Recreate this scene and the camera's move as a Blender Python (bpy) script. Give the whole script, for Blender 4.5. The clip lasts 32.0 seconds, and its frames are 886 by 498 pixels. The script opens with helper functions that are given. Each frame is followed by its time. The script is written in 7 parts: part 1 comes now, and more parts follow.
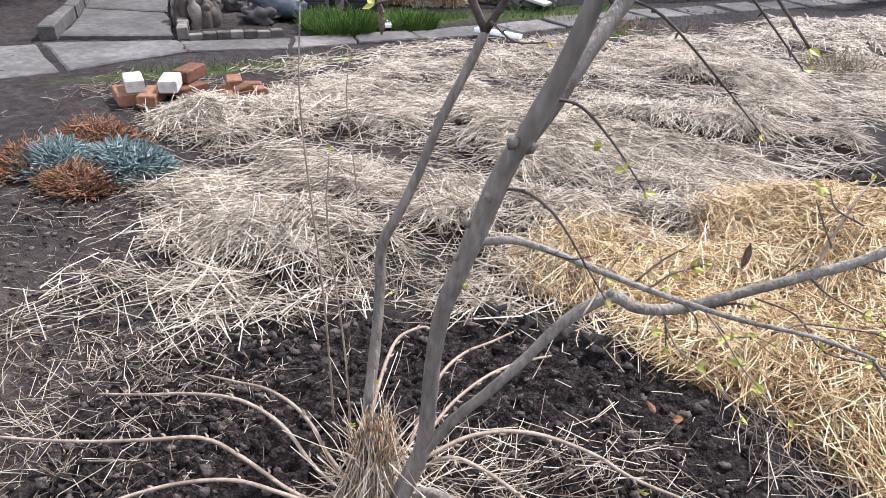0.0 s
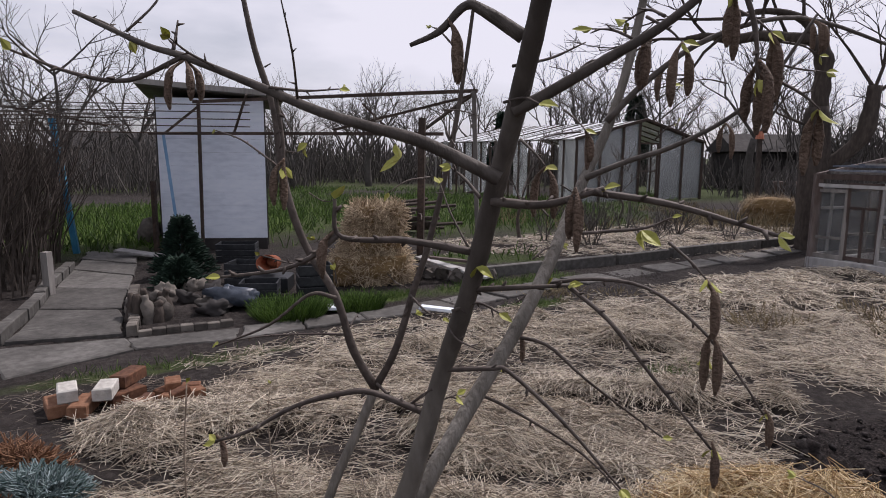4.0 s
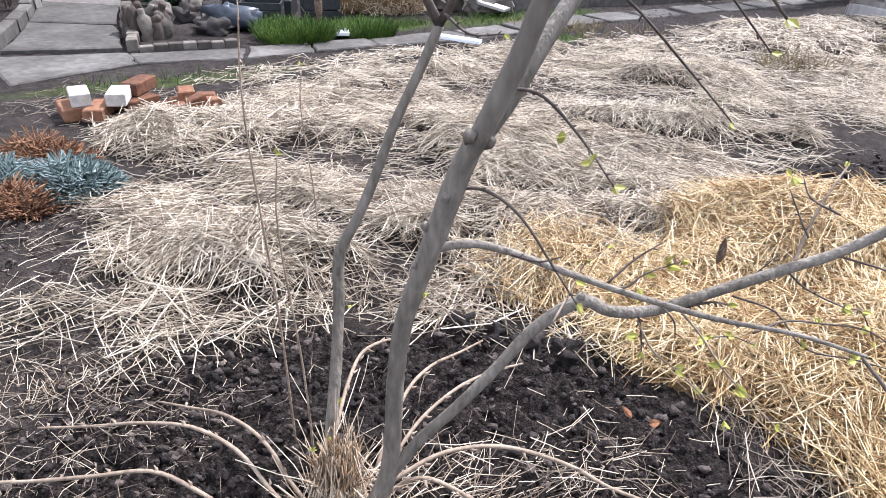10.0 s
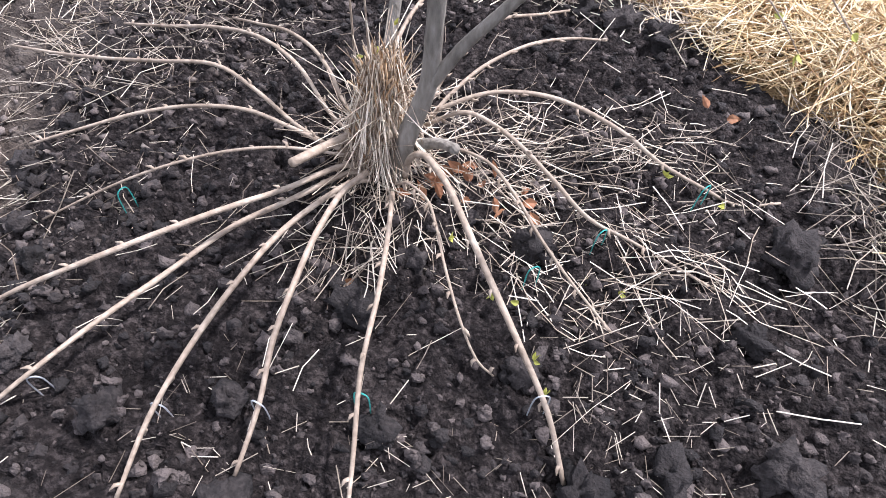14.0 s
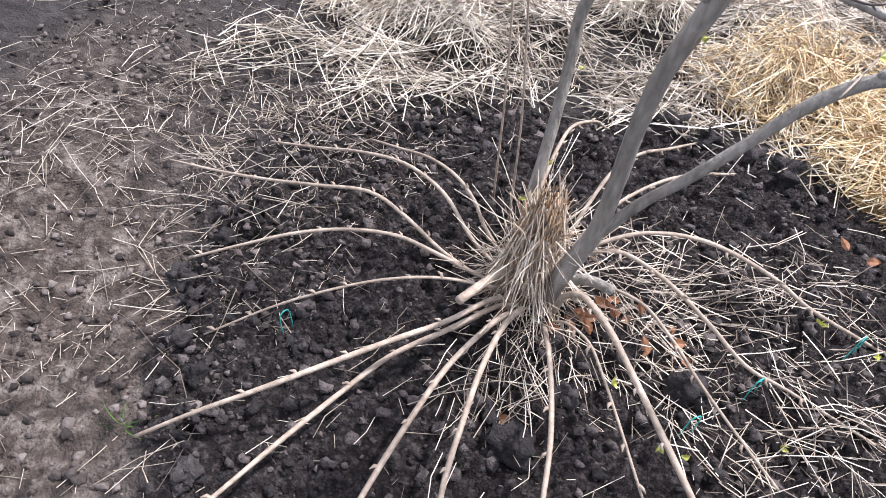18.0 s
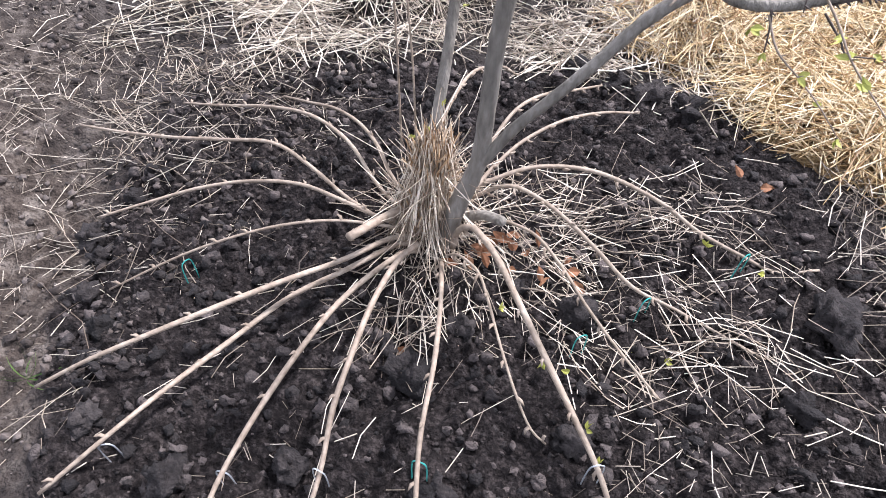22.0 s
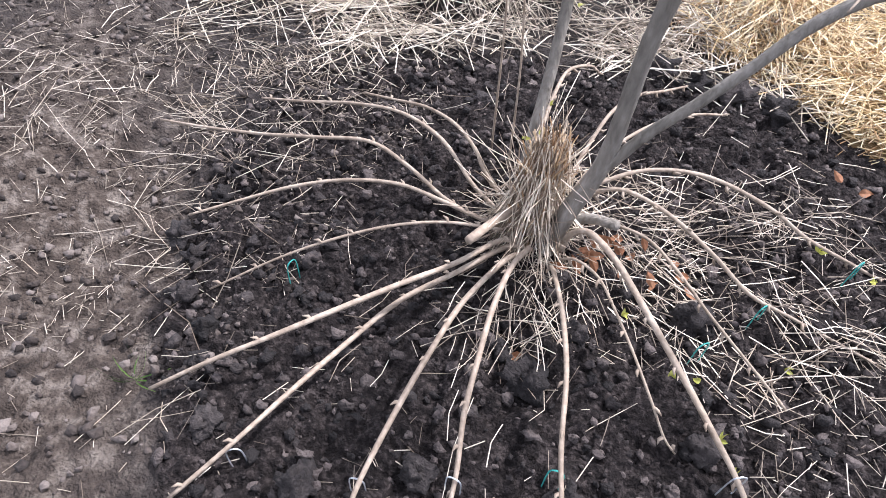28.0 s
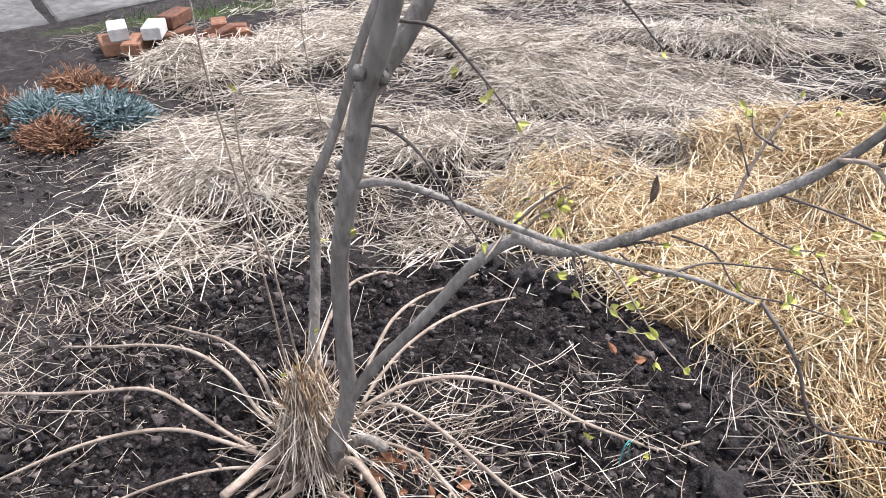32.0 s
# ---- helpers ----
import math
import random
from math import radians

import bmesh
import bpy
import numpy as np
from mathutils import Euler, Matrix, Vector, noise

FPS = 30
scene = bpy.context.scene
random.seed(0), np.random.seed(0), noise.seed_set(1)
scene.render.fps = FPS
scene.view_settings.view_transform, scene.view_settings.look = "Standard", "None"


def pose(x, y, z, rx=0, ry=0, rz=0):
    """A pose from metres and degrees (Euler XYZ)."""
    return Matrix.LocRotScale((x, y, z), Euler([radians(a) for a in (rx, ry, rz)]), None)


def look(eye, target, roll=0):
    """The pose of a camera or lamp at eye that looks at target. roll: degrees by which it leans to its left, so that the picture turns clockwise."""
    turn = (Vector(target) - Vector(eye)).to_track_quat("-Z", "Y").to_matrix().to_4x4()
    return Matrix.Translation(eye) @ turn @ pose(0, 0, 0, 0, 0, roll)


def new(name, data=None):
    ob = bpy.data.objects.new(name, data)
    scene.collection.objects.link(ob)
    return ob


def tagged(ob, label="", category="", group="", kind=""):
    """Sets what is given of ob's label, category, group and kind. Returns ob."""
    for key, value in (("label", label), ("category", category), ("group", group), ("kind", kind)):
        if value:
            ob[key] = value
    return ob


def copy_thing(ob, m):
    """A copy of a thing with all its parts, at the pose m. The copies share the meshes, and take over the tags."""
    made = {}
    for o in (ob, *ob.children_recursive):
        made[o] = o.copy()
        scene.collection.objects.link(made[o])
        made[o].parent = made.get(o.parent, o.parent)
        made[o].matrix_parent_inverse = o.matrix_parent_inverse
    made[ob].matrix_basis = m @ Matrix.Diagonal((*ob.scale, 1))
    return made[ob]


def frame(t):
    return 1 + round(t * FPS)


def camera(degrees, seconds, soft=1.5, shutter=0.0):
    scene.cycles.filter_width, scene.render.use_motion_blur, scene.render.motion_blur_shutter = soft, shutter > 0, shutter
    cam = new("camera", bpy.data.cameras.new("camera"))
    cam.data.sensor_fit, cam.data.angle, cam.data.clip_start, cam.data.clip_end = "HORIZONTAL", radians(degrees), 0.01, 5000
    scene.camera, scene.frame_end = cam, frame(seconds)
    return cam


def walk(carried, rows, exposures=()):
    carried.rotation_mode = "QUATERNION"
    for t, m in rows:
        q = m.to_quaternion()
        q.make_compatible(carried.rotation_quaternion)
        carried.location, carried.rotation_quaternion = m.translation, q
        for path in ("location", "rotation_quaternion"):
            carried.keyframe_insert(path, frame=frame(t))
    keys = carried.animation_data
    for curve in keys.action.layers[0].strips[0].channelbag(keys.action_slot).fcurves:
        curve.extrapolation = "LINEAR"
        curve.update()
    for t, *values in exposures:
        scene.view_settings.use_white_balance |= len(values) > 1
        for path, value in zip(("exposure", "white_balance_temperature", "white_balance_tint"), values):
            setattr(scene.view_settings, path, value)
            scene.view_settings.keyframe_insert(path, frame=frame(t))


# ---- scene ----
cam = camera(70.8, 32.0, soft=0.95)
PATH = [
    (0, (0.239, -0.909, 1.509), (-0.113, 0.762, 0.466), 3.5),
    (0.5, (0.276, -0.863, 1.573), (-0.048, 0.937, 0.764), 2.9),
    (1, (0.315, -0.842, 1.652), (0.005, 1.036, 1.04), 2.8),
    (1.5, (0.352, -0.827, 1.702), (0.042, 1.091, 1.227), 2.3),
    (2, (0.371, -0.82, 1.748), (0.058, 1.122, 1.388), 1.6),
    (2.5, (0.388, -0.817, 1.776), (0.071, 1.136, 1.487), 1.1),
    (4.5, (0.385, -0.797, 1.688), (0.063, 1.153, 1.38), 0.3),
    (5, (0.549, -0.731, 1.633), (0.477, 1.233, 1.261), 1.1),
    (5.5, (0.681, -0.681, 1.626), (1.048, 1.245, 1.233), 3.1),
    (6, (0.743, -0.686, 1.656), (1.294, 1.194, 1.257), 3.4),
    (6.5, (0.741, -0.698, 1.647), (1.336, 1.162, 1.214), 2.9),
    (7, (0.698, -0.717, 1.527), (1.292, 1.086, 0.899), 2.7),
    (7.5, (0.67, -0.747, 1.474), (1.236, 0.98, 0.64), 2.9),
    (8, (0.627, -0.745, 1.442), (1.082, 0.973, 0.524), 3.0),
    (8.5, (0.49, -0.77, 1.434), (0.668, 0.974, 0.471), 2.9),
    (9, (0.369, -0.797, 1.462), (0.243, 0.932, 0.464), 2.7),
    (9.5, (0.281, -0.823, 1.472), (0.041, 0.887, 0.464), 2.7),
    (10, (0.244, -0.835, 1.462), (-0.015, 0.87, 0.448), 3.0),
    (10.5, (0.214, -0.873, 1.413), (-0.04, 0.816, 0.372), 3.7),
    (11, (0.188, -0.919, 1.373), (-0.04, 0.723, 0.254), 4.4),
    (11.5, (0.201, -0.943, 1.341), (-0.013, 0.649, 0.149), 4.7),
    (12, (0.245, -0.928, 1.329), (-0.031, 0.553, 0.013), 4.7),
    (12.5, (0.281, -0.921, 1.308), (-0.136, 0.396, -0.138), 4.7),
    (13, (0.329, -0.929, 1.275), (-0.117, 0.251, -0.277), 5.3),
    (13.5, (0.409, -0.937, 1.227), (0.003, 0.166, -0.391), 5.9),
    (15.5, (0.439, -0.809, 1.305), (0.109, 0.325, -0.309), 2.7),
    (16, (0.334, -0.835, 1.359), (-0.132, 0.386, -0.155), 1.9),
    (16.5, (0.265, -0.847, 1.381), (-0.286, 0.368, -0.109), 2.5),
    (17, (0.232, -0.877, 1.368), (-0.346, 0.336, -0.112), 2.6),
    (17.5, (0.178, -0.922, 1.356), (-0.407, 0.284, -0.128), 3.3),
    (18, (0.128, -0.959, 1.334), (-0.447, 0.257, -0.147), 3.6),
    (18.5, (0.108, -0.989, 1.321), (-0.451, 0.233, -0.16), 3.6),
    (19, (0.109, -1.008, 1.317), (-0.426, 0.221, -0.167), 3.8),
    (19.5, (0.124, -1.023, 1.306), (-0.391, 0.211, -0.18), 3.7),
    (20, (0.152, -1.028, 1.3), (-0.35, 0.218, -0.182), 3.6),
    (20.5, (0.195, -1.017, 1.301), (-0.295, 0.227, -0.186), 3.5),
    (21, (0.26, -0.982, 1.317), (-0.222, 0.252, -0.181), 3.4),
    (21.5, (0.331, -0.958, 1.305), (-0.163, 0.259, -0.203), 2.8),
    (22, (0.362, -0.955, 1.295), (-0.141, 0.248, -0.221), 2.6),
    (22.5, (0.352, -0.954, 1.303), (-0.171, 0.229, -0.223), 2.5),
    (23, (0.32, -0.965, 1.329), (-0.223, 0.208, -0.197), 2.5),
    (23.5, (0.307, -0.967, 1.324), (-0.246, 0.194, -0.207), 2.7),
    (24, (0.289, -0.97, 1.32), (-0.265, 0.19, -0.212), 2.8),
    (24.5, (0.24, -0.979, 1.316), (-0.3, 0.19, -0.214), 3.1),
    (25, (0.188, -0.999, 1.306), (-0.342, 0.179, -0.22), 3.2),
    (25.5, (0.141, -1.026, 1.305), (-0.384, 0.156, -0.22), 3.1),
    (27.5, (0.099, -1.046, 1.288), (-0.396, 0.145, -0.24), 3.5),
    (28, (0.098, -1.04, 1.285), (-0.389, 0.151, -0.247), 3.7),
    (28.5, (0.103, -1.039, 1.287), (-0.379, 0.148, -0.249), 3.7),
    (29, (0.115, -1.037, 1.286), (-0.359, 0.148, -0.253), 3.7),
    (29.5, (0.16, -1.032, 1.281), (-0.308, 0.162, -0.254), 3.6),
    (30, (0.217, -0.998, 1.293), (-0.24, 0.197, -0.244), 3.1),
    (30.5, (0.287, -0.931, 1.339), (-0.17, 0.294, -0.175), 1.3),
    (31, (0.382, -0.838, 1.427), (-0.086, 0.516, 0.03), 0.2),
    (31.5, (0.436, -0.808, 1.45), (-0.014, 0.677, 0.192), -0.2),
    (32, (0.475, -0.779, 1.479), (0.045, 0.76, 0.275), -0.5),
]
walk(cam, [(t, look(eye, target, roll)) for t, eye, target, roll in PATH],
     [(0, 0.9, 6130, 13), (0.5, 0.5, 6270, 13), (1, -0.05, 6450, 13), (1.5, -0.4, 6500, 14), (2, -0.55, 6550, 15), (2.5, -0.5, 6550, 16), (4.5, -0.38, 6550, 17), (5, -0.27, 6550, 17), (6, -0.2, 6550, 17), (6.6, -0.17, 6550, 17), (7, -0.12, 6500, 18), (7.5, 0.4, 6260, 15), (8, 0.9, 6130, 13), (9, 1.05, 6130, 13), (11, 1.02, 6080, 13), (13, 1.12, 5980, 15), (16, 1.14, 5980, 14), (20, 1.06, 5940, 13), (23, 1.1, 5970, 14), (30, 1.13, 5980, 14), (31, 1.05, 6070, 14), (32, 0.95, 6090, 13)])

# ---- world, sun, exposure ----
SUN_AZ, SUN_EL = radians(35), radians(56)      # from +y towards +x, and up
world = bpy.data.worlds.new("sky_world")
scene.world = world
world.use_nodes = True
wn, wl = world.node_tree.nodes, world.node_tree.links
wn.clear()
w_out = wn.new("ShaderNodeOutputWorld")
w_bg = wn.new("ShaderNodeBackground")
w_sky = wn.new("ShaderNodeTexSky")
w_sky.sky_type, w_sky.sun_disc = "NISHITA", False
w_sky.sun_elevation, w_sky.sun_rotation = SUN_EL, SUN_AZ
w_sky.air_density, w_sky.dust_density = 1.0, 2.0
w_co = wn.new("ShaderNodeTexCoord")
w_map = wn.new("ShaderNodeMapping")
w_map.inputs["Scale"].default_value = (1.0, 1.0, 3.2)
w_noise = wn.new("ShaderNodeTexNoise")
w_noise.inputs["Scale"].default_value, w_noise.inputs["Detail"].default_value = 1.6, 7
w_ramp = wn.new("ShaderNodeValToRGB")
w_ramp.color_ramp.elements[0].position, w_ramp.color_ramp.elements[1].position = 0.30, 0.62
w_mix = wn.new("ShaderNodeMix")
w_mix.data_type = "RGBA"
wl.new(w_co.outputs["Generated"], w_map.inputs["Vector"])
wl.new(w_map.outputs["Vector"], w_noise.inputs["Vector"])
wl.new(w_noise.outputs["Fac"], w_ramp.inputs["Fac"])
wl.new(w_ramp.outputs["Color"], w_mix.inputs[0])
wl.new(w_sky.outputs["Color"], w_mix.inputs[6])
w_mix.inputs[7].default_value = (12.2, 12.5, 13.9, 1)   # bright thin cloud
wl.new(w_mix.outputs[2], w_bg.inputs["Color"])
w_bg.inputs["Strength"].default_value = 0.088
wl.new(w_bg.outputs["Background"], w_out.inputs["Surface"])

sun = new("sun", bpy.data.lights.new("sun", "SUN"))
sun.data.energy, sun.data.angle, sun.data.color = 4.6, radians(4), (1.0, 0.965, 0.965)
sun_from = Vector((math.sin(SUN_AZ) * math.cos(SUN_EL), math.cos(SUN_AZ) * math.cos(SUN_EL), math.sin(SUN_EL)))
sun.matrix_world = look(sun_from * 30, (0, 0, 0))


# ---- materials ----
def material(name, colours, scale=20.0, rough=0.8, bump=0.3, bump_scale=None, metal=0.0, island=0.0, stretch=(1, 1, 1), coat=None,
             detail=8.0, spec=0.3, per_object=0.0, upper=None):
    """A surface: noise at two scales runs through the colours; island or per_object shifts each piece's tone."""
    m = bpy.data.materials.new(name)
    m.use_nodes = True
    n, l = m.node_tree.nodes, m.node_tree.links
    b = n["Principled BSDF"]
    co = n.new("ShaderNodeTexCoord")
    mp = n.new("ShaderNodeMapping")
    mp.inputs["Scale"].default_value = stretch
    l.new(co.outputs["Object"], mp.inputs["Vector"])
    fine, wide = n.new("ShaderNodeTexNoise"), n.new("ShaderNodeTexNoise")
    fine.inputs["Scale"].default_value, fine.inputs["Detail"].default_value = scale, detail
    wide.inputs["Scale"].default_value, wide.inputs["Detail"].default_value = scale * 0.13, 4
    for t in (fine, wide):
        l.new(mp.outputs["Vector"], t.inputs["Vector"])
    add = n.new("ShaderNodeMath")
    add.operation = "MULTIPLY_ADD"
    add.inputs[1].default_value = 0.5
    half = n.new("ShaderNodeMath")
    half.operation = "MULTIPLY"
    half.inputs[1].default_value = 0.5
    l.new(fine.outputs["Fac"], add.inputs[0])
    l.new(wide.outputs["Fac"], half.inputs[0])
    l.new(half.outputs[0], add.inputs[2])
    fac = add.outputs[0]
    if island or per_object:
        if island:
            src = n.new("ShaderNodeNewGeometry").outputs["Random Per Island"]
        else:
            src = n.new("ShaderNodeObjectInfo").outputs["Random"]
        amount = island or per_object
        sh = n.new("ShaderNodeMath")
        sh.operation = "MULTIPLY_ADD"
        sh.inputs[1].default_value, sh.inputs[2].default_value = amount, -amount / 2
        l.new(src, sh.inputs[0])
        ad2 = n.new("ShaderNodeMath")
        l.new(sh.outputs[0], ad2.inputs[0])
        l.new(fac, ad2.inputs[1])
        fac = ad2.outputs[0]
    ramp = n.new("ShaderNodeValToRGB")
    els = ramp.color_ramp.elements
    for i, c in enumerate(colours):
        p = 0.28 + 0.44 * i / max(1, len(colours) - 1)
        e = els[i] if i < 2 else els.new(p)
        e.position, e.color = p, (*c, 1)
    l.new(fac, ramp.inputs["Fac"])
    colour = ramp.outputs["Color"]
    if upper:      # bark that changes its tone with height: tones, from, to
        r2 = n.new("ShaderNodeValToRGB")
        for i, c in enumerate(upper[0]):
            p = 0.28 + 0.44 * i / max(1, len(upper[0]) - 1)
            e = r2.color_ramp.elements[i] if i < 2 else r2.color_ramp.elements.new(p)
            e.position, e.color = p, (*c, 1)
        l.new(fac, r2.inputs["Fac"])
        xyz, mr, mx = n.new("ShaderNodeSeparateXYZ"), n.new("ShaderNodeMapRange"), n.new("ShaderNodeMix")
        mx.data_type = "RGBA"
        mr.inputs["From Min"].default_value, mr.inputs["From Max"].default_value = upper[1], upper[2]
        l.new(co.outputs["Object"], xyz.inputs[0])
        l.new(xyz.outputs["Z"], mr.inputs["Value"])
        l.new(mr.outputs[0], mx.inputs[0])
        l.new(colour, mx.inputs[6])
        l.new(r2.outputs["Color"], mx.inputs[7])
        colour = mx.outputs[2]
    l.new(colour, b.inputs["Base Color"])
    b.inputs["Roughness"].default_value, b.inputs["Metallic"].default_value = rough, metal
    b.inputs["Specular IOR Level"].default_value = spec
    if bump:
        bt = n.new("ShaderNodeTexNoise")
        bt.inputs["Scale"].default_value, bt.inputs["Detail"].default_value = bump_scale or scale * 2, 8
        l.new(mp.outputs["Vector"], bt.inputs["Vector"])
        bp = n.new("ShaderNodeBump")
        bp.inputs["Strength"].default_value, bp.inputs["Distance"].default_value = bump, 0.01
        l.new(bt.outputs["Fac"], bp.inputs["Height"])
        l.new(bp.outputs["Normal"], b.inputs["Normal"])
    return m


STRAW = material("old_straw", [(0.12, 0.092, 0.066), (0.46, 0.382, 0.285), (0.80, 0.72, 0.59)], 30, 0.42, 0.0, island=0.6, spec=0.5)
GOLD = material("fresh_straw", [(0.23, 0.13, 0.05), (0.60, 0.435, 0.215), (0.88, 0.755, 0.52)], 25, 0.38, 0.0, island=0.55, spec=0.5)
BALE = material("bale_straw", [(0.19, 0.132, 0.08), (0.45, 0.345, 0.225), (0.70, 0.585, 0.42)], 30, 0.65, 0.0, island=0.5)
# straw colour darkened to stand for the shade deep between the straws
SHADED_CORE = material("shaded_straw_core", [(0.07, 0.042, 0.018), (0.20, 0.13, 0.06), (0.36, 0.25, 0.125)], 60, 0.9, 1.0, stretch=(1, 3, 2))
PALE = material("pale_straw", [(0.11, 0.082, 0.058), (0.33, 0.265, 0.195), (0.62, 0.535, 0.425)], 30, 0.45, 0.0, island=0.65, spec=0.45)
DULL = material("dull_straw", [(0.085, 0.065, 0.048), (0.25, 0.203, 0.152), (0.50, 0.43, 0.345)], 30, 0.5, 0.0, island=0.65, spec=0.4)
SOIL_CLOD = material("soil_clod", [(0.012, 0.0094, 0.0086), (0.034, 0.027, 0.0245), (0.095, 0.076, 0.068)], 90, 0.9, 1.0, island=0.6, spec=0.35)
PLOT_CLOD = material("plot_clod", [(0.007, 0.0056, 0.0055), (0.019, 0.0153, 0.0146), (0.052, 0.042, 0.039)], 60, 0.9, 0.8, island=0.5, spec=0.25)
BROWN_BARK = material("brown_bark", [(0.036, 0.029, 0.024), (0.085, 0.071, 0.060), (0.17, 0.148, 0.128)], 50, 0.7, 0.5, stretch=(1, 1, 0.35))
LEADER_BARK = material("leader_bark", [(0.066, 0.057, 0.045), (0.182, 0.162, 0.135), (0.33, 0.30, 0.258)], 45, 0.7, 0.4, stretch=(1, 1, 0.35), upper=([(0.036, 0.029, 0.024), (0.085, 0.071, 0.060), (0.17, 0.148, 0.128)], 1.15, 1.60))
EARTH_CRUMB = material("earth_crumb", [(0.022, 0.017, 0.0145), (0.064, 0.050, 0.042), (0.14, 0.115, 0.10)], 60, 0.95, 0.6, island=0.5)
SOIL_LUMP = material("soil_lump", [(0.007, 0.0058, 0.0055), (0.020, 0.0165, 0.0155), (0.058, 0.048, 0.044)], 80, 0.95, 1.0, per_object=0.2)
BARK = material("grey_bark", [(0.066, 0.057, 0.045), (0.182, 0.162, 0.135), (0.33, 0.30, 0.258)], 70, 0.72, 0.7, stretch=(1, 1, 0.3))
SHOOT = material("tan_bark", [(0.12, 0.086, 0.060), (0.25, 0.195, 0.145), (0.42, 0.35, 0.275)], 60, 0.6, 0.3)
TWIG = material("twig_bark", [(0.036, 0.027, 0.022), (0.080, 0.063, 0.053), (0.155, 0.128, 0.108)], 60, 0.7, 0.3)
OLD_BARK = material("old_tree_bark", [(0.025, 0.02, 0.016), (0.06, 0.048, 0.04), (0.11, 0.09, 0.075)], 22, 0.95, 1.0, stretch=(1, 1, 0.3))
FAR_BARK = material("far_bark", [(0.045, 0.04, 0.037), (0.085, 0.077, 0.07), (0.14, 0.128, 0.118)], 6, 0.95, 0.0)
CATKIN = material("catkin_skin", [(0.085, 0.058, 0.043), (0.165, 0.112, 0.080), (0.27, 0.195, 0.145)], 160, 0.8, 0.8)
LEAF = material("young_leaf", [(0.18, 0.18, 0.03), (0.34, 0.34, 0.07), (0.50, 0.47, 0.15)], 60, 0.5, 0.2)
DRY_LEAF = material("dry_leaf", [(0.11, 0.045, 0.02), (0.22, 0.095, 0.045), (0.33, 0.17, 0.09)], 60, 0.7, 0.3)
GRASS = material("grass_blades", [(0.022, 0.045, 0.006), (0.05, 0.10, 0.013), (0.11, 0.18, 0.035)], 8, 0.6, 0.0, island=0.4)
DRY_GRASS = material("dry_stalks", [(0.10, 0.08, 0.045), (0.21, 0.165, 0.095), (0.32, 0.26, 0.16)], 8, 0.8, 0.0, island=0.4)
CONCRETE = material("worn_concrete", [(0.040, 0.037, 0.034), (0.083, 0.078, 0.071), (0.16, 0.151, 0.140)], 14, 0.9, 0.5, per_object=0.15)
BRICK = material("red_brick", [(0.08, 0.036, 0.022), (0.17, 0.08, 0.045), (0.28, 0.15, 0.09)], 26, 0.9, 0.6, per_object=0.3)
BRICK_W = material("white_brick", [(0.28, 0.26, 0.23), (0.46, 0.44, 0.40), (0.62, 0.60, 0.56)], 26, 0.9, 0.5, per_object=0.2)
WHITEWASH = material("whitewashed_boards", [(0.55, 0.60, 0.68), (0.72, 0.77, 0.85), (0.82, 0.86, 0.92)], 5, 0.8, 0.2, stretch=(1, 1, 3))
OLD_WOOD = material("weathered_wood", [(0.09, 0.08, 0.072), (0.19, 0.175, 0.16), (0.32, 0.30, 0.28)], 14, 0.85, 0.5, stretch=(1, 1, 0.2), per_object=0.35)
RED_WOOD = material("peeling_brown_paint", [(0.05, 0.034, 0.029), (0.10, 0.074, 0.064), (0.20, 0.17, 0.155)], 16, 0.8, 0.5, stretch=(1, 1, 0.25), per_object=0.25)
PALE_WOOD = material("pale_painted_wood", [(0.15, 0.142, 0.135), (0.29, 0.28, 0.27), (0.46, 0.45, 0.435)], 14, 0.8, 0.4, stretch=(1, 1, 0.25), per_object=0.3)
# grey laths with the blue of the sky's light mixed into their colour
ROOF_LATH = material("sky_tinted_lath", [(0.065, 0.075, 0.092), (0.14, 0.155, 0.185), (0.25, 0.27, 0.31)], 12, 0.85, 0.4, per_object=0.35)
DARK_METAL = material("rusty_metal", [(0.03, 0.022, 0.018), (0.07, 0.05, 0.04), (0.13, 0.09, 0.07)], 30, 0.7, 0.3, metal=0.4)
BLUE_PAINT = material("blue_paint", [(0.015, 0.09, 0.16), (0.03, 0.16, 0.27), (0.06, 0.24, 0.34)], 12, 0.6, 0.2)
BLUE_PALE = material("pale_blue_paint", [(0.12, 0.24, 0.42), (0.18, 0.33, 0.52), (0.26, 0.42, 0.60)], 12, 0.6, 0.2)
SACK = material("dark_blue_plastic", [(0.016, 0.022, 0.032), (0.035, 0.045, 0.062), (0.075, 0.09, 0.115)], 14, 0.4, 0.5, spec=0.5)
BLACK_PLASTIC = material("black_plastic", [(0.010, 0.011, 0.013), (0.02, 0.022, 0.025), (0.045, 0.047, 0.05)], 20, 0.5, 0.1)
ORANGE_PLASTIC = material("orange_plastic", [(0.30, 0.09, 0.045), (0.42, 0.14, 0.075), (0.52, 0.22, 0.13)], 20, 0.5, 0.1)
FILM_ROOF = material("milky_film", [(0.50, 0.52, 0.52), (0.66, 0.68, 0.68), (0.78, 0.80, 0.80)], 3, 0.35, 0.1, spec=0.5)
WHITE_CLOTH = material("white_sheet", [(0.66, 0.71, 0.77), (0.78, 0.83, 0.88), (0.86, 0.89, 0.92)], 4, 0.7, 0.1)
STONE = material("rough_stone", [(0.05, 0.044, 0.038), (0.11, 0.097, 0.084), (0.20, 0.18, 0.155)], 12, 0.95, 0.9, per_object=0.3)
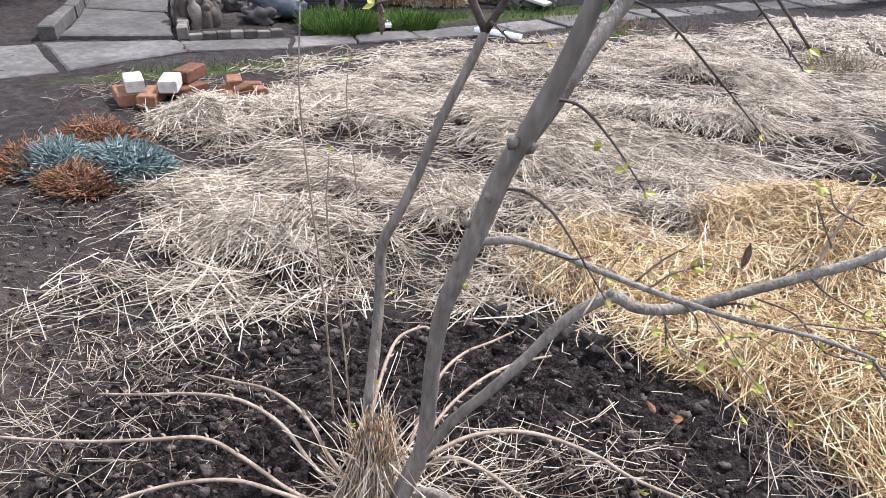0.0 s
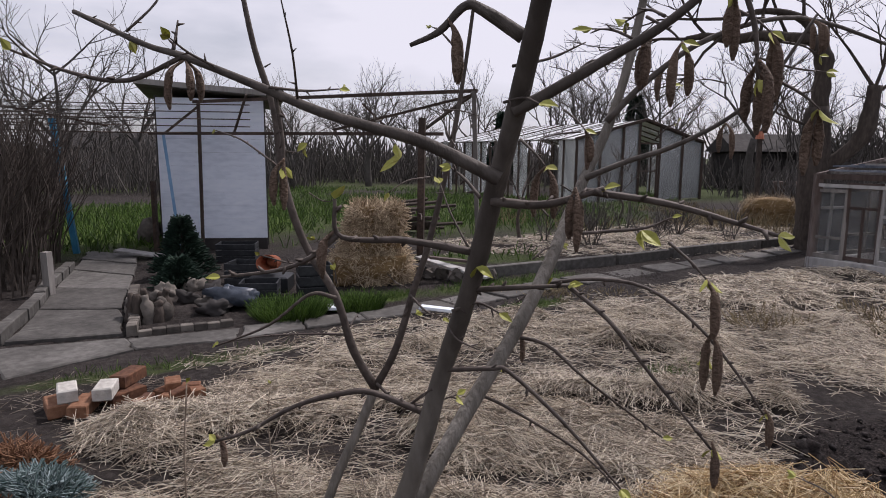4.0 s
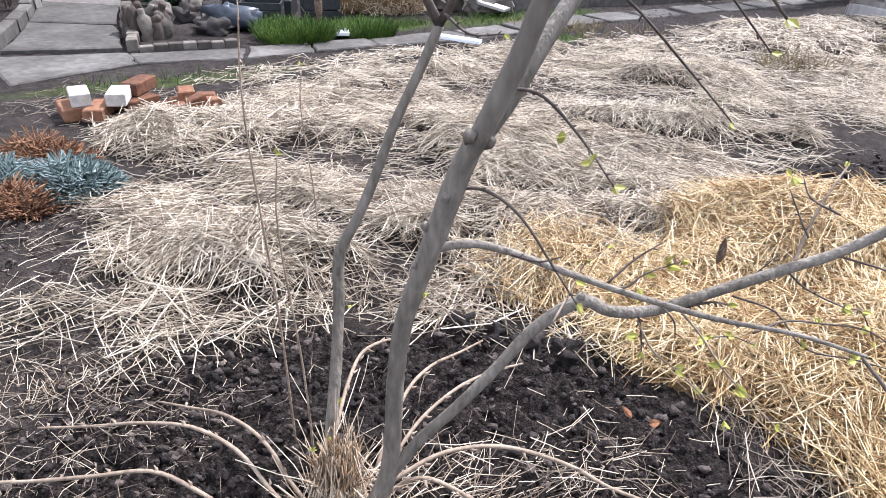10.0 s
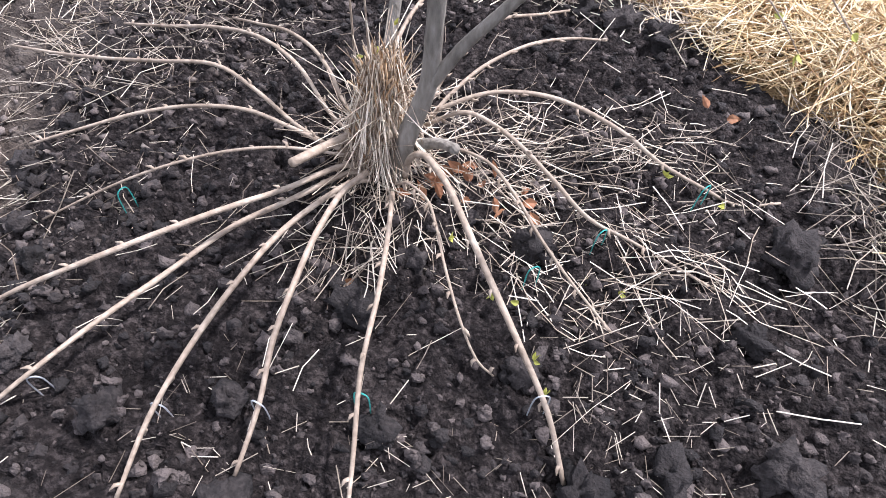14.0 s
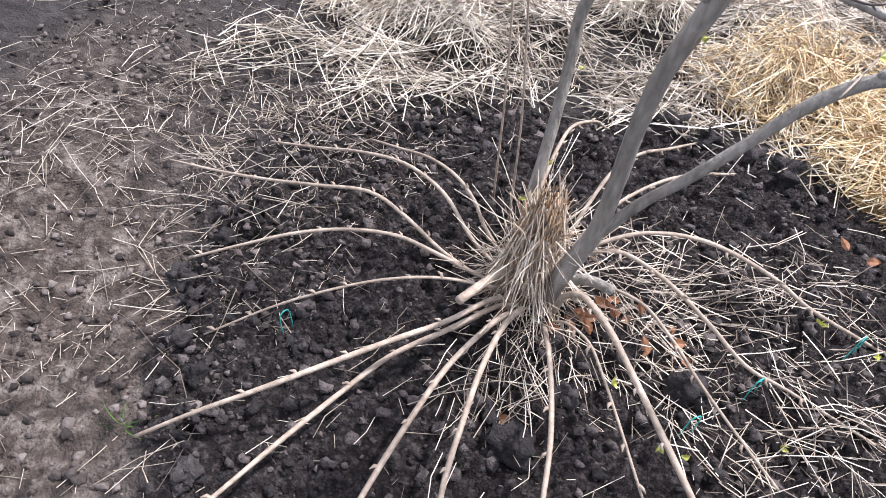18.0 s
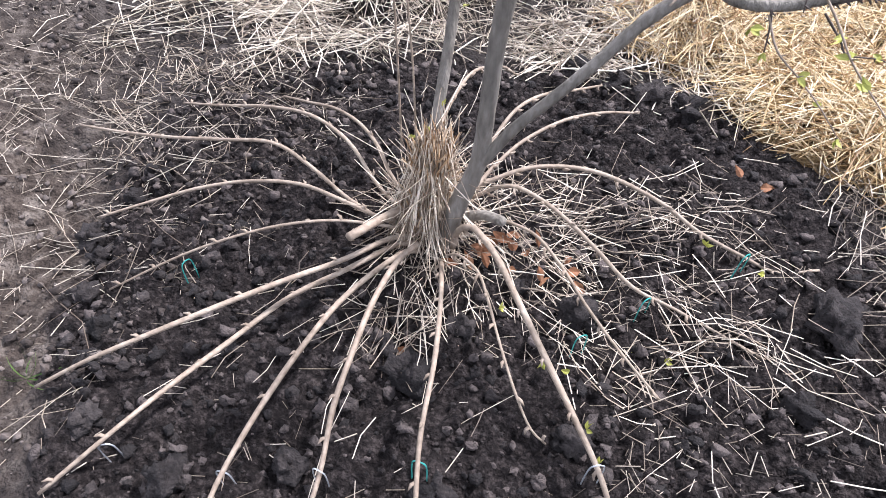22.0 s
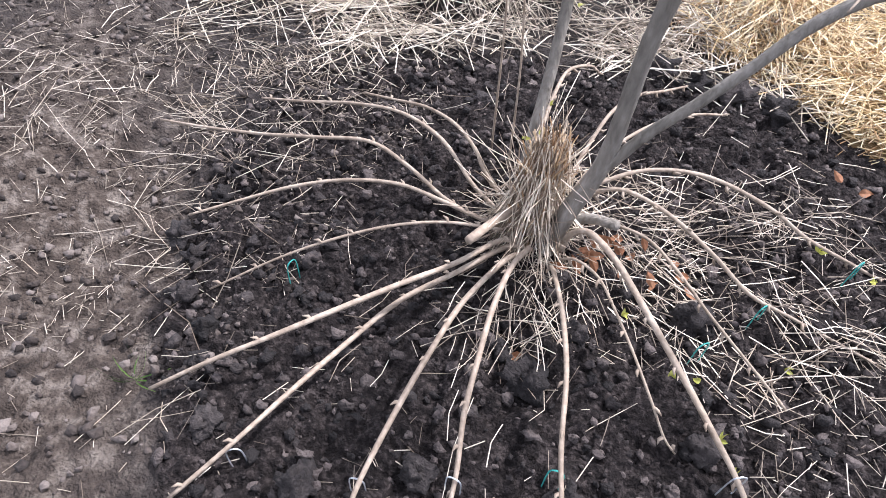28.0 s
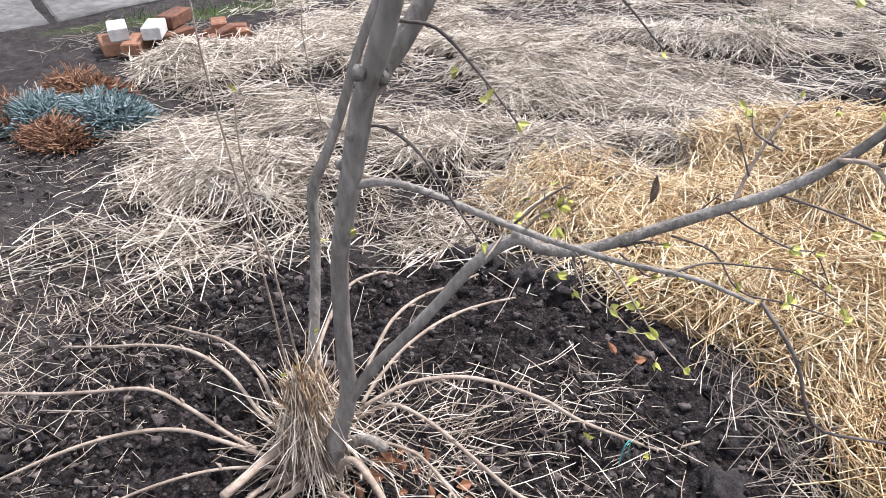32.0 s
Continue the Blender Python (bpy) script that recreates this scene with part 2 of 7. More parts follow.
NEEDLE_BLUE = material("blue_needles", [(0.06, 0.10, 0.09), (0.14, 0.195, 0.19), (0.27, 0.33, 0.335)], 20, 0.7, 0.0, island=0.4)
NEEDLE_DARK = material("dark_needles", [(0.006, 0.016, 0.010), (0.014, 0.034, 0.022), (0.03, 0.06, 0.04)], 20, 0.8, 0.0, island=0.4)
NEEDLE_RUST = material("rusty_needles", [(0.12, 0.06, 0.035), (0.22, 0.115, 0.065), (0.34, 0.20, 0.12)], 20, 0.8, 0.0, island=0.4)
HOUSE_WALL = material("ochre_wall", [(0.30, 0.17, 0.06), (0.44, 0.27, 0.11), (0.52, 0.35, 0.17)], 2, 0.9, 0.2)
HOUSE_ROOF = material("slate_roof", [(0.13, 0.14, 0.15), (0.20, 0.21, 0.23), (0.28, 0.29, 0.31)], 3, 0.8, 0.3)
BROWN_ROOF = material("brown_roof", [(0.10, 0.06, 0.045), (0.16, 0.10, 0.075), (0.22, 0.15, 0.115)], 3, 0.9, 0.3)
BROWN_WALL = material("brown_gable", [(0.22, 0.15, 0.10), (0.32, 0.23, 0.16), (0.40, 0.30, 0.22)], 2, 0.9, 0.2)
DARK_WALL = material("dark_shed_wall", [(0.02, 0.018, 0.017), (0.04, 0.036, 0.034), (0.07, 0.064, 0.06)], 4, 0.9, 0.3)


def glass_material(name, tint, rough=0.08, dirt=0.35):
    """Dusty glazing: glass under a thin uneven film of dirt."""
    m = bpy.data.materials.new(name)
    m.use_nodes = True
    n, l = m.node_tree.nodes, m.node_tree.links
    out = n["Material Output"]
    b = n["Principled BSDF"]
    b.inputs["Base Color"].default_value = (*tint, 1)
    b.inputs["Roughness"].default_value = 0.5
    tr = n.new("ShaderNodeBsdfTransparent")
    gl = n.new("ShaderNodeBsdfGlossy")
    gl.inputs["Roughness"].default_value = rough
    fr = n.new("ShaderNodeFresnel")
    m1, m2 = n.new("ShaderNodeMixShader"), n.new("ShaderNodeMixShader")
    nz = n.new("ShaderNodeTexNoise")
    nz.inputs["Scale"].default_value, nz.inputs["Detail"].default_value = 2.5, 6
    co = n.new("ShaderNodeTexCoord")
    l.new(co.outputs["Object"], nz.inputs["Vector"])
    mu = n.new("ShaderNodeMath")
    mu.operation = "MULTIPLY"
    mu.inputs[1].default_value = 2 * dirt
    l.new(nz.outputs["Fac"], mu.inputs[0])
    l.new(fr.outputs[0], m1.inputs[0])
    l.new(tr.outputs[0], m1.inputs[1])
    l.new(gl.outputs[0], m1.inputs[2])
    l.new(mu.outputs[0], m2.inputs[0])
    l.new(m1.outputs[0], m2.inputs[1])
    l.new(b.outputs[0], m2.inputs[2])
    l.new(m2.outputs[0], out.inputs["Surface"])
    return m


PANE = glass_material("dusty_glass", (0.55, 0.57, 0.57), dirt=0.035)
FILM = glass_material("greenhouse_film", (0.52, 0.55, 0.55), dirt=0.15)


# ---- mesh tools ----
class Shape:
    """Collects vertices and faces of one mesh."""

    def __init__(self):
        self.v, self.f = [], []

    def add(self, verts, faces):
        o = len(self.v)
        self.v += [tuple(p) for p in verts]
        self.f += [tuple(i + o for i in q) for q in faces]
        return self

    def box(self, centre, size, turn=0.0, m=None):
        sx, sy, sz = (s / 2 for s in size)
        mat = m or Matrix.Translation(centre) @ Matrix.Rotation(turn, 4, "Z")
        c = min(sx, sy, sz) * 0.18
        vs, fs = [], []
        for z, k in ((-sz, c), (-sz + c, 0), (sz - c, 0), (sz, c)):
            vs += [(-sx + k, -sy + k, z), (sx - k, -sy + k, z), (sx - k, sy - k, z), (-sx + k, sy - k, z)]
        for r in range(3):
            for i in range(4):
                j = (i + 1) % 4
                fs.append((r * 4 + i, r * 4 + j, r * 4 + 4 + j, r * 4 + 4 + i))
        fs += [(3, 2, 1, 0), (12, 13, 14, 15)]
        return self.add([mat @ Vector(p) for p in vs], fs)

    def bar(self, a, b, w, d=None):
        """A squared bar from a to b."""
        a, b = Vector(a), Vector(b)
        ax = (b - a).normalized()
        side = ax.cross(Vector((0, 0, 1)))
        side = side.normalized() if side.length > 0.05 else Vector((1, 0, 0))
        top = side.cross(ax)
        s, t = side * w / 2, top * (d or w) / 2
        vs = [a - s - t, a + s - t, a + s + t, a - s + t, b - s - t, b + s - t, b + s + t, b - s + t]
        return self.add(vs, [(3, 2, 1, 0), (4, 5, 6, 7), (0, 1, 5, 4), (1, 2, 6, 5), (2, 3, 7, 6), (3, 0, 4, 7)])

    def tube(self, pts, radii, n=7, steps=4, rough=0.0):
        """A tapering round rod through the points, smoothed."""
        pts = [Vector(p) for p in pts]
        if len(pts) > 2 and steps > 1:
            fine, fr = [], []
            ext = [2 * pts[0] - pts[1]] + pts + [2 * pts[-1] - pts[-2]]
            for i in range(len(pts) - 1):
                p0, p1, p2, p3 = ext[i:i + 4]
                for k in range(steps):
                    t = k / steps
                    fine.append(0.5 * (2 * p1 + (p2 - p0) * t + (2 * p0 - 5 * p1 + 4 * p2 - p3) * t * t + (3 * p1 - p0 - 3 * p2 + p3) * t ** 3))
                    fr.append((i + t) / (len(pts) - 1))
            fine.append(pts[-1])
            fr.append(1.0)
        else:
            fine, fr = pts, [i / (len(pts) - 1) for i in range(len(pts))]
        rr = np.interp(fr, np.linspace(0, 1, len(radii)), radii)
        vs, fs = [], []
        prev = Vector((0.3, 0.2, 1)).normalized()
        for i, p in enumerate(fine):
            ax = (fine[min(i + 1, len(fine) - 1)] - fine[max(i - 1, 0)])
            ax = ax.normalized() if ax.length > 1e-9 else Vector((0, 0, 1))
            u = prev - ax * prev.dot(ax)
            u = u.normalized() if u.length > 1e-4 else ax.orthogonal().normalized()
            prev = u
            w = ax.cross(u)
            r = rr[i] * (1 + rough * random.uniform(-1, 1))
            for k in range(n):
                a = 2 * math.pi * k / n
                vs.append(p + u * (math.cos(a) * r) + w * (math.sin(a) * r))
        for i in range(len(fine) - 1):
            for k in range(n):
                j = (k + 1) % n
                fs.append((i * n + k, i * n + j, i * n + n + j, i * n + n + k))
        fs.append(tuple(range(n - 1, -1, -1)))
        fs.append(tuple((len(fine) - 1) * n + k for k in range(n)))
        return self.add(vs, fs)

    def blob(self, centre, size, seed=0.0, rough=0.25, rings=6, n=9):
        """An uneven rounded lump."""
        c = Vector(centre)
        vs, fs = [], []
        for i in range(rings + 1):
            th = math.pi * i / rings
            for k in range(n):
                ph = 2 * math.pi * k / n
                d = Vector((math.sin(th) * math.cos(ph), math.sin(th) * math.sin(ph), math.cos(th)))
                q = 1 + rough * noise.noise(d * 1.7 + Vector((seed, seed * 1.3, seed * 0.7))) + 0.5 * rough * noise.noise(d * 4 + Vector((seed, 0, 0)))
                vs.append(c + Vector((d.x * size[0], d.y * size[1], d.z * size[2])) * q)
        for i in range(rings):
            for k in range(n):
                j = (k + 1) % n
                fs.append((i * n + k, i * n + n + k, i * n + n + j, i * n + j))
        return self.add(vs, fs)

    def weld(self):
        """Joins points that lie on one another."""
        seen, ids = {}, []
        for p in self.v:
            ids.append(seen.setdefault((round(p[0], 4), round(p[1], 4), round(p[2], 4)), len(seen)))
        self.v, self.f = list(seen), [tuple(dict.fromkeys(ids[i] for i in q)) for q in self.f]
        return self

    def leaf(self, base, way, length, width, curl=0.2, side=None):
        """A small folded leaf: two rows of quads over a midrib."""
        base, way = Vector(base), Vector(way).normalized()
        sd = Vector(side) if side is not None else way.orthogonal()
        sd = (sd - way * sd.dot(way)).normalized()
        up = way.cross(sd)
        vs, fs = [], []
        prof = (0.05, 0.75, 1.0, 0.6, 0.03)
        for i, w in enumerate(prof):
            t = i / 4
            p = base + way * (length * t) - up * (curl * length * t * t)
            vs += [p - sd * (w * width / 2) + up * (w * width * 0.18), p, p + sd * (w * width / 2) + up * (w * width * 0.18)]
        for i in range(4):
            a = i * 3
            fs += [(a, a + 1, a + 4, a + 3), (a + 1, a + 2, a + 5, a + 4)]
        return self.add(vs, fs)


def mesh_of(name, shape, mat, smooth=False):
    me = bpy.data.meshes.new(name)
    me.from_pydata([tuple(p) for p in shape.v], [], shape.f)
    me.materials.append(mat)
    if smooth:
        me.polygons.foreach_set("use_smooth", [True] * len(me.polygons))
    me.update()
    return me


def part(name, shape, mat, parent, label="", smooth=False):
    """One mesh object under a thing or a part; its points are given in the world."""
    ob = new(name, mesh_of(name, shape, mat, smooth))
    if parent is not None:
        ob.parent = parent
        if parent.type == "EMPTY":
            ob.matrix_parent_inverse = Matrix.Translation(parent.location).inverted()
    if label:
        ob["label"] = label
    return ob


def thing(name, place, label, category, group="", kind=""):
    """An Empty at the base of a thing, to hold its parts."""
    ob = new(name)
    ob.location = place
    ob.empty_display_size = 0.1
    return tagged(ob, label, category, group, kind)


def solid(name, shape, mat, label, category, group="", kind="", smooth=False):
    """A thing of one mesh."""
    return tagged(new(name, mesh_of(name, shape, mat, smooth)), label, category, group, kind)


def raw_mesh(name, verts, quads, mat, smooth=False):
    """A mesh straight from arrays."""
    me = bpy.data.meshes.new(name)
    me.vertices.add(len(verts))
    me.vertices.foreach_set("co", np.asarray(verts, np.float32).ravel())
    q = np.asarray(quads, np.int32)
    k = q.shape[1]
    me.loops.add(q.size)
    me.loops.foreach_set("vertex_index", q.ravel())
    me.polygons.add(len(q))
    me.polygons.foreach_set("loop_start", np.arange(0, q.size, k, dtype=np.int32))
    me.update(calc_edges=True)
    if smooth:
        me.polygons.foreach_set("use_smooth", np.ones(len(q), bool))
    me.materials.append(mat)
    return me


RNG = np.random.default_rng(7)


def vnoise(x, y, seed=0):
    """Smooth value noise, 0 to 1."""
    xi, yi = np.floor(x).astype(np.int64), np.floor(y).astype(np.int64)
    fx, fy = x - xi, y - yi
    fx, fy = fx * fx * (3 - 2 * fx), fy * fy * (3 - 2 * fy)

    def h(a, b):
        k = (a * 374761393 + b * 668265263 + seed * 1442695041) & 0x7FFFFFFF
        k = ((k ^ (k >> 13)) * 1274126177) & 0x7FFFFFFF
        return ((k ^ (k >> 16)) & 0xFFFF) / 65535.0
    return (h(xi, yi) * (1 - fx) + h(xi + 1, yi) * fx) * (1 - fy) + (h(xi, yi + 1) * (1 - fx) + h(xi + 1, yi + 1) * fx) * fy


def fbm(x, y, seed=0, octaves=4):
    out, amp, tot = 0.0, 1.0, 0.0
    for o in range(octaves):
        out = out + amp * vnoise(x * 2 ** o, y * 2 ** o, seed + o)
        tot += amp
        amp *= 0.5
    return out / tot


def rods(p, d, length, radius, bend=0.0, segs=1):
    """Many thin three-sided straws: starts p, unit ways d, lengths, radii."""
    n = len(p)
    side = np.cross(d, np.array([0.13, 0.21, 0.97]))
    side /= np.linalg.norm(side, axis=1)[:, None] + 1e-9
    top = np.cross(side, d)
    sag = RNG.normal(0, 1, (n, 1)) * side + RNG.normal(0, 0.6, (n, 1)) * top
    rings = []
    for s in range(segs + 1):
        t = s / segs
        c = p + d * (length * t)[:, None] + sag * (bend * length * 4 * t * (1 - t))[:, None]
        for k in range(3):
            a = 2 * math.pi * k / 3
            rings.append(c + (side * math.cos(a) + top * math.sin(a)) * radius[:, None])
    v = np.stack(rings, 1)
    m = 3 * (segs + 1)
    q = []
    for s in range(segs):
        for k in range(3):
            j = (k + 1) % 3
            q.append((s * 3 + k, s * 3 + j, s * 3 + 3 + j, s * 3 + 3 + k))
    quads = (np.array(q)[None] + (np.arange(n) * m)[:, None, None]).reshape(-1, 4)
    return v.reshape(-1, 3), quads


# ---- ground ----
def ellipse(x, y, cx, cy, rx, ry, turn=0.0, soft=0.35, wob=0.25, seed=3):
    """1 inside an uneven ellipse, 0 outside, soft in between."""
    c, s = math.cos(turn), math.sin(turn)
    u, v = ((x - cx) * c + (y - cy) * s) / rx, (-(x - cx) * s + (y - cy) * c) / ry
    r = np.sqrt(u * u + v * v) + wob * (fbm(x * 1.6, y * 1.6, seed) - 0.5) * 2
    return np.clip((1 + soft / 2 - r) / soft, 0, 1)


def soil_mask(x, y):
    """Freshly dug black earth: the bed round the bush and the plot by the bales."""
    bed = np.maximum(ellipse(x, y, 0.0, -0.02, 1.10, 1.04, soft=0.22, seed=11), ellipse(x, y, 0.75, -0.25, 0.9, 0.75, soft=0.3, seed=12))
    edge = x + 0.60 + 0.80 * (y + 0.86) + 0.5 * (fbm(x * 6, y * 6, 13) - 0.5)
    bed = bed * np.clip(edge / 0.12 + 0.5, 0, 1)
    plot = np.maximum(ellipse(x, y, 3.15, 2.55, 1.75, 1.15, 0.1, 0.2, seed=14), ellipse(x, y, 4.8, 1.6, 1.8, 1.0, 0.0, 0.3, seed=15))
    return np.maximum(bed, plot)


def beds_mask(x, y):
    """Ground under the old straw mulch."""
    m = ellipse(x, y, -0.12, 1.74, 1.34, 0.76, 0.22, 0.5, 0.4, seed=21)
    m = np.maximum(m, 0.22 * ellipse(x, y, -0.95, 1.0, 0.7, 0.34, 0.72, 0.6, 0.5, seed=29))
    m = np.maximum(m, ellipse(x, y, -0.2, 3.2, 2.1, 1.0, 0.35, 0.25, seed=22))
    m = np.maximum(m, ellipse(x, y, 0.6, 4.8, 2.1, 1.1, 0.6, 0.25, seed=23))
    m = np.maximum(m, ellipse(x, y, 1.0, 3.4, 1.2, 1.0, 0.4, 0.25, seed=24))
    m = np.maximum(m, ellipse(x, y, 4.2, 7.6, 2.8, 1.5, 0.75, 0.3, seed=25))
    m = np.maximum(m, 0.4 * ellipse(x, y, 3.0, 5.4, 1.7, 1.0, 0.3, 0.6, seed=27))
    m = np.maximum(m, 0.85 * np.maximum(ellipse(x, y, 3.2, 13.3, 3.8, 2.0, 0.7, 0.4, seed=26), 0.7 * ellipse(x, y, -0.4, 11.4, 1.6, 1.0, 0.5, 0.5, seed=30)))
    gaps = np.clip((fbm(x * 1.7, y * 3.0, 28, 5) - 0.41) * 9, 0.05, 1)
    return m * (1 - soil_mask(x, y)) * gaps


def grass_mask(x, y):
    m = ellipse(x, y, -1.9, 6.2, 1.0, 0.28, 0.75, 0.5, seed=31)
    m = np.maximum(m, 0.7 * ellipse(x, y, -0.2, 7.6, 1.2, 0.25, 0.75, 0.6, seed=32))
    m = np.maximum(m, 0.8 * ellipse(x, y, 1.5, 4.3, 0.5, 0.16, 0.5, 0.6, seed=33))
    m = np.maximum(m, 0.6 * ellipse(x, y, -0.9, 9.6, 1.3, 0.5, 0.3, 0.6, seed=34))
    m = np.maximum(m, ellipse(x, y, -9.5, 14, 4.5, 5.5, 0.0, 0.5, seed=35))
    m = np.maximum(m, 0.75 * ellipse(x, y, -3.0, 20, 6.0, 7.0, 0.0, 0.5, seed=36))
    m = np.maximum(m, 0.7 * ellipse(x, y, 0.3, 6.5, 0.5, 0.16, 0.7, 0.6, seed=37))
    m = np.maximum(m, 0.5 * ellipse(x, y, -2.7, 3.6, 1.1, 0.12, 0.7, 0.6, seed=38))
    m = np.maximum(m, 0.30 * ellipse(x, y, 2.7, 0.2, 0.8, 0.5, 0.2, 0.9, 0.5, seed=39))
    far = np.clip((np.hypot(x, y) - 15) / 12, 0, 1)
    return np.clip(np.maximum(m, 0.55 * far * (fbm(x * 0.15, y * 0.15, 40) > 0.42)), 0, 1)


def heap_height(x, y):
    """The heap of fresh straw: a round head and a low tail towards the bush and the foreground."""
    h = 0.37 * np.exp(-(((x - 1.52) / 0.46) ** 2 + ((y - 1.66) / 0.46) ** 2) ** 1.2)
    h = np.maximum(h, 0.24 * np.exp(-(((x - 1.50) / 0.40) ** 2 + ((y - 1.08) / 0.50) ** 2) ** 1.5))
    h = np.maximum(h, 0.055 * np.exp(-(((x - 0.66) / 0.62) ** 2 + ((y - 1.38) / 0.24) ** 2) ** 1.2))
    h = np.maximum(h, 0.12 * np.exp(-(((x - 1.56) / 0.31) ** 2 + ((y - 0.45) / 0.5) ** 2) ** 1.5))
    h = np.maximum(h, 0.11 * np.exp(-(((x - 0.98) / 0.40) ** 2 + ((y - 1.14) / 0.28) ** 2) ** 1.3))
    return h * (0.6 + 0.55 * fbm(x * 5, y * 5, 62) + 0.25 * fbm(x * 13, y * 13, 63))


def grains(x, y, cell, seed):
    """Heights of rounded crumbs packed at random, 0 to 1."""
    u, v = x / cell, y / cell
    i, j = np.floor(u), np.floor(v)
    out = np.zeros_like(u)
    for di in (-1, 0, 1):
        for dj in (-1, 0, 1):
            a, b = i + di, j + dj
            h1 = np.abs(np.sin(a * 127.1 + b * 311.7 + seed) * 43758.5453) % 1
            h2 = np.abs(np.sin(a * 269.5 + b * 183.3 + seed) * 43758.5453) % 1
            h3 = np.abs(np.sin(a * 419.2 + b * 371.9 + seed) * 43758.5453) % 1
            r = 0.28 + 0.55 * h3 * h3
            d2 = ((u - a - h1) ** 2 + (v - b - h2) ** 2) / (r * r)
            out = np.maximum(out, r * np.sqrt(np.clip(1 - d2, 0, 1)))
    return out


def trodden_mask(x, y):
    """The brown trodden strip beside the bed."""
    return np.clip(ellipse(x, y, -1.12, -0.75, 0.42, 0.62, 0.35, 0.9, 0.6, seed=17) + 0.8 * ellipse(x, y, -1.75, -0.1, 0.35, 0.7, 0.5, 1.0, 0.7, seed=18), 0, 1) * (1 - soil_mask(x, y))


def ground_height(x, y):
    x, y = np.asarray(x, float), np.asarray(y, float)
    near = np.clip(1.4 - np.hypot(x, y - 3) / 12, 0, 1)
    h = 0.05 * near * (fbm(x * 0.7, y * 0.7, 1) - 0.5)
    h = h - 0.115 * np.exp(-((x + 1.15) / 0.42) ** 2 - ((y + 0.60) / 0.75) ** 2) + 0.055 * np.exp(-((x - 0.6) / 0.6) ** 2 - ((y - 0.55) / 0.6) ** 2) + 0.045 * np.exp(-((x + 0.08) / 0.26) ** 2 - ((y - 0.1) / 0.26) ** 2)
    soil = soil_mask(x, y)
    lump = fbm(x * 9, y * 9, 2, 5) - 0.5
    crumb = fbm(x * 32, y * 32, 5, 3) - 0.5
    h = h + soil * near * (0.065 * lump + 0.022 * crumb + 0.01 + 0.034 * grains(x, y, 0.062, 1.3) * (fbm(x * 5, y * 5, 19) > 0.47) + 0.020 * grains(x, y, 0.029, 4.1) + 0.011 * grains(x, y, 0.014, 7.7))
    flat = trodden_mask(x, y)
    h = h + (1 - soil) * near * (0.034 * (fbm(x * 17, y * 17, 6, 4) - 0.5) + (1 - 0.3 * flat) * (0.016 * grains(x, y, 0.036, 2.2) + 0.008 * grains(x, y, 0.017, 5.2)))
    b = beds_mask(x, y)
    ridge = 0.5 + 0.5 * np.sin((y * 0.93 - x * 0.36) * 2 * math.pi / 1.35 + 1.0 + 1.2 * (fbm(x * 0.8, y * 0.8, 8) - 0.5))
    h = h + b * (0.02 + 0.13 * ridge * np.clip(1.5 - y / 8, 0.2, 1) + 0.10 * (fbm(x * 2.2, y * 2.6, 9) - 0.45))
    return h


def axis(lo, hi, step, wide_lo, wide_hi, wide_step, far):
    out = list(np.arange(lo, hi, step))
    out += list(np.arange(hi, wide_hi, wide_step)) + list(np.arange(lo - wide_step, wide_lo, -wide_step))
    for end, sg in ((wide_hi, 1), (wide_lo, -1)):
        d = wide_step * 2
        p = end
        while abs(p) < far:
            p += sg * d
            d *= 1.35
            out.append(p)
    return np.array(sorted(out))


gx = axis(-1.7, 2.2, 0.0082, -6.0, 8.5, 0.05, 900)
gy = axis(-1.1, 1.4, 0.0082, -3.0, 14.0, 0.05, 900)
GX, GY = np.meshgrid(gx, gy)
GZ = ground_height(GX, GY)
nx, ny = len(gx), len(gy)
ii = (np.arange(ny - 1)[:, None] * nx + np.arange(nx - 1)[None]).ravel()


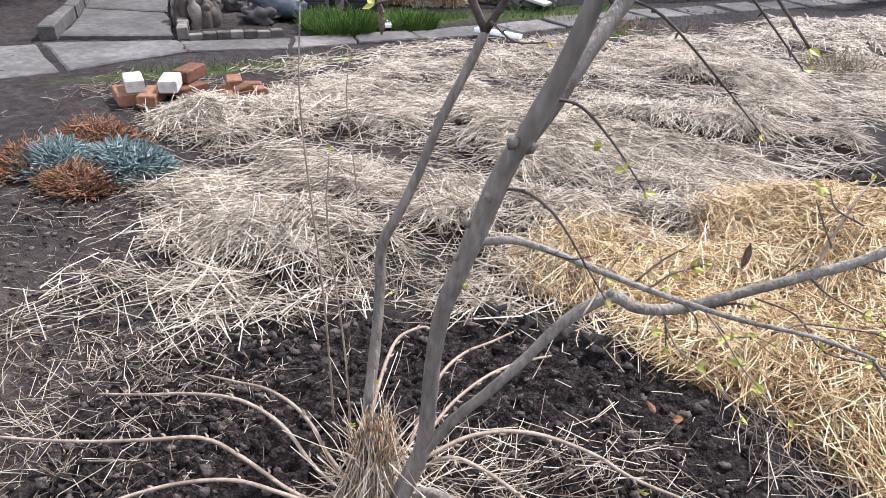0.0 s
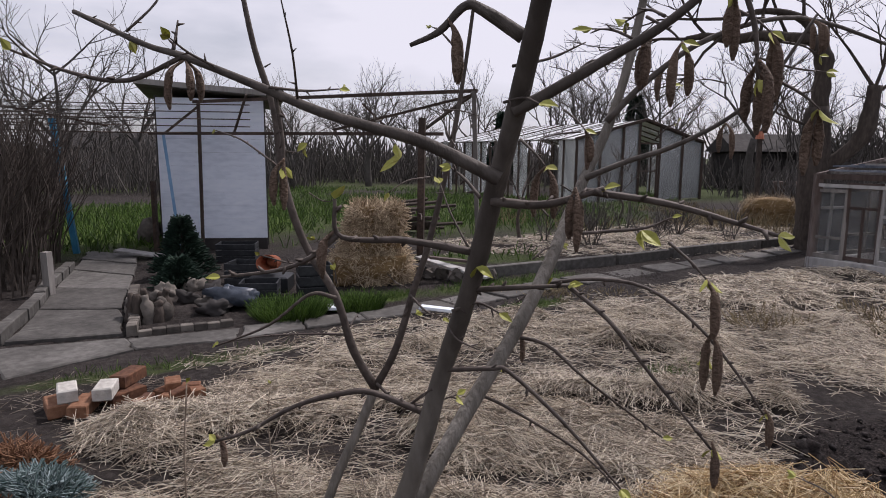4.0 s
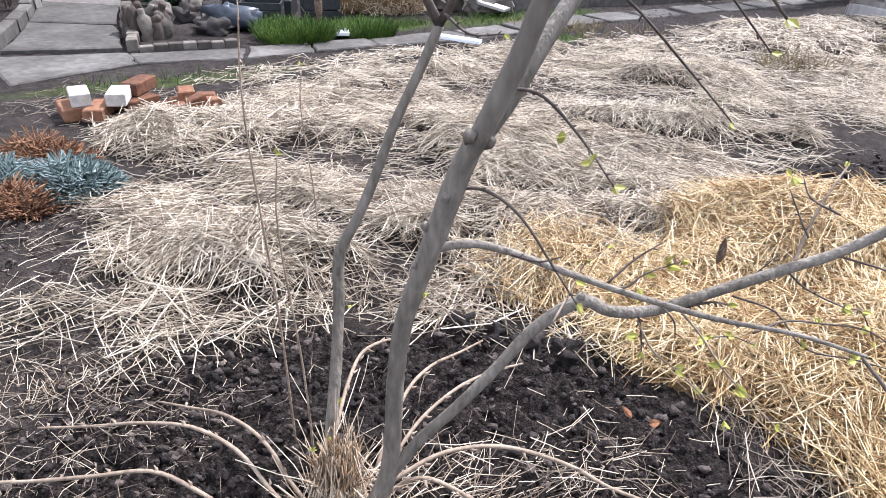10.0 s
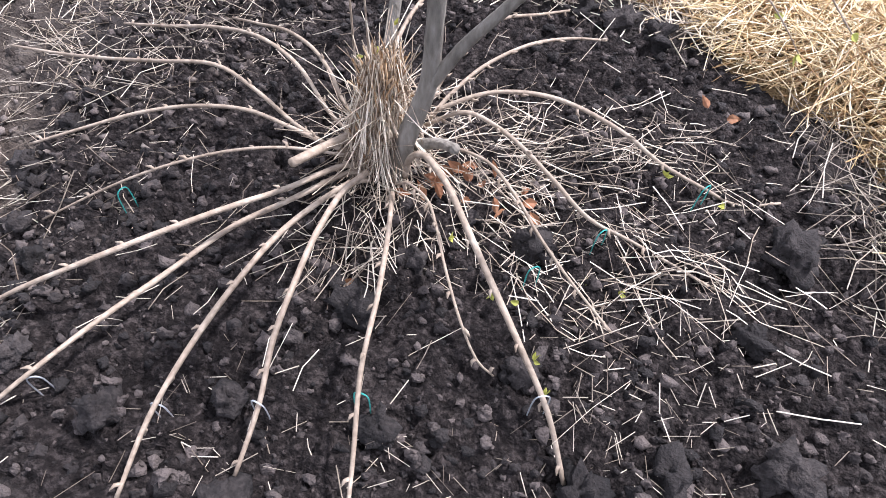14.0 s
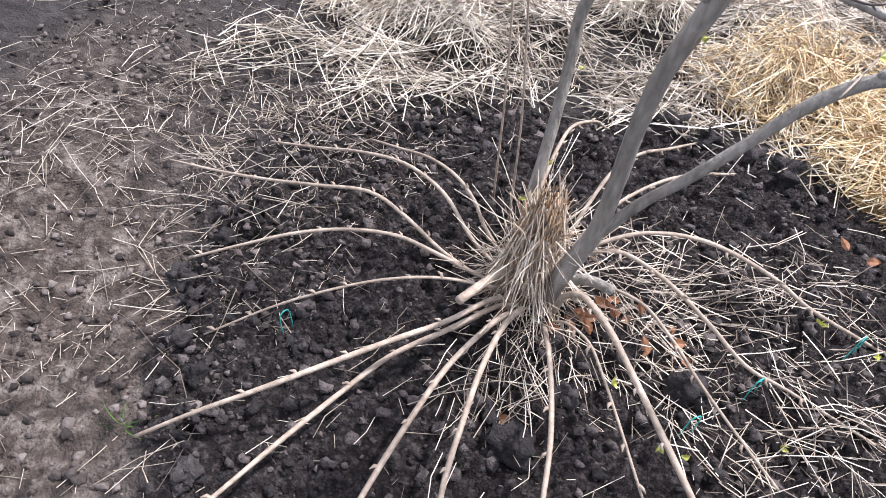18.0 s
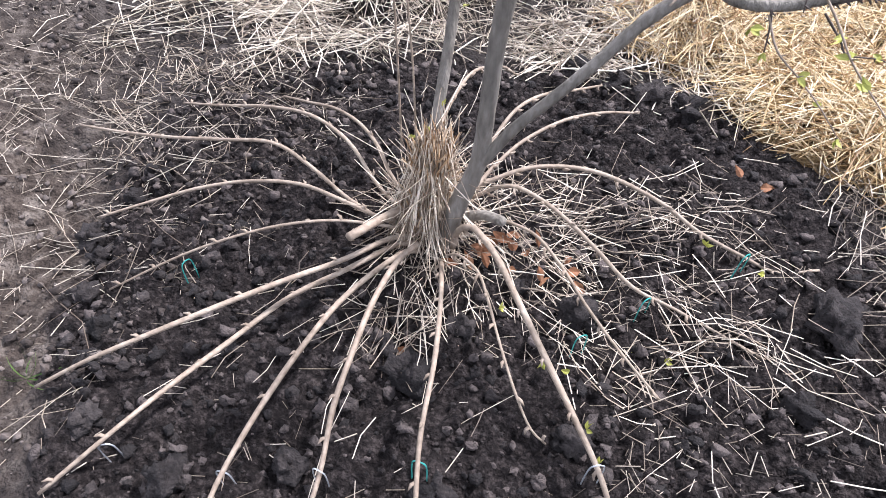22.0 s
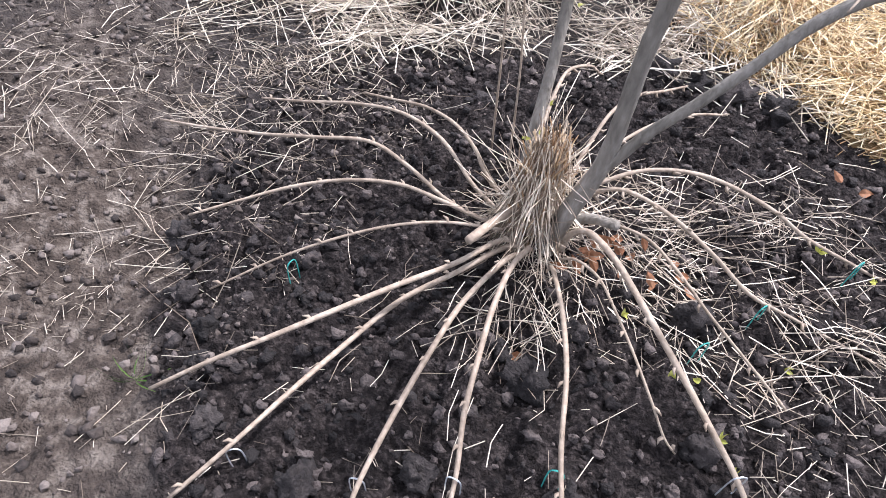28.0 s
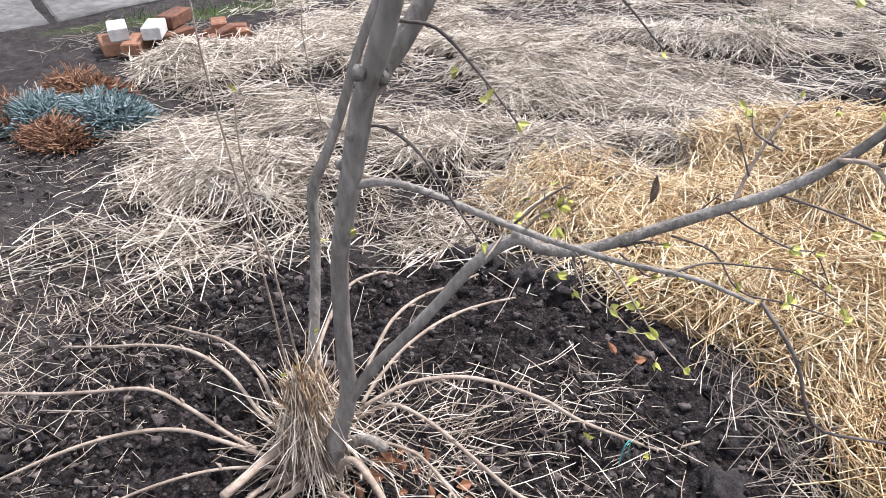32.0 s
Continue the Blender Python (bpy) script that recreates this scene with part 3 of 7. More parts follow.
def ground_material():
    """Earth whose kind is told by the plot's masks: trodden soil, dug black soil, straw litter (with shade painted in)
    and turf.
    """
    m = bpy.data.materials.new("garden_ground")
    m.use_nodes = True
    n, l = m.node_tree.nodes, m.node_tree.links
    b = n["Principled BSDF"]
    b.inputs["Roughness"].default_value, b.inputs["Specular IOR Level"].default_value = 0.9, 0.12
    co = n.new("ShaderNodeTexCoord")

    def tone(scale, cols, stretch=(1, 1, 1)):
        mp = n.new("ShaderNodeMapping")
        mp.inputs["Scale"].default_value = stretch
        t = n.new("ShaderNodeTexNoise")
        t.inputs["Scale"].default_value, t.inputs["Detail"].default_value = scale, 9
        t.inputs["Roughness"].default_value = 0.65
        r = n.new("ShaderNodeValToRGB")
        for i, c in enumerate(cols):
            p = 0.32 + 0.36 * i / (len(cols) - 1)
            e = r.color_ramp.elements[i] if i < 2 else r.color_ramp.elements.new(p)
            e.position, e.color = p, (*c, 1)
        l.new(co.outputs["Object"], mp.inputs["Vector"])
        l.new(mp.outputs["Vector"], t.inputs["Vector"])
        l.new(t.outputs["Fac"], r.inputs["Fac"])
        return r.outputs["Color"]

    trod = tone(16, [(0.011, 0.0092, 0.0086), (0.034, 0.0285, 0.026), (0.085, 0.073, 0.066)])
    wide = tone(1.7, [(0.012, 0.0105, 0.010), (0.036, 0.0305, 0.028), (0.060, 0.052, 0.048)])
    blend = n.new("ShaderNodeMix")
    blend.data_type = "RGBA"
    blend.inputs[0].default_value = 0.45
    l.new(trod, blend.inputs[6])
    l.new(wide, blend.inputs[7])
    trod = blend.outputs[2]
    brown = tone(14, [(0.012, 0.0092, 0.0076), (0.066, 0.051, 0.041), (0.20, 0.168, 0.140)])
    dug = tone(55, [(0.0040, 0.0031, 0.0029), (0.0155, 0.0123, 0.0114), (0.064, 0.052, 0.048)])
    # litter is toned down to paint the shade in the gaps between straws
    litter = tone(34, [(0.016, 0.0125, 0.010), (0.058, 0.047, 0.037), (0.19, 0.16, 0.13)], (1, 3, 1))
    turf = tone(9, [(0.03, 0.035, 0.010), (0.055, 0.085, 0.018), (0.10, 0.14, 0.035)])
    last = trod
    for name, col in (("trodden", brown), ("soil", dug), ("beds", litter), ("turf", turf)):
        at = n.new("ShaderNodeAttribute")
        at.attribute_name = name
        mx = n.new("ShaderNodeMix")
        mx.data_type = "RGBA"
        l.new(at.outputs["Fac"], mx.inputs[0])
        l.new(last, mx.inputs[6])
        l.new(col, mx.inputs[7])
        last = mx.outputs[2]
    l.new(last, b.inputs["Base Color"])
    t = n.new("ShaderNodeTexNoise")
    t.inputs["Scale"].default_value, t.inputs["Detail"].default_value = 120, 8
    l.new(co.outputs["Object"], t.inputs["Vector"])
    bp = n.new("ShaderNodeBump")
    bp.inputs["Strength"].default_value, bp.inputs["Distance"].default_value = 1.0, 0.02
    l.new(t.outputs["Fac"], bp.inputs["Height"])
    l.new(bp.outputs["Normal"], b.inputs["Normal"])
    return m


g_me = raw_mesh("ground", np.stack([GX, GY, GZ], -1).reshape(-1, 3), np.stack([ii, ii + 1, ii + nx + 1, ii + nx], 1), ground_material(), True)
for name, fn in (("trodden", trodden_mask), ("soil", soil_mask), ("beds", beds_mask), ("turf", grass_mask)):
    g_me.attributes.new(name, "FLOAT", "POINT").data.foreach_set("value", fn(GX, GY).astype(np.float32).ravel())
tagged(new("ground", g_me), "dark garden earth with dug beds, straw litter and turf", "ground", kind="structure")


def gz(x, y):
    return float(ground_height(np.array([x]), np.array([y]))[0])   # height at one place


# ---- straw ----
def lay_straws(name, n, box, mask, mat, label, length=(0.10, 0.34), radius=0.0019, lift=0.03, tilt=0.16, flow=0.0, extra=None, segs=1, bend=0.0, radial=None):
    """Loose straws strewn over the ground where the mask allows."""
    x, y = RNG.uniform(box[0], box[1], n * 6), RNG.uniform(box[2], box[3], n * 6)
    keep = np.nonzero(RNG.uniform(0, 1, n * 6) < mask(x, y))[0][:n]
    x, y = x[keep], y[keep]
    k = len(x)
    a = RNG.uniform(0, 2 * math.pi, k) * (1 - flow) + flow * 2 * math.pi * fbm(x * 1.1, y * 1.1, 50)
    if radial:      # fanned out from a point
        a = np.arctan2(y - radial[1], x - radial[0]) + RNG.normal(0, 0.75, k)
    ln = RNG.uniform(*length, k) * RNG.uniform(0.6, 1.0, k)
    surf = ground_height if extra is None else (lambda u, v: ground_height(u, v) + extra(u, v))
    dx, dy = np.cos(a), np.sin(a)
    z0 = surf(x - dx * ln / 2, y - dy * ln / 2)
    z1 = surf(x + dx * ln / 2, y + dy * ln / 2)
    rise = z1 - z0 + RNG.normal(0, tilt, k) * ln
    d = np.stack([dx * ln, dy * ln, rise], 1)
    d /= np.linalg.norm(d, axis=1)[:, None]
    mid = np.stack([x, y, np.maximum(surf(x, y), (z0 + z1) / 2) + RNG.uniform(0.0, 1, k) ** 2 * lift + 0.002], 1)
    v, q = rods(mid - d * (ln / 2)[:, None], d, ln, np.full(k, radius) * RNG.uniform(0.6, 1.3, k), bend, segs)
    ob = new(name, raw_mesh(name, v, q, mat))
    return tagged(ob, label, "straw", kind="stuff")


lay_straws("straw_mulch", 70000, (-2.8, 3.4, 0.3, 6.4), beds_mask, STRAW, "old greyish straw mulch lying in low ridges over the beds",
           (0.08, 0.42), 0.0019, 0.05, 0.13, 0.58, None, 2, 0.05)
lay_straws("straw_mulch", 18000, (-2.0, 8.0, 4.6, 16.0), beds_mask, STRAW, "thin old straw mulch on the far beds", (0.15, 0.4), 0.004, 0.04, 0.12, 0.4)


def verge_mask(x, y):
    """Thin straw that has blown over to the path's edge."""
    m = np.maximum(ellipse(x, y, -0.8, 4.9, 1.7, 0.55, 0.72, 0.6, 0.4, seed=91), ellipse(x, y, 1.9, 6.9, 2.5, 0.6, 0.78, 0.6, 0.4, seed=92))
    m = np.maximum(m, 0.7 * ellipse(x, y, 3.4, 5.3, 1.5, 0.8, 0.4, 0.7, 0.5, seed=93))
    return m * np.clip((fbm(x * 2.2, y * 2.2, 94) - 0.36) * 4, 0.05, 1)


lay_straws("straw_mulch", 9000, (-2.6, 4.8, 3.6, 9.2), verge_mask, STRAW, "thin grey straw strewn from the beds to the path", (0.10, 0.38), 0.0026, 0.03, 0.12, 0.4, None, 2, 0.05)


def heap_mask(x, y):
    return np.clip(heap_height(x, y) * 14 - 0.15, 0, 1)


hx, hy = np.meshgrid(np.arange(0.0, 2.4, 0.03), np.arange(-0.3, 2.5, 0.03))
hh = heap_height(hx, hy)
hz = ground_height(hx, hy) + np.where(hh > 0.02, hh * (0.9 + 0.25 * fbm(hx * 7, hy * 7, 61)) - 0.012, -0.05)
hn = hx.shape[1]
hi_ = (np.arange(hx.shape[0] - 1)[:, None] * hn + np.arange(hn - 1)[None]).ravel()
heap = thing("straw_heap", (1.4, 1.5, 0), "rounded heap of fresh golden straw beside the bush", "straw heap")
# sheet below the loose straws, its dark colour painting the shade inside the heap
core = new("core", raw_mesh("core", np.stack([hx, hy, hz], -1).reshape(-1, 3), np.stack([hi_, hi_ + 1, hi_ + hn + 1, hi_ + hn], 1), SHADED_CORE, True))
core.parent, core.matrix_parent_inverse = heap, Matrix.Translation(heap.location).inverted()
loose = lay_straws("loose_straw", 30000, (0.0, 2.4, -0.3, 2.5), heap_mask, GOLD, "golden straws", (0.07, 0.34), 0.0018, 0.09, 0.32, 0.3, heap_height, 2, 0.07)
for key in ("category",):
    del loose[key]
loose.parent, loose.matrix_parent_inverse = heap, Matrix.Translation(heap.location).inverted()


def scatter_mask(x, y):
    m = 1.0 * np.exp(-((x - 0.27) / 0.27) ** 2 - ((y - 0.17) / 0.20) ** 2) + 0.8 * np.exp(-((x - 0.60) / 0.26) ** 2 - ((y - 0.20) / 0.22) ** 2) + 0.1 * np.exp(-((x - 0.60) / 0.2) ** 2 - ((y + 0.10) / 0.14) ** 2)
    m = m + 0.6 * np.exp(-((x + 0.02) / 0.13) ** 2 - ((y + 0.20) / 0.2) ** 2) + 0.022
    m = m + 0.5 * np.exp(-((np.hypot(x, y) - 1.25) / 0.15) ** 2) * (y > 0.1) * (x < 0.6) + 0.15 * np.exp(-((x + 0.95) / 0.2) ** 2 - ((y - 0.1) / 0.5) ** 2)
    return np.clip(m * (0.3 + 1.4 * (fbm(x * 4.5, y * 4.5, 71) > 0.48)), 0, 1)


lay_straws("scattered_straw", 2600, (-1.9, 1.6, -1.4, 1.5), scatter_mask, PALE, "loose dry straws scattered on the black soil", (0.05, 0.27), 0.0012,
           0.045, 0.18, 0.0, None, 2, 0.06, (-0.1, 0.1))
lay_straws("straw_bits", 3000, (-1.9, 1.6, -1.2, 1.5), lambda x, y: np.clip(0.025 + 0.7 * (fbm(x * 3, y * 3, 75) > 0.60) + 0.6 * scatter_mask(x, y), 0, 1), DULL, "short broken bits of straw on the soil", (0.012, 0.09), 0.0010,
           0.012, 0.25, 0.0, None, 1, 0.0)
lay_straws("straw_bits", 1700, (-2.2, -0.6, -1.2, 1.2), lambda x, y: np.clip(0.1 + 1.6 * (fbm(x * 3.5, y * 3.5, 78) - 0.45), 0.03, 1), DULL, "short straw chaff trodden into the earth", (0.01, 0.07), 0.0010,
           0.008, 0.12, 0.0, None, 1, 0.0)
lay_straws("straw_bits", 2600, (1.7, 4.2, -0.4, 1.9), lambda x, y: np.clip(0.15 + 1.8 * (fbm(x * 2.2, y * 2.2, 79) - 0.42), 0.05, 1), DULL, "thin straw litter on the earth beside the heap", (0.02, 0.16), 0.0013,
           0.012, 0.12, 0.0, None, 1, 0.0)
lay_straws("scattered_straw", 1000, (0.75, 1.7, -0.3, 1.2), lambda x, y: np.clip(1.3 * ellipse(x, y, 1.17, 0.68, 0.26, 0.50, 0.35, 0.8, 0.4, seed=76), 0, 1), DULL, "thin greyish straw in front of the golden heap", (0.06, 0.28), 0.0013,
           0.05, 0.16, 0.2, None, 2, 0.05)
lay_straws("scattered_straw", 1700, (-3.4, -0.8, -1.1, 3.4), lambda x, y: np.clip(0.12 + 0.7 * (fbm(x * 1.7, y * 1.7, 73) - 0.40) * 4 * (y > -0.4), 0.04, 0.8), DULL,
           "stray straws on the trodden earth", (0.05, 0.30), 0.0012, 0.015, 0.10, 0.0, None, 2, 0.05)
lay_straws("scattered_straw", 1500, (1.6, 6.5, 0.0, 4.5), lambda x, y: (0.12 + 0.8 * (fbm(x * 1.5, y * 1.5, 74) > 0.56)) * (1 - 0.75 * soil_mask(x, y) * (x < 3.6)), DULL,
           "stray straws on the dug plot", (0.05, 0.22), 0.0016, 0.015, 0.08)

# ---- clods ----
cl = Shape()


def crumbs(n, x, y, lo, hi, lift):
    z, ok = ground_height(x, y), soil_mask(x, y) > 0.4
    for i in range(n):
        if ok[i]:
            s = lo + hi * random.random() ** 3
            cl.blob((x[i], y[i], z[i] + s * lift), (s, s * random.uniform(0.6, 1.1), s * random.uniform(0.6, 0.9)), random.uniform(0, 90), 1.2, 4, 6)


ca, cr = RNG.uniform(0, 2 * math.pi, 9000), 1.5 * np.sqrt(RNG.uniform(0, 1, 9000))
crumbs(9000, cr * np.cos(ca), cr * np.sin(ca) - 0.1, 0.0030, 0.016, 0.25)
cx_, cy_ = RNG.uniform(-2.4, -0.6, 4200), RNG.uniform(-1.1, 1.6, 4200)
cx_, cy_ = np.concatenate([cx_, RNG.uniform(1.6, 3.8, 3000)]), np.concatenate([cy_, RNG.uniform(-0.3, 1.9, 3000)])
cz_, cr_ = ground_height(cx_, cy_), Shape()
for i in range(7200):
    r_ = 0.0028 + 0.0025 * (i > 4200) + 0.015 * random.random() ** 3.5
    cr_.blob((cx_[i], cy_[i], cz_[i] + r_ * 0.3), (r_, r_ * random.uniform(0.6, 1.1), r_ * 0.7), random.uniform(0, 90), 1.1, 3, 5)
solid("soil_crumbs", cr_, EARTH_CRUMB, "small brown crumbs on the trodden earth", "soil", kind="stuff", smooth=True)
solid("soil_crumbs", cl, SOIL_CLOD, "crumbs of dark dug soil", "soil", kind="stuff", smooth=True)
cl = Shape()
crumbs(4500, RNG.uniform(1.7, 6.3, 4500), RNG.uniform(0.5, 3.8, 4500), 0.006, 0.026, 0.1)
solid("soil_crumbs", cl, PLOT_CLOD, "small clods of moist black soil on the dug plot", "soil", kind="stuff", smooth=True)


# ---- the hazel bush ----
bush = thing("hazel_bush", (0, 0.1, 0), "grey-barked hazel bush with catkins, its young shoots pegged out round it", "bush")


def limb(name, pts, radii, mat=BARK, label="", n=8, steps=5):
    return part(name, Shape().tube(pts, radii, n, steps, 0.04), mat, bush, label, True)


def catkins(at, count=2, size=0.045):
    """A hanging bunch of closed catkins on a short stalk."""
    at = Vector(at)
    for i in range(count):
        off = Vector((random.uniform(-1, 1), random.uniform(-1, 1), 0)) * 0.009 * max(1, count - 1)
        top = at + off - Vector((0, 0, 0.012))
        ln = size * random.uniform(0.8, 1.15)
        pts = [at, top, top + off * 0.3 - Vector((0, 0, ln * 0.3)), top + off * 0.4 - Vector((0, 0, ln * 0.7)), top + off * 0.3 - Vector((0, 0, ln))]
        part("catkin", Shape().tube(pts, [0.0011, 0.0022, 0.0046, 0.0049, 0.0043, 0.0016], 7, 4, 0.1), CATKIN, bush, "brown hanging catkin", True)


def buds(at, way, count=3, size=0.016):
    """A tuft of opening yellow-green leaves."""
    s = Shape()
    for i in range(count):
        d = Vector(way).normalized() + Vector((random.uniform(-1, 1), random.uniform(-1, 1), random.uniform(-0.9, 0.6))) * 0.9
        s.leaf(at, d, size * random.uniform(0.7, 1.3), size * 0.6, random.uniform(-0.3, 0.5))
    part("young_leaf", s, LEAF, bush, "yellow-green opening leaf")


def twigs(pts, r0, mat=TWIG, knots=6, tip_leaf=True):
    """A thin twig with alternate buds along it."""
    s = Shape().tube(pts, [r0, r0 * 0.8, r0 * 0.45], 5, 4, 0.08)
    vs = [Vector(p) for p in pts]
    for k in range(knots):
        t = (k + 0.5) / knots * (len(vs) - 1)
        i = min(int(t), len(vs) - 2)
        p = vs[i].lerp(vs[i + 1], t - i)
        d = (vs[i + 1] - vs[i]).normalized()
        o = d.cross(Vector((random.uniform(-1, 1), random.uniform(-1, 1), random.uniform(-1, 1)))).normalized()
        s.tube([p, p + (d * 0.6 + o) * 0.008], [r0 * 0.8, r0 * 0.3], 4, 1)
    part("twig", s, mat, bush, "", True)
    if tip_leaf:
        buds(vs[-1], vs[-1] - vs[-2], 2, 0.016)


# main stem and its twin
limb("trunk", [(-0.065, 0.035, 0.0), (-0.045, 0.042, 0.12), (-0.022, 0.047, 0.22), (0.016, 0.055, 0.36), (0.026, 0.050, 0.50), (0.030, 0.055, 0.64), (0.044, 0.050, 0.767), (0.072, 0.034, 0.875),
               (0.105, 0.018, 0.99), (0.140, 0.0, 1.11), (0.175, -0.02, 1.19)],
     [0.028, 0.026, 0.0235, 0.0205, 0.0180, 0.0174, 0.0174, 0.0180, 0.0188, 0.0180, 0.011], n=14, steps=8)
limb("leader", [(0.140, 0.0, 1.11), (0.180, -0.018, 1.205), (0.215, -0.028, 1.303), (0.256, -0.045, 1.452), (0.299, -0.090, 1.586), (0.328, -0.125, 1.701), (0.357, -0.182, 1.805), (0.382, -0.249, 1.922),
                (0.390, -0.28, 2.10), (0.390, -0.30, 2.35)],
     [0.013, 0.0165, 0.0140, 0.0122, 0.0116, 0.0112, 0.0105, 0.009, 0.007, 0.005], LEADER_BARK, "dark brown upper stem", n=12, steps=8)
limb("trunk", [(0.145, 0.003, 1.12), (0.190, 0.045, 1.19), (0.229, 0.087, 1.264), (0.278, 0.143, 1.349), (0.341, 0.200, 1.454), (0.395, 0.270, 1.564), (0.436, 0.355, 1.666), (0.495, 0.412, 1.803), (0.535, 0.441, 1.954),
               (0.57, 0.46, 2.18), (0.58, 0.47, 2.43)], [0.012, 0.015, 0.0138, 0.0130, 0.0124, 0.0116, 0.0104, 0.0092, 0.0084, 0.0064, 0.004], label="pale grey twin stem", n=10)
for p, r in (((0.150, -0.028, 1.165), 0.010), ((0.085, 0.012, 0.995), 0.008), ((0.068, 0.015, 0.92), 0.006), ((0.175, 0.0, 1.15), 0.010), ((0.118, -0.01, 1.06), 0.007)):
    part("knot", Shape().blob(p, (r, r, r * 1.2), r * 900, 0.4, 5, 8), BARK, bush, "dark bark knot", True)
# the low arm over the straw heap
limb("arm", [(0.012, 0.050, 0.345), (0.045, 0.052, 0.405), (0.090, 0.060, 0.484), (0.145, 0.066, 0.560), (0.214, 0.096, 0.650), (0.282, 0.128, 0.743), (0.357, 0.138, 0.811), (0.412, 0.130, 0.803), (0.488, 0.140, 0.812),
             (0.592, 0.156, 0.862), (0.687, 0.164, 0.915), (0.756, 0.166, 0.956), (0.826, 0.163, 1.022), (0.886, 0.170, 1.104), (0.940, 0.198, 1.192), (1.010, 0.222, 1.322), (1.096, 0.218, 1.490), (1.205, 0.200, 1.640)],
     [0.0152, 0.0136, 0.0125, 0.0118, 0.0118, 0.0122, 0.0126, 0.0112, 0.0106, 0.0100, 0.0094, 0.0088, 0.0080, 0.0068, 0.0058, 0.0048, 0.0036, 0.0024], n=10)
part("knot", Shape().blob((0.357, 0.136, 0.822), (0.010, 0.009, 0.009), 4.0, 0.4, 5, 8), BARK, bush, "", True)
limb("branch", [(0.104, 0.019, 0.955), (0.160, 0.016, 0.972), (0.225, 0.008, 0.970), (0.315, -0.018, 0.962), (0.412, -0.045, 0.955), (0.520, -0.068, 0.950), (0.620, -0.090, 0.957), (0.684, -0.140, 0.972)],
     [0.0080, 0.0066, 0.0060, 0.0056, 0.0050, 0.0042, 0.0034, 0.0026], n=8)
twigs([(0.710, -0.090, 0.935), (0.760, -0.130, 0.885), (0.800, -0.160, 0.805), (0.870, -0.160, 0.795), (0.970, -0.160, 0.805)], 0.003)
twigs([(0.700, 0.170, 0.915), (0.720, 0.210, 0.975), (0.750, 0.250, 1.035), (0.780, 0.290, 1.065)], 0.0035, SHOOT)
twigs([(0.815, 0.150, 1.030), (0.860, 0.130, 1.035), (0.900, 0.080, 0.990), (0.970, 0.020, 0.965), (1.080, -0.060, 0.985)], 0.004, SHOOT)
twigs([(0.860, 0.130, 1.035), (0.900, 0.140, 1.055), (0.940, 0.160, 1.095)], 0.003)
twigs([(0.985, 0.210, 1.290), (0.970, 0.160, 1.390), (0.955, 0.130, 1.440), (0.975, 0.120, 1.475), (0.995, 0.120, 1.500)], 0.003)
buds((0.995, 0.120, 1.500), (0.330, -0.020, 1.030), 6, 0.032)
buds((0.960, 0.130, 1.450), (-0.490, 0.020, 0.440), 4, 0.026)
twigs([(1.082, 0.238, 1.453), (1.150, 0.190, 1.475), (1.240, 0.120, 1.520), (1.348, 0.050, 1.565), (1.388, -0.080, 1.615)], 0.0038)
twigs([(0.110, 0.030, 1.050), (0.170, 0.000, 1.075), (0.230, -0.020, 1.050), (0.290, -0.040, 0.980), (0.330, -0.050, 0.930)], 0.003)
twigs([(0.190, 0.030, 1.220), (0.240, 0.040, 1.210), (0.300, 0.030, 1.160), (0.360, 0.030, 1.090)], 0.003)
twigs([(0.460, 0.125, 0.805), (0.470, 0.120, 0.775), (0.475, 0.100, 0.745)], 0.0025)
twigs([(0.540, 0.150, 0.820), (0.580, 0.140, 0.845), (0.605, 0.130, 0.850)], 0.003)
# upper limbs
limb("limb", [(0.335, -0.150, 1.714), (0.255, -0.153, 1.751), (0.193, -0.145, 1.768), (0.129, -0.128, 1.786), (0.052, -0.112, 1.815), (-0.047, -0.104, 1.852), (-0.102, -0.096, 1.868), (-0.209, -0.079, 1.913)],
     [0.00792, 0.00684, 0.00612, 0.00562, 0.00504, 0.00432, 0.0036, 0.00288], BROWN_BARK)
limb("limb", [(0.350, -0.177, 1.781), (0.390, -0.187, 1.802), (0.436, -0.195, 1.828), (0.483, -0.203, 1.855), (0.539, -0.211, 1.899), (0.633, -0.211, 1.962)], [0.00648, 0.00576, 0.00504, 0.00432, 0.0036, 0.00252], BROWN_BARK)
limb("limb", [(0.358, -0.195, 1.849), (0.321, -0.201, 1.872), (0.303, -0.201, 1.877), (0.280, -0.209, 1.853), (0.252, -0.209, 1.841)], [0.00792, 0.00576, 0.00432, 0.0036, 0.00216], BROWN_BARK)
limb("limb", [(0.450, 0.340, 1.700), (0.520, 0.340, 1.730), (0.590, 0.320, 1.755), (0.670, 0.300, 1.800), (0.730, 0.290, 1.860), (0.790, 0.290, 1.960)], [0.00576, 0.0049, 0.00432, 0.0036, 0.00302, 0.00216], BROWN_BARK)
limb("limb", [(0.485, 0.360, 1.800), (0.550, 0.360, 1.870), (0.650, 0.360, 1.940), (0.790, 0.360, 1.970), (1.000, 0.460, 1.930)], [0.00648, 0.00576, 0.00504, 0.0036, 0.00252], BROWN_BARK)
twigs([(0.309, -0.102, 1.627), (0.226, -0.116, 1.641), (0.179, -0.116, 1.640), (0.147, -0.125, 1.648), (0.145, -0.125, 1.688)], 0.005)
twigs([(0.147, -0.125, 1.646), (0.115, -0.125, 1.619), (0.073, -0.125, 1.602), (0.000, -0.125, 1.591)], 0.0038)
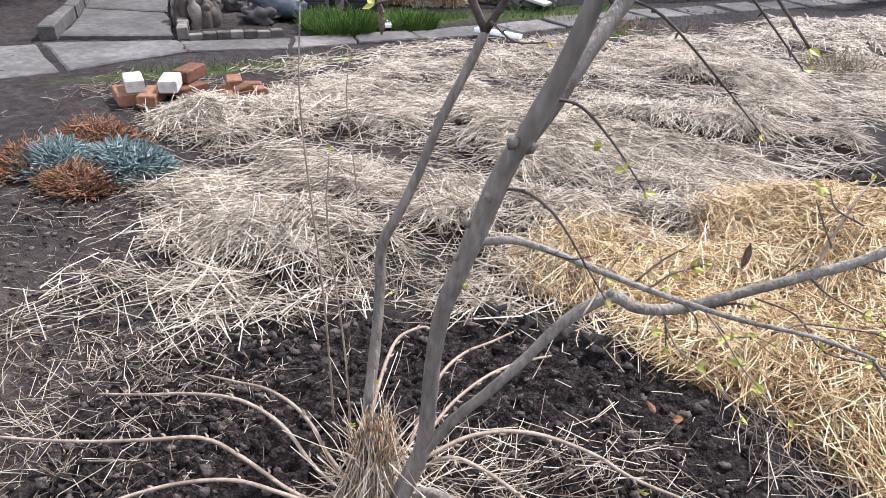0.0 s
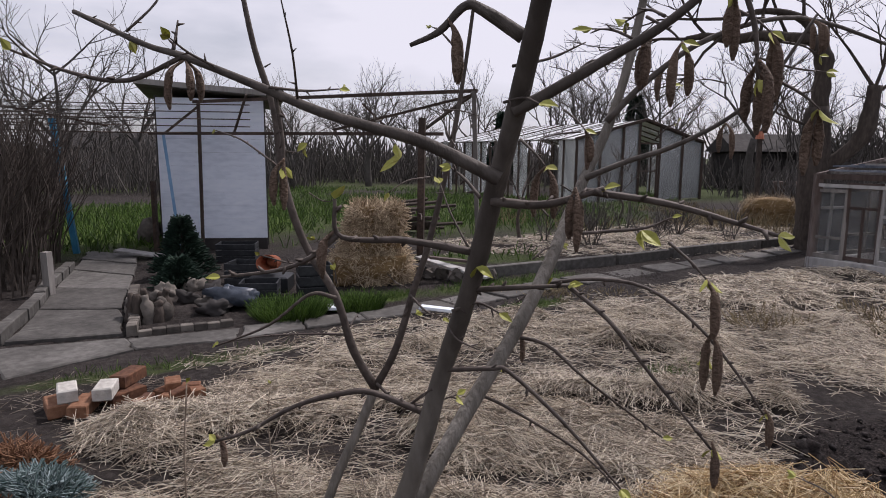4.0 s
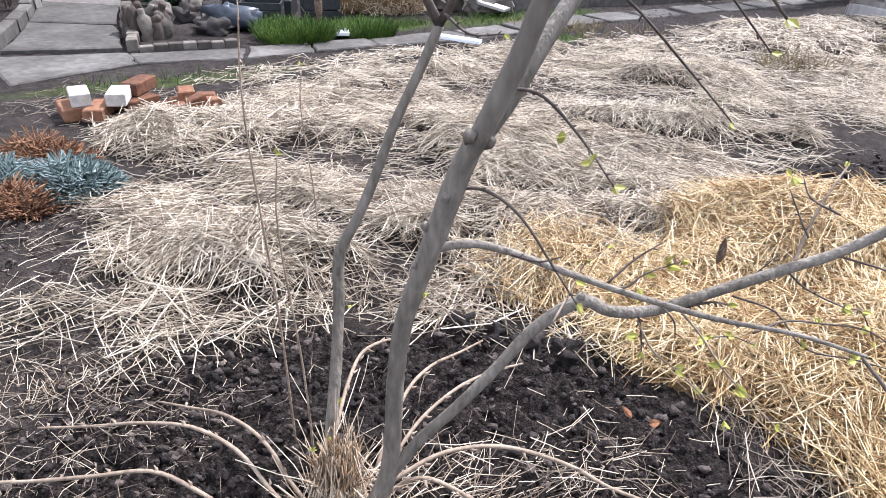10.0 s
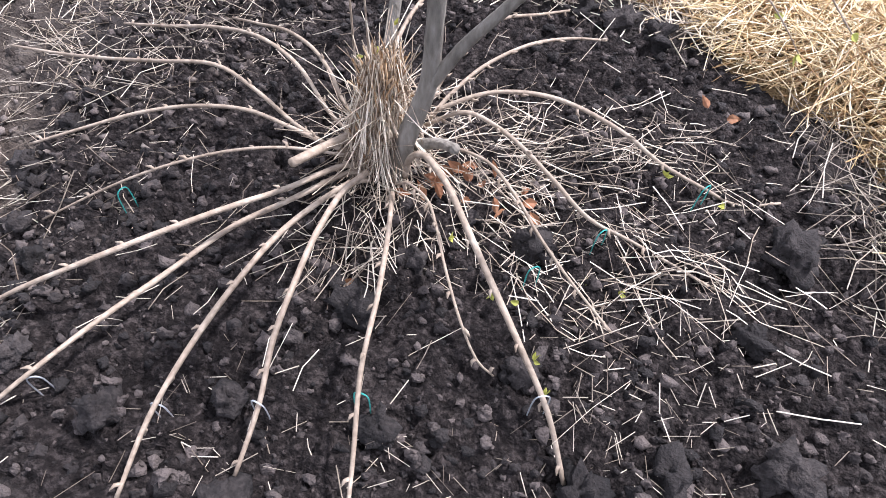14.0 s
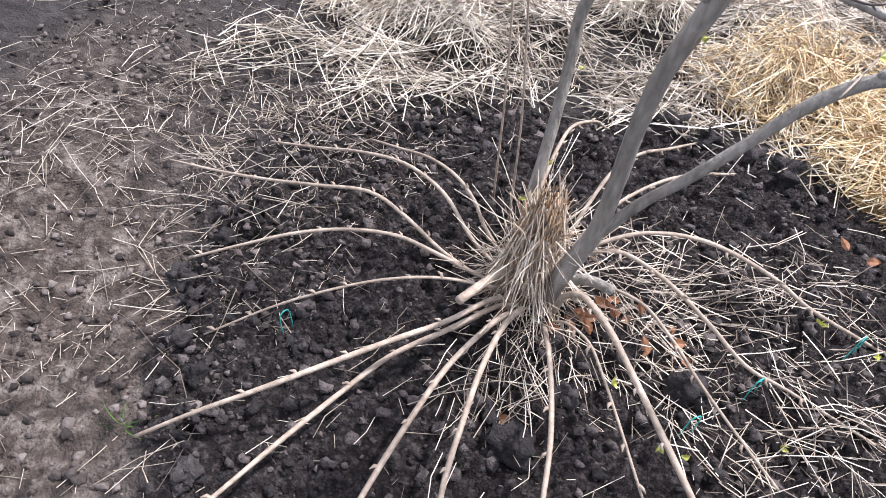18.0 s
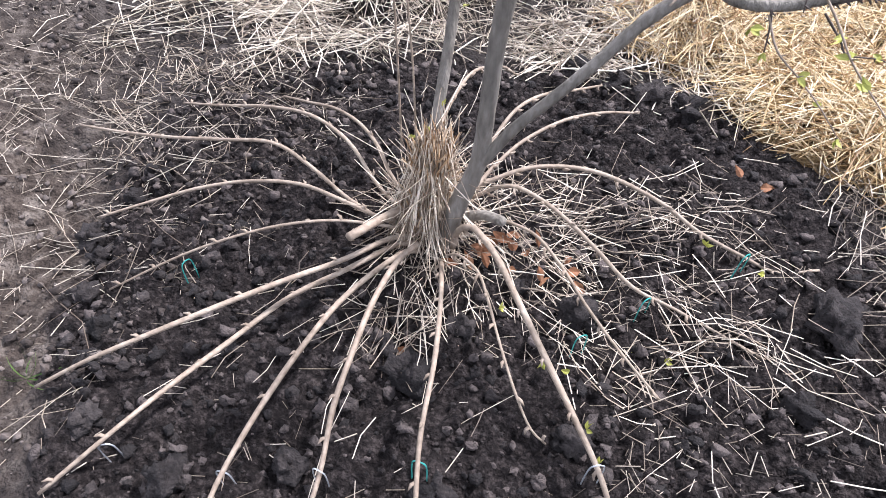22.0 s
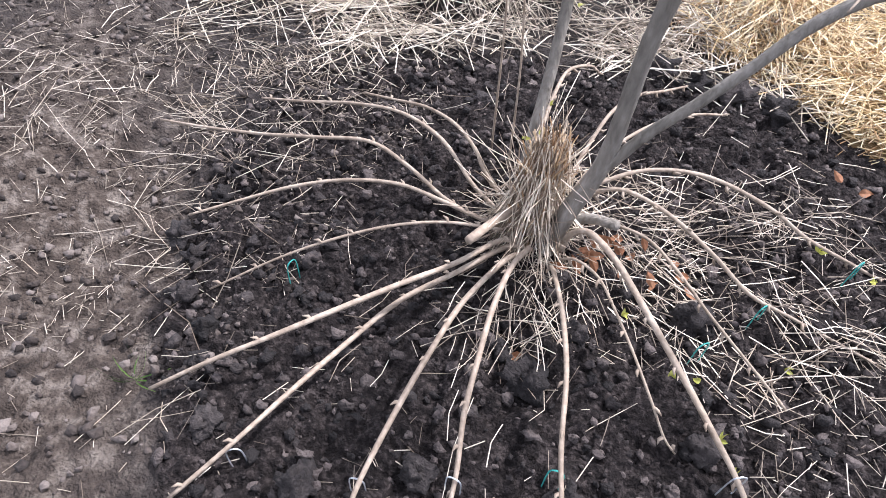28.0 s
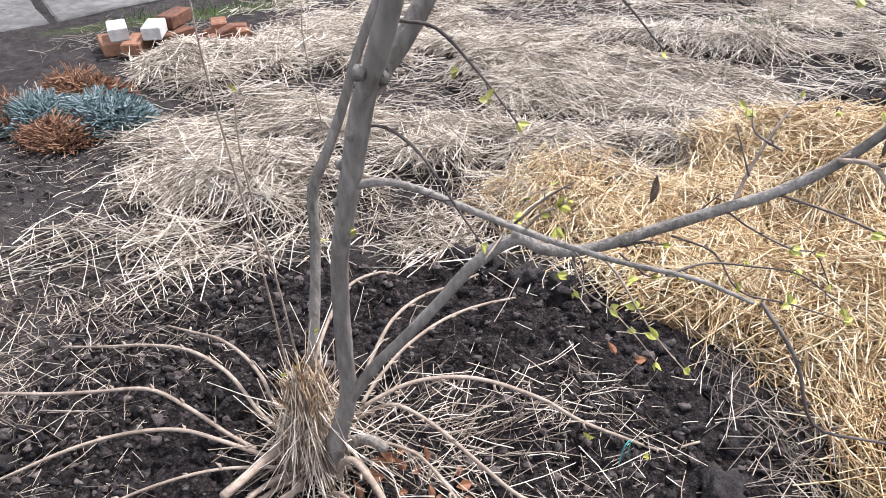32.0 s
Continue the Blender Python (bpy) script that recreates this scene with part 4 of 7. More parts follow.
twigs([(0.327, -0.134, 1.689), (0.377, -0.169, 1.689), (0.412, -0.178, 1.698), (0.439, -0.186, 1.708)], 0.0055)
twigs([(0.423, -0.178, 1.704), (0.490, -0.194, 1.696), (0.546, -0.210, 1.682), (0.585, -0.227, 1.671)], 0.004)
twigs([(0.296, -0.088, 1.580), (0.347, -0.116, 1.591), (0.410, -0.125, 1.598)], 0.0042)
twigs([(0.410, -0.125, 1.598), (0.454, -0.143, 1.565), (0.498, -0.152, 1.512), (0.559, -0.169, 1.442)], 0.003)
twigs([(0.258, -0.054, 1.467), (0.324, -0.069, 1.478), (0.346, -0.069, 1.475), (0.414, -0.088, 1.422), (0.480, -0.107, 1.356)], 0.0036)
twigs([(0.231, -0.034, 1.399), (0.167, -0.052, 1.429), (0.128, -0.062, 1.429), (0.064, -0.062, 1.407), (-0.004, -0.062, 1.366), (-0.054, -0.062, 1.347)], 0.0045)
twigs([(0.365, 0.290, 1.510), (0.460, 0.270, 1.530), (0.550, 0.240, 1.525), (0.630, 0.220, 1.470), (0.690, 0.200, 1.400), (0.730, 0.190, 1.340)], 0.004)
twigs([(0.410, 0.310, 1.600), (0.490, 0.300, 1.610), (0.550, 0.280, 1.620), (0.590, 0.270, 1.640)], 0.0036)
twigs([(0.320, 0.240, 1.430), (0.390, 0.220, 1.425), (0.460, 0.210, 1.370), (0.600, 0.290, 1.245)], 0.0034)
twigs([(0.270, 0.180, 1.350), (0.340, 0.160, 1.330), (0.460, 0.240, 1.225), (0.550, 0.220, 1.145)], 0.003)
twigs([(0.070, -0.112, 1.811), (0.078, -0.112, 1.757), (0.083, -0.120, 1.724)], 0.003)
twigs([(0.539, -0.211, 1.899), (0.554, -0.219, 1.851), (0.558, -0.227, 1.804)], 0.003)
twigs([(-0.047, -0.104, 1.852), (-0.110, -0.120, 1.823), (-0.176, -0.128, 1.831), (-0.242, -0.145, 1.856)], 0.0034)
# the second, thinner stem
limb("stem", [(-0.205, 0.27, 0.06), (-0.203, 0.295, 0.20), (-0.202, 0.352, 0.362), (-0.208, 0.412, 0.511), (-0.214, 0.452, 0.640), (-0.170, 0.474, 0.745), (-0.129, 0.502, 0.856), (-0.091, 0.525, 0.975), (-0.040, 0.545, 1.095), (0.0, 0.55, 1.195)],
     [0.017, 0.0165, 0.0155, 0.0145, 0.0155, 0.013, 0.0122, 0.0115, 0.011, 0.0115], n=10)
limb("stem", [(0.0, 0.55, 1.195), (-0.045, 0.525, 1.293), (-0.084, 0.520, 1.421), (-0.155, 0.515, 1.543), (-0.197, 0.510, 1.685), (-0.215, 0.513, 1.833), (-0.251, 0.499, 1.969), (-0.29, 0.50, 2.17)],
     [0.0105, 0.0095, 0.009, 0.0085, 0.009, 0.008, 0.0065, 0.004], TWIG)
limb("stem", [(0.0, 0.55, 1.195), (0.056, 0.525, 1.303), (0.096, 0.53, 1.44), (0.128, 0.53, 1.54), (0.174, 0.525, 1.733), (0.205, 0.54, 1.93), (0.23, 0.56, 2.15)], [0.0095, 0.0085, 0.008, 0.007, 0.006, 0.0045, 0.003], TWIG)
limb("stem", [(-0.075, 0.5, 1.42), (-0.13, 0.48, 1.43), (-0.22, 0.46, 1.36), (-0.34, 0.44, 1.31)], [0.005, 0.004, 0.003, 0.002], TWIG)
twigs([(-0.060, 0.520, 1.330), (-0.140, 0.510, 1.330), (-0.260, 0.500, 1.320), (-0.360, 0.490, 1.300)], 0.003)
twigs([(-0.110, 0.520, 1.500), (-0.180, 0.520, 1.490), (-0.260, 0.510, 1.510)], 0.003)
twigs([(-0.190, 0.530, 1.690), (-0.240, 0.520, 1.730), (-0.300, 0.520, 1.770), (-0.360, 0.520, 1.790)], 0.003)
twigs([(0.090, 0.520, 1.430), (0.130, 0.500, 1.400), (0.170, 0.490, 1.390)], 0.003)
twigs([(0.020, 0.490, 1.230), (0.080, 0.460, 1.200), (0.150, 0.440, 1.210)], 0.0036)
# tall thin wands behind
for px_, py_, ln in ((-0.33, 0.34, 1.25), (-0.26, 0.30, 0.95), (-0.62, 1.35, 0.85)):
    twigs([(px_, py_, 0.0), (px_ - 0.01, py_, ln * 0.4), (px_ - 0.05, py_ + 0.02, ln * 0.8), (px_ - 0.04, py_ + 0.03, ln)], 0.0035, SHOOT, 9)
for at, c in (((0.573, 0.150, 0.970), 2), ((0.590, 0.390, 1.900), 3), ((0.412, -0.178, 1.708), 3), ((0.147, -0.125, 1.653), 3), ((0.551, -0.169, 1.565), 2), ((0.559, -0.169, 1.451), 1), ((0.730, 0.190, 1.350), 2),
              ((0.340, 0.240, 1.445), 2), ((0.083, -0.120, 1.733), 2), ((0.558, -0.227, 1.820), 3), ((-0.045, -0.104, 1.848), 3), ((0.670, 0.300, 1.795), 2), ((0.790, 0.320, 1.960), 3), ((0.975, 0.150, 1.430), 3),
              ((0.880, 0.160, 1.105), 2), ((-0.054, -0.062, 1.357), 1), ((0.990, 0.040, 1.920), 2), ((0.633, -0.211, 1.962), 3), ((0.476, -0.187, 1.851), 2), ((0.288, -0.209, 1.864), 2)):
    catkins(at, c)
for at in ((0.710, 0.320, 1.025), (0.320, 0.010, 1.130), (0.280, 0.000, 1.170), (0.430, 0.040, 0.915), (0.440, 0.090, 0.785), (0.570, 0.090, 0.805), (-0.170, 0.390, 0.530), (-0.200, 0.350, 0.390), (0.090, 0.020, 0.860),
           (1.0, 0.16, 1.345), (0.93, 0.1, 1.21), (0.88, 0.1, 1.05), (0.12, 0.44, 1.41), (0.308, -0.116, 1.613), (0.230, -0.161, 1.734), (0.115, -0.128, 1.750), (0.66, 0.26, 1.40), (0.476, -0.186, 1.668)):
    buds(at, (random.uniform(-1, 1), random.uniform(-1, 1), -0.3), 3, 0.02)


rb = random.Random(21)
for a, b, n in (((0.231, -0.032, 1.380), (0.360, -0.200, 1.870), 9), ((0.265, 0.160, 1.280), (0.500, 0.370, 1.960), 9), ((0.193, -0.145, 1.768), (-0.209, -0.079, 1.913), 7), ((0.390, -0.187, 1.802), (0.633, -0.211, 1.962), 6), ((0.520, 0.340, 1.730), (0.790, 0.290, 1.960), 5),
                ((0.620, 0.170, 0.855), (1.020, 0.225, 1.350), 8), ((1.020, 0.225, 1.350), (1.320, 0.375, 1.605), 5), ((-0.039, 0.520, 1.305), (-0.250, 0.550, 1.980), 7), ((0.059, 0.520, 1.311), (0.197, 0.480, 1.977), 6), ((0.180, -0.010, 0.987), (0.620, -0.020, 0.895), 4)):
    a, b = Vector(a), Vector(b)
    for k in range(n):
        p = a.lerp(b, (k + rb.uniform(0.1, 0.9)) / n)
        d = Vector((rb.uniform(-1, 1), rb.uniform(-0.5, 0.8), rb.uniform(-0.3, 0.7))).normalized()
        ln = rb.uniform(0.03, 0.11)
        q = p + d * ln * 0.55 + Vector((0, 0, rb.uniform(-0.01, 0.015)))
        twigs([p, q, q + (d + Vector((rb.uniform(-0.6, 0.6), 0, rb.uniform(-0.6, 0.6)))).normalized() * ln * 0.5], rb.uniform(0.0014, 0.0024), TWIG, 3, rb.random() < 0.6)
for at, c in (((0.507, -0.162, 1.847), 2), ((0.578, -0.185, 1.850), 2), ((0.621, -0.193, 1.782), 2), ((0.382, -0.108, 1.727), 2), ((0.546, -0.181, 1.885), 2), ((0.435, 0.130, 1.777), 2), ((0.536, -0.194, 1.624), 2), ((1.088, -0.120, 1.522), 3), ((1.008, -0.090, 1.468), 2)):
    twigs([(at[0] - 0.03, at[1] + 0.03, at[2] + 0.03), (at[0] - 0.012, at[1] + 0.01, at[2] + 0.014), at], 0.0018, TWIG, 1, True)
    catkins(at, c, 0.043)


# thin budding twigs that hang off the low arm over the straw heap
for a, d, ln in (((0.460, 0.125, 0.795), (0.5, -0.2, -0.5), 0.24), ((0.540, 0.150, 0.805), (0.7, 0.3, -0.4), 0.26), ((0.620, 0.170, 0.845), (0.6, -0.4, -0.3), 0.30), ((0.700, 0.170, 0.905), (0.8, 0.1, -0.5), 0.28), ((0.760, 0.160, 0.955), (0.9, -0.3, -0.1), 0.30),
                 ((0.820, 0.150, 1.035), (0.6, 0.5, 0.1), 0.22), ((0.870, 0.165, 1.105), (0.9, 0.1, -0.2), 0.28), ((0.950, 0.185, 1.225), (0.9, 0.2, 0.1), 0.24), ((0.500, 0.020, 0.895), (0.5, -0.3, -0.4), 0.22), ((0.600, -0.010, 0.895), (0.9, 0.1, -0.35), 0.30),
                 ((0.310, 0.090, 0.790), (0.3, 0.4, 0.25), 0.20), ((0.390, -0.020, 0.950), (0.2, -0.3, 0.35), 0.14)):
    a, d = Vector(a), Vector(d).normalized()
    pts = [a]
    for k in range(4):
        pts.append(pts[-1] + (d + Vector((rb.uniform(-0.4, 0.4), rb.uniform(-0.4, 0.4), rb.uniform(-0.25, 0.45)))).normalized() * ln / 4)
    twigs(pts, 0.0021, TWIG if ln > 0.25 else SHOOT, 5, True)
    for k in (2, 3):
        buds(pts[k], (rb.uniform(-1, 1), rb.uniform(-1, 1), rb.uniform(-0.2, 1)), 3, rb.uniform(0.012, 0.02))


def shoot(pts, r=0.0068, knots=9):
    """A young shoot bent down to the soil for layering."""
    pts = [(x, y, max(z, gz(x, y) + 0.004 if i > 1 else z)) for i, (x, y, z) in enumerate(pts)]
    s = Shape().tube(pts, [r, r * 0.95, r * 0.85, r * 0.6], 7, 5, 0.05)
    vs = [Vector(p) for p in pts]
    for k in range(knots):
        t = (k + 0.7) / knots * (len(vs) - 1)
        i = min(int(t), len(vs) - 2)
        p = vs[i].lerp(vs[i + 1], t - i)
        d = (vs[i + 1] - vs[i]).normalized()
        o = d.cross(Vector((random.uniform(-1, 1), random.uniform(-1, 1), random.uniform(0.2, 1)))).normalized()
        s.tube([p, p + (d * 0.4 + o) * 0.011, p + (d * 0.9 + o) * 0.016], [0.0045, 0.004, 0.001], 5, 1)
    ob = part("shoot", s, SHOOT, bush, "tan shoot arched down to the soil", True)
    return ob


shoot([(-0.22, 0.15, 0.06), (-0.3, 0.197, 0.098), (-0.345, 0.233, 0.128), (-0.427, 0.28, 0.15), (-0.543, 0.334, 0.132), (-0.678, 0.382, 0.081), (-0.823, 0.433, 0.025)], 0.0058)
shoot([(-0.23, 0.12, 0.05), (-0.319, 0.156, 0.075), (-0.437, 0.214, 0.137), (-0.587, 0.254, 0.151), (-0.758, 0.267, 0.115), (-0.937, 0.273, 0.054), (-1.122, 0.278, 0)], 0.006)
shoot([(-0.28, 0.055, 0.06), (-0.372, 0.071, 0.075), (-0.488, 0.085, 0.13), (-0.606, 0.092, 0.159), (-0.763, 0.063, 0.133), (-0.942, 0.045, 0.089), (-1.135, 0.039, 0.042), (-1.335, 0.037, 0)], 0.006)
shoot([(-0.15, 0.02, 0.1), (-0.238, 0.022, 0.098), (-0.356, 0.029, 0.103), (-0.482, 0.028, 0.107), (-0.623, -0.012, 0.093), (-0.754, -0.078, 0.066), (-0.874, -0.157, 0.029), (-0.994, -0.244, -0.008)], 0.0062)
shoot([(-0.164, -0.019, 0.132), (-0.299, -0.068, 0.139), (-0.418, -0.141, 0.136), (-0.534, -0.225, 0.11), (-0.652, -0.308, 0.058), (-0.784, -0.42, -0.012)], 0.0042)
shoot([(-0.12, -0.01, 0.11), (-0.163, -0.058, 0.125), (-0.219, -0.18, 0.147), (-0.302, -0.298, 0.157), (-0.392, -0.415, 0.152), (-0.489, -0.526, 0.132), (-0.597, -0.624, 0.089), (-0.712, -0.707, 0.012)], 0.0072)
shoot([(-0.1, -0.02, 0.1), (-0.143, -0.055, 0.11), (-0.22, -0.17, 0.098), (-0.308, -0.292, 0.08), (-0.368, -0.449, 0.066), (-0.405, -0.6, 0.08), (-0.445, -0.743, 0.076), (-0.511, -0.877, 0.024)], 0.0072)
shoot([(-0.09, -0.03, 0.09), (-0.121, -0.087, 0.115), (-0.156, -0.271, 0.154), (-0.164, -0.429, 0.167), (-0.171, -0.585, 0.147), (-0.175, -0.73, 0.099), (-0.159, -0.867, 0.023)], 0.0072)
shoot([(-0.08, -0.06, 0.15), (-0.095, -0.143, 0.163), (-0.091, -0.265, 0.157), (-0.073, -0.386, 0.143), (-0.052, -0.505, 0.118), (-0.017, -0.622, 0.076), (-0.001, -0.741, 0.024)], 0.0074)
shoot([(-0.03, -0.03, 0.08), (-0.006, -0.078, 0.118), (0.052, -0.214, 0.16), (0.104, -0.358, 0.177), (0.145, -0.507, 0.159), (0.203, -0.652, 0.107), (0.253, -0.795, 0.026)], 0.0062)
shoot([(0, -0.06, 0.15), (0.036, -0.075, 0.185), (0.095, -0.105, 0.19), (0.145, -0.17, 0.195), (0.205, -0.262, 0.205), (0.272, -0.34, 0.175), (0.325, -0.37, 0.11), (0.365, -0.36, 0.04)], 0.0036)
shoot([(-0.015, 0.01, 0.1), (-0.002, 0.006, 0.17), (0.039, -0.001, 0.207), (0.118, -0.058, 0.209), (0.205, -0.144, 0.196), (0.298, -0.235, 0.175), (0.395, -0.322, 0.14), (0.489, -0.408, 0.097), (0.565, -0.498, 0.026)], 0.0085)
shoot([(0, 0.1, 0.12), (0.055, 0.096, 0.158), (0.165, 0.075, 0.177), (0.261, 0.016, 0.163), (0.341, -0.059, 0.156), (0.442, -0.13, 0.135), (0.56, -0.17, 0.07)], 0.0046)
shoot([(-0.032, 0.147, 0.143), (0.061, 0.188, 0.194), (0.185, 0.143, 0.214), (0.312, 0.082, 0.195), (0.427, 0.055, 0.135), (0.54, 0.078, 0.079), (0.757, 0.034, 0.05)], 0.0058)
shoot([(-0.02, 0.15, 0.17), (0.014, 0.175, 0.204), (0.116, 0.246, 0.235), (0.26, 0.3, 0.228), (0.425, 0.323, 0.176), (0.541, 0.321, 0.121), (0.662, 0.324, 0.085), (0.761, 0.33, 0.06), (0.854, 0.37, 0.045)], 0.006)
shoot([(-0.05, 0.25, 0.09), (-0.029, 0.322, 0.115), (0.018, 0.434, 0.145), (0.099, 0.562, 0.158), (0.191, 0.684, 0.134), (0.284, 0.804, 0.083)], 0.006)
shoot([(-0.075, 0.27, 0.09), (-0.061, 0.358, 0.148), (-0.035, 0.481, 0.199), (0.009, 0.608, 0.188), (0.074, 0.739, 0.143), (0.139, 0.879, 0.096)], 0.006)
shoot([(-0.182, 0.25, 0.19), (-0.184, 0.32, 0.242), (-0.194, 0.441, 0.252), (-0.196, 0.574, 0.232), (-0.156, 0.702, 0.182), (-0.138, 0.806, 0.095)], 0.006)
for at in ((0.43, -0.325, 0.11), (0.475, -0.37, 0.08), (0.335, -0.12, 0.04), (0.55, -0.06, 0.06), (0.49, -0.06, 0.05), (0.36, -0.24, 0.15), (0.62, 0.09, 0.03), (0.72, 0.28, 0.09), (0.30, -0.24, 0.15), (0.17, -0.16, 0.16), (-0.17, 0.27, 0.31),
           (0.56, 0.25, 0.15), (0.8, 0.32, 0.04), (0.62, -0.18, 0.03), (-0.14, 0.12, 0.34), (-0.18, 0.10, 0.33)):
    buds(at, (random.uniform(-1, 1), random.uniform(-1, 1), 0.6), 4, 0.017)
part("cut_stub", Shape().tube([(-0.150, 0.06, 0.15), (-0.172, -0.05, 0.195), (-0.195, -0.176, 0.237)], [0.0115, 0.011, 0.0108], 9, 3, 0.04), SHOOT, bush, "cut pale stub", True)
part("cut_stub", Shape().tube([(-0.035, 0.10, 0.12), (0.030, 0.098, 0.155), (0.091, 0.055, 0.202)], [0.0145, 0.014, 0.0125], 9, 3, 0.05), BARK, bush, "grey cut stub", True)

# dry straw tied up round the foot of the stems: a warm heart, a drooping skirt, stray ends
TUFT = material("tuft_straw", [(0.17, 0.12, 0.08), (0.46, 0.37, 0.275), (0.76, 0.66, 0.53)], 30, 0.42, 0.0, island=0.6, spec=0.5)
HEART = material("tuft_heart", [(0.24, 0.14, 0.07), (0.50, 0.335, 0.19), (0.74, 0.58, 0.40)], 30, 0.5, 0.0, island=0.6)


def tuft(n, spread, low, high, out, droop, length, thick, mat, label, wild):
    a, r = RNG.uniform(0, 2 * math.pi, n), np.sqrt(RNG.uniform(0, 1, n))
    t = RNG.uniform(0, 1, n)
    sp = spread[0] * (1 - t) + spread[1] * t
    p = np.stack([-0.118 + 0.012 * t + sp * r * np.cos(a), 0.055 + 0.03 * t + 1.15 * sp * r * np.sin(a), low + (high - low) * t], 1)
    d = np.stack([np.cos(a) * r * out + RNG.normal(0, wild, n), np.sin(a) * r * out + RNG.normal(0, wild, n), np.full(n, droop) * RNG.uniform(0.7, 1.3, n)], 1)
    d /= np.linalg.norm(d, axis=1)[:, None]
    v, q = rods(p, d, RNG.uniform(*length, n), RNG.uniform(*thick, n), 0.05, 2)
    v[:, 2] = np.maximum(v[:, 2], ground_height(v[:, 0], v[:, 1]) + 0.002)
    tagged(new("straw_tuft", raw_mesh("straw_tuft", v, q, mat)), label, "straw", kind="stuff")


tuft(420, (0.055, 0.035), 0.05, 0.31, 0.10, 1.0, (0.05, 0.10), (0.0012, 0.0026), HEART, "warm tan heart of the straw bundle round the stems", 0.24)
tuft(700, (0.066, 0.040), 0.15, 0.38, 0.14, -1.0, (0.12, 0.28), (0.0009, 0.0017), TUFT, "dry straws drooping round the foot of the bush", 0.15)
tuft(150, (0.075, 0.06), 0.12, 0.24, 0.5, -0.8, (0.14, 0.26), (0.0009, 0.0016), TUFT, "long straws spilling from the bundle to the soil", 0.28)
tuft(120, (0.06, 0.04), 0.12, 0.33, 0.22, 1.0, (0.06, 0.15), (0.0008, 0.0015), TUFT, "upright ends of dry straw round the stems", 0.4)
tuft(110, (0.09, 0.05), 0.04, 0.30, 0.45, 0.15, (0.10, 0.24), (0.0008, 0.0014), TUFT, "stray straws sticking out of the bundle", 0.7)
# fallen leaves by the stubs
rl = random.Random(12)
for x, y in ((0.05, 0.02), (0.085, 0.0), (0.02, -0.03), (0.10, 0.11), (0.16, 0.10), (0.12, 0.16), (0.20, 0.06), (0.68, 0.62), (-0.03, -0.285), (0.30, 0.10), (0.33, 0.04), (0.62, 0.6), (0.06, 0.06), (0.09, 0.05), (0.13, 0.08), (0.15, 0.04), (0.08, 0.10), (0.18, 0.12), (0.22, 0.02), (0.05, -0.02), (0.25, 0.14)):
    z = gz(x, y) + 0.02
    solid("fallen_leaf", Shape().leaf((x, y, z), (rl.uniform(-1, 1), rl.uniform(-1, 1), rl.uniform(-0.1, 0.5)), rl.uniform(0.03, 0.055), rl.uniform(0.018, 0.03), rl.uniform(-0.9, 0.9)), DRY_LEAF, "curled rust-brown fallen leaf on the soil", "leaf", "fallen leaves")
# wire pegs that hold the shoots down
TEAL = material("teal_wire", [(0.02, 0.16, 0.14), (0.03, 0.24, 0.21), (0.06, 0.32, 0.28)], 40, 0.5, 0.0)
ZINC = material("zinc_wire", [(0.35, 0.36, 0.38), (0.50, 0.51, 0.53), (0.62, 0.63, 0.65)], 40, 0.4, 0.0, metal=0.6)
for x, y, t, m_ in ((-0.442, -0.753, 0.6, ZINC), (-0.19, -0.70, 0.2, ZINC), (-0.02, -0.62, 0.0, ZINC), (0.155, -0.53, 0.1, TEAL), (0.36, -0.12, 0.8, TEAL), (0.47, 0.05, 1.0, TEAL), (-0.6, -0.31, 1.4, TEAL), (0.47, -0.40, 0.5, ZINC), (0.66, 0.26, 1.0, TEAL)):
    z = gz(x, y)
    c, k = math.cos(t) * 0.016, math.sin(t) * 0.016
    solid("wire_peg", Shape().tube([(x - c, y - k, z - 0.03), (x - c, y - k, z + 0.05), (x - c * 0.6, y - k * 0.6, z + 0.075), (x + c * 0.6, y + k * 0.6, z + 0.075), (x + c, y + k, z + 0.05), (x + c, y + k, z - 0.03)], [0.0016, 0.0016], 5, 3), m_,
          "bent teal wire peg pinning a shoot" if m_ is TEAL else "bent zinc wire peg pinning a shoot", "peg", "wire pegs")
sprig = Shape()
for k in range(9):
    sprig.leaf((-0.79, -0.69, gz(-0.79, -0.69)), (math.cos(k * 2.4), math.sin(k * 2.4), 0.5 + 0.1 * (k % 3)), 0.05 + 0.006 * k, 0.004, 0.6)
solid("grass_sprig", sprig, GRASS, "small green grass sprig at the bed's edge", "grass")
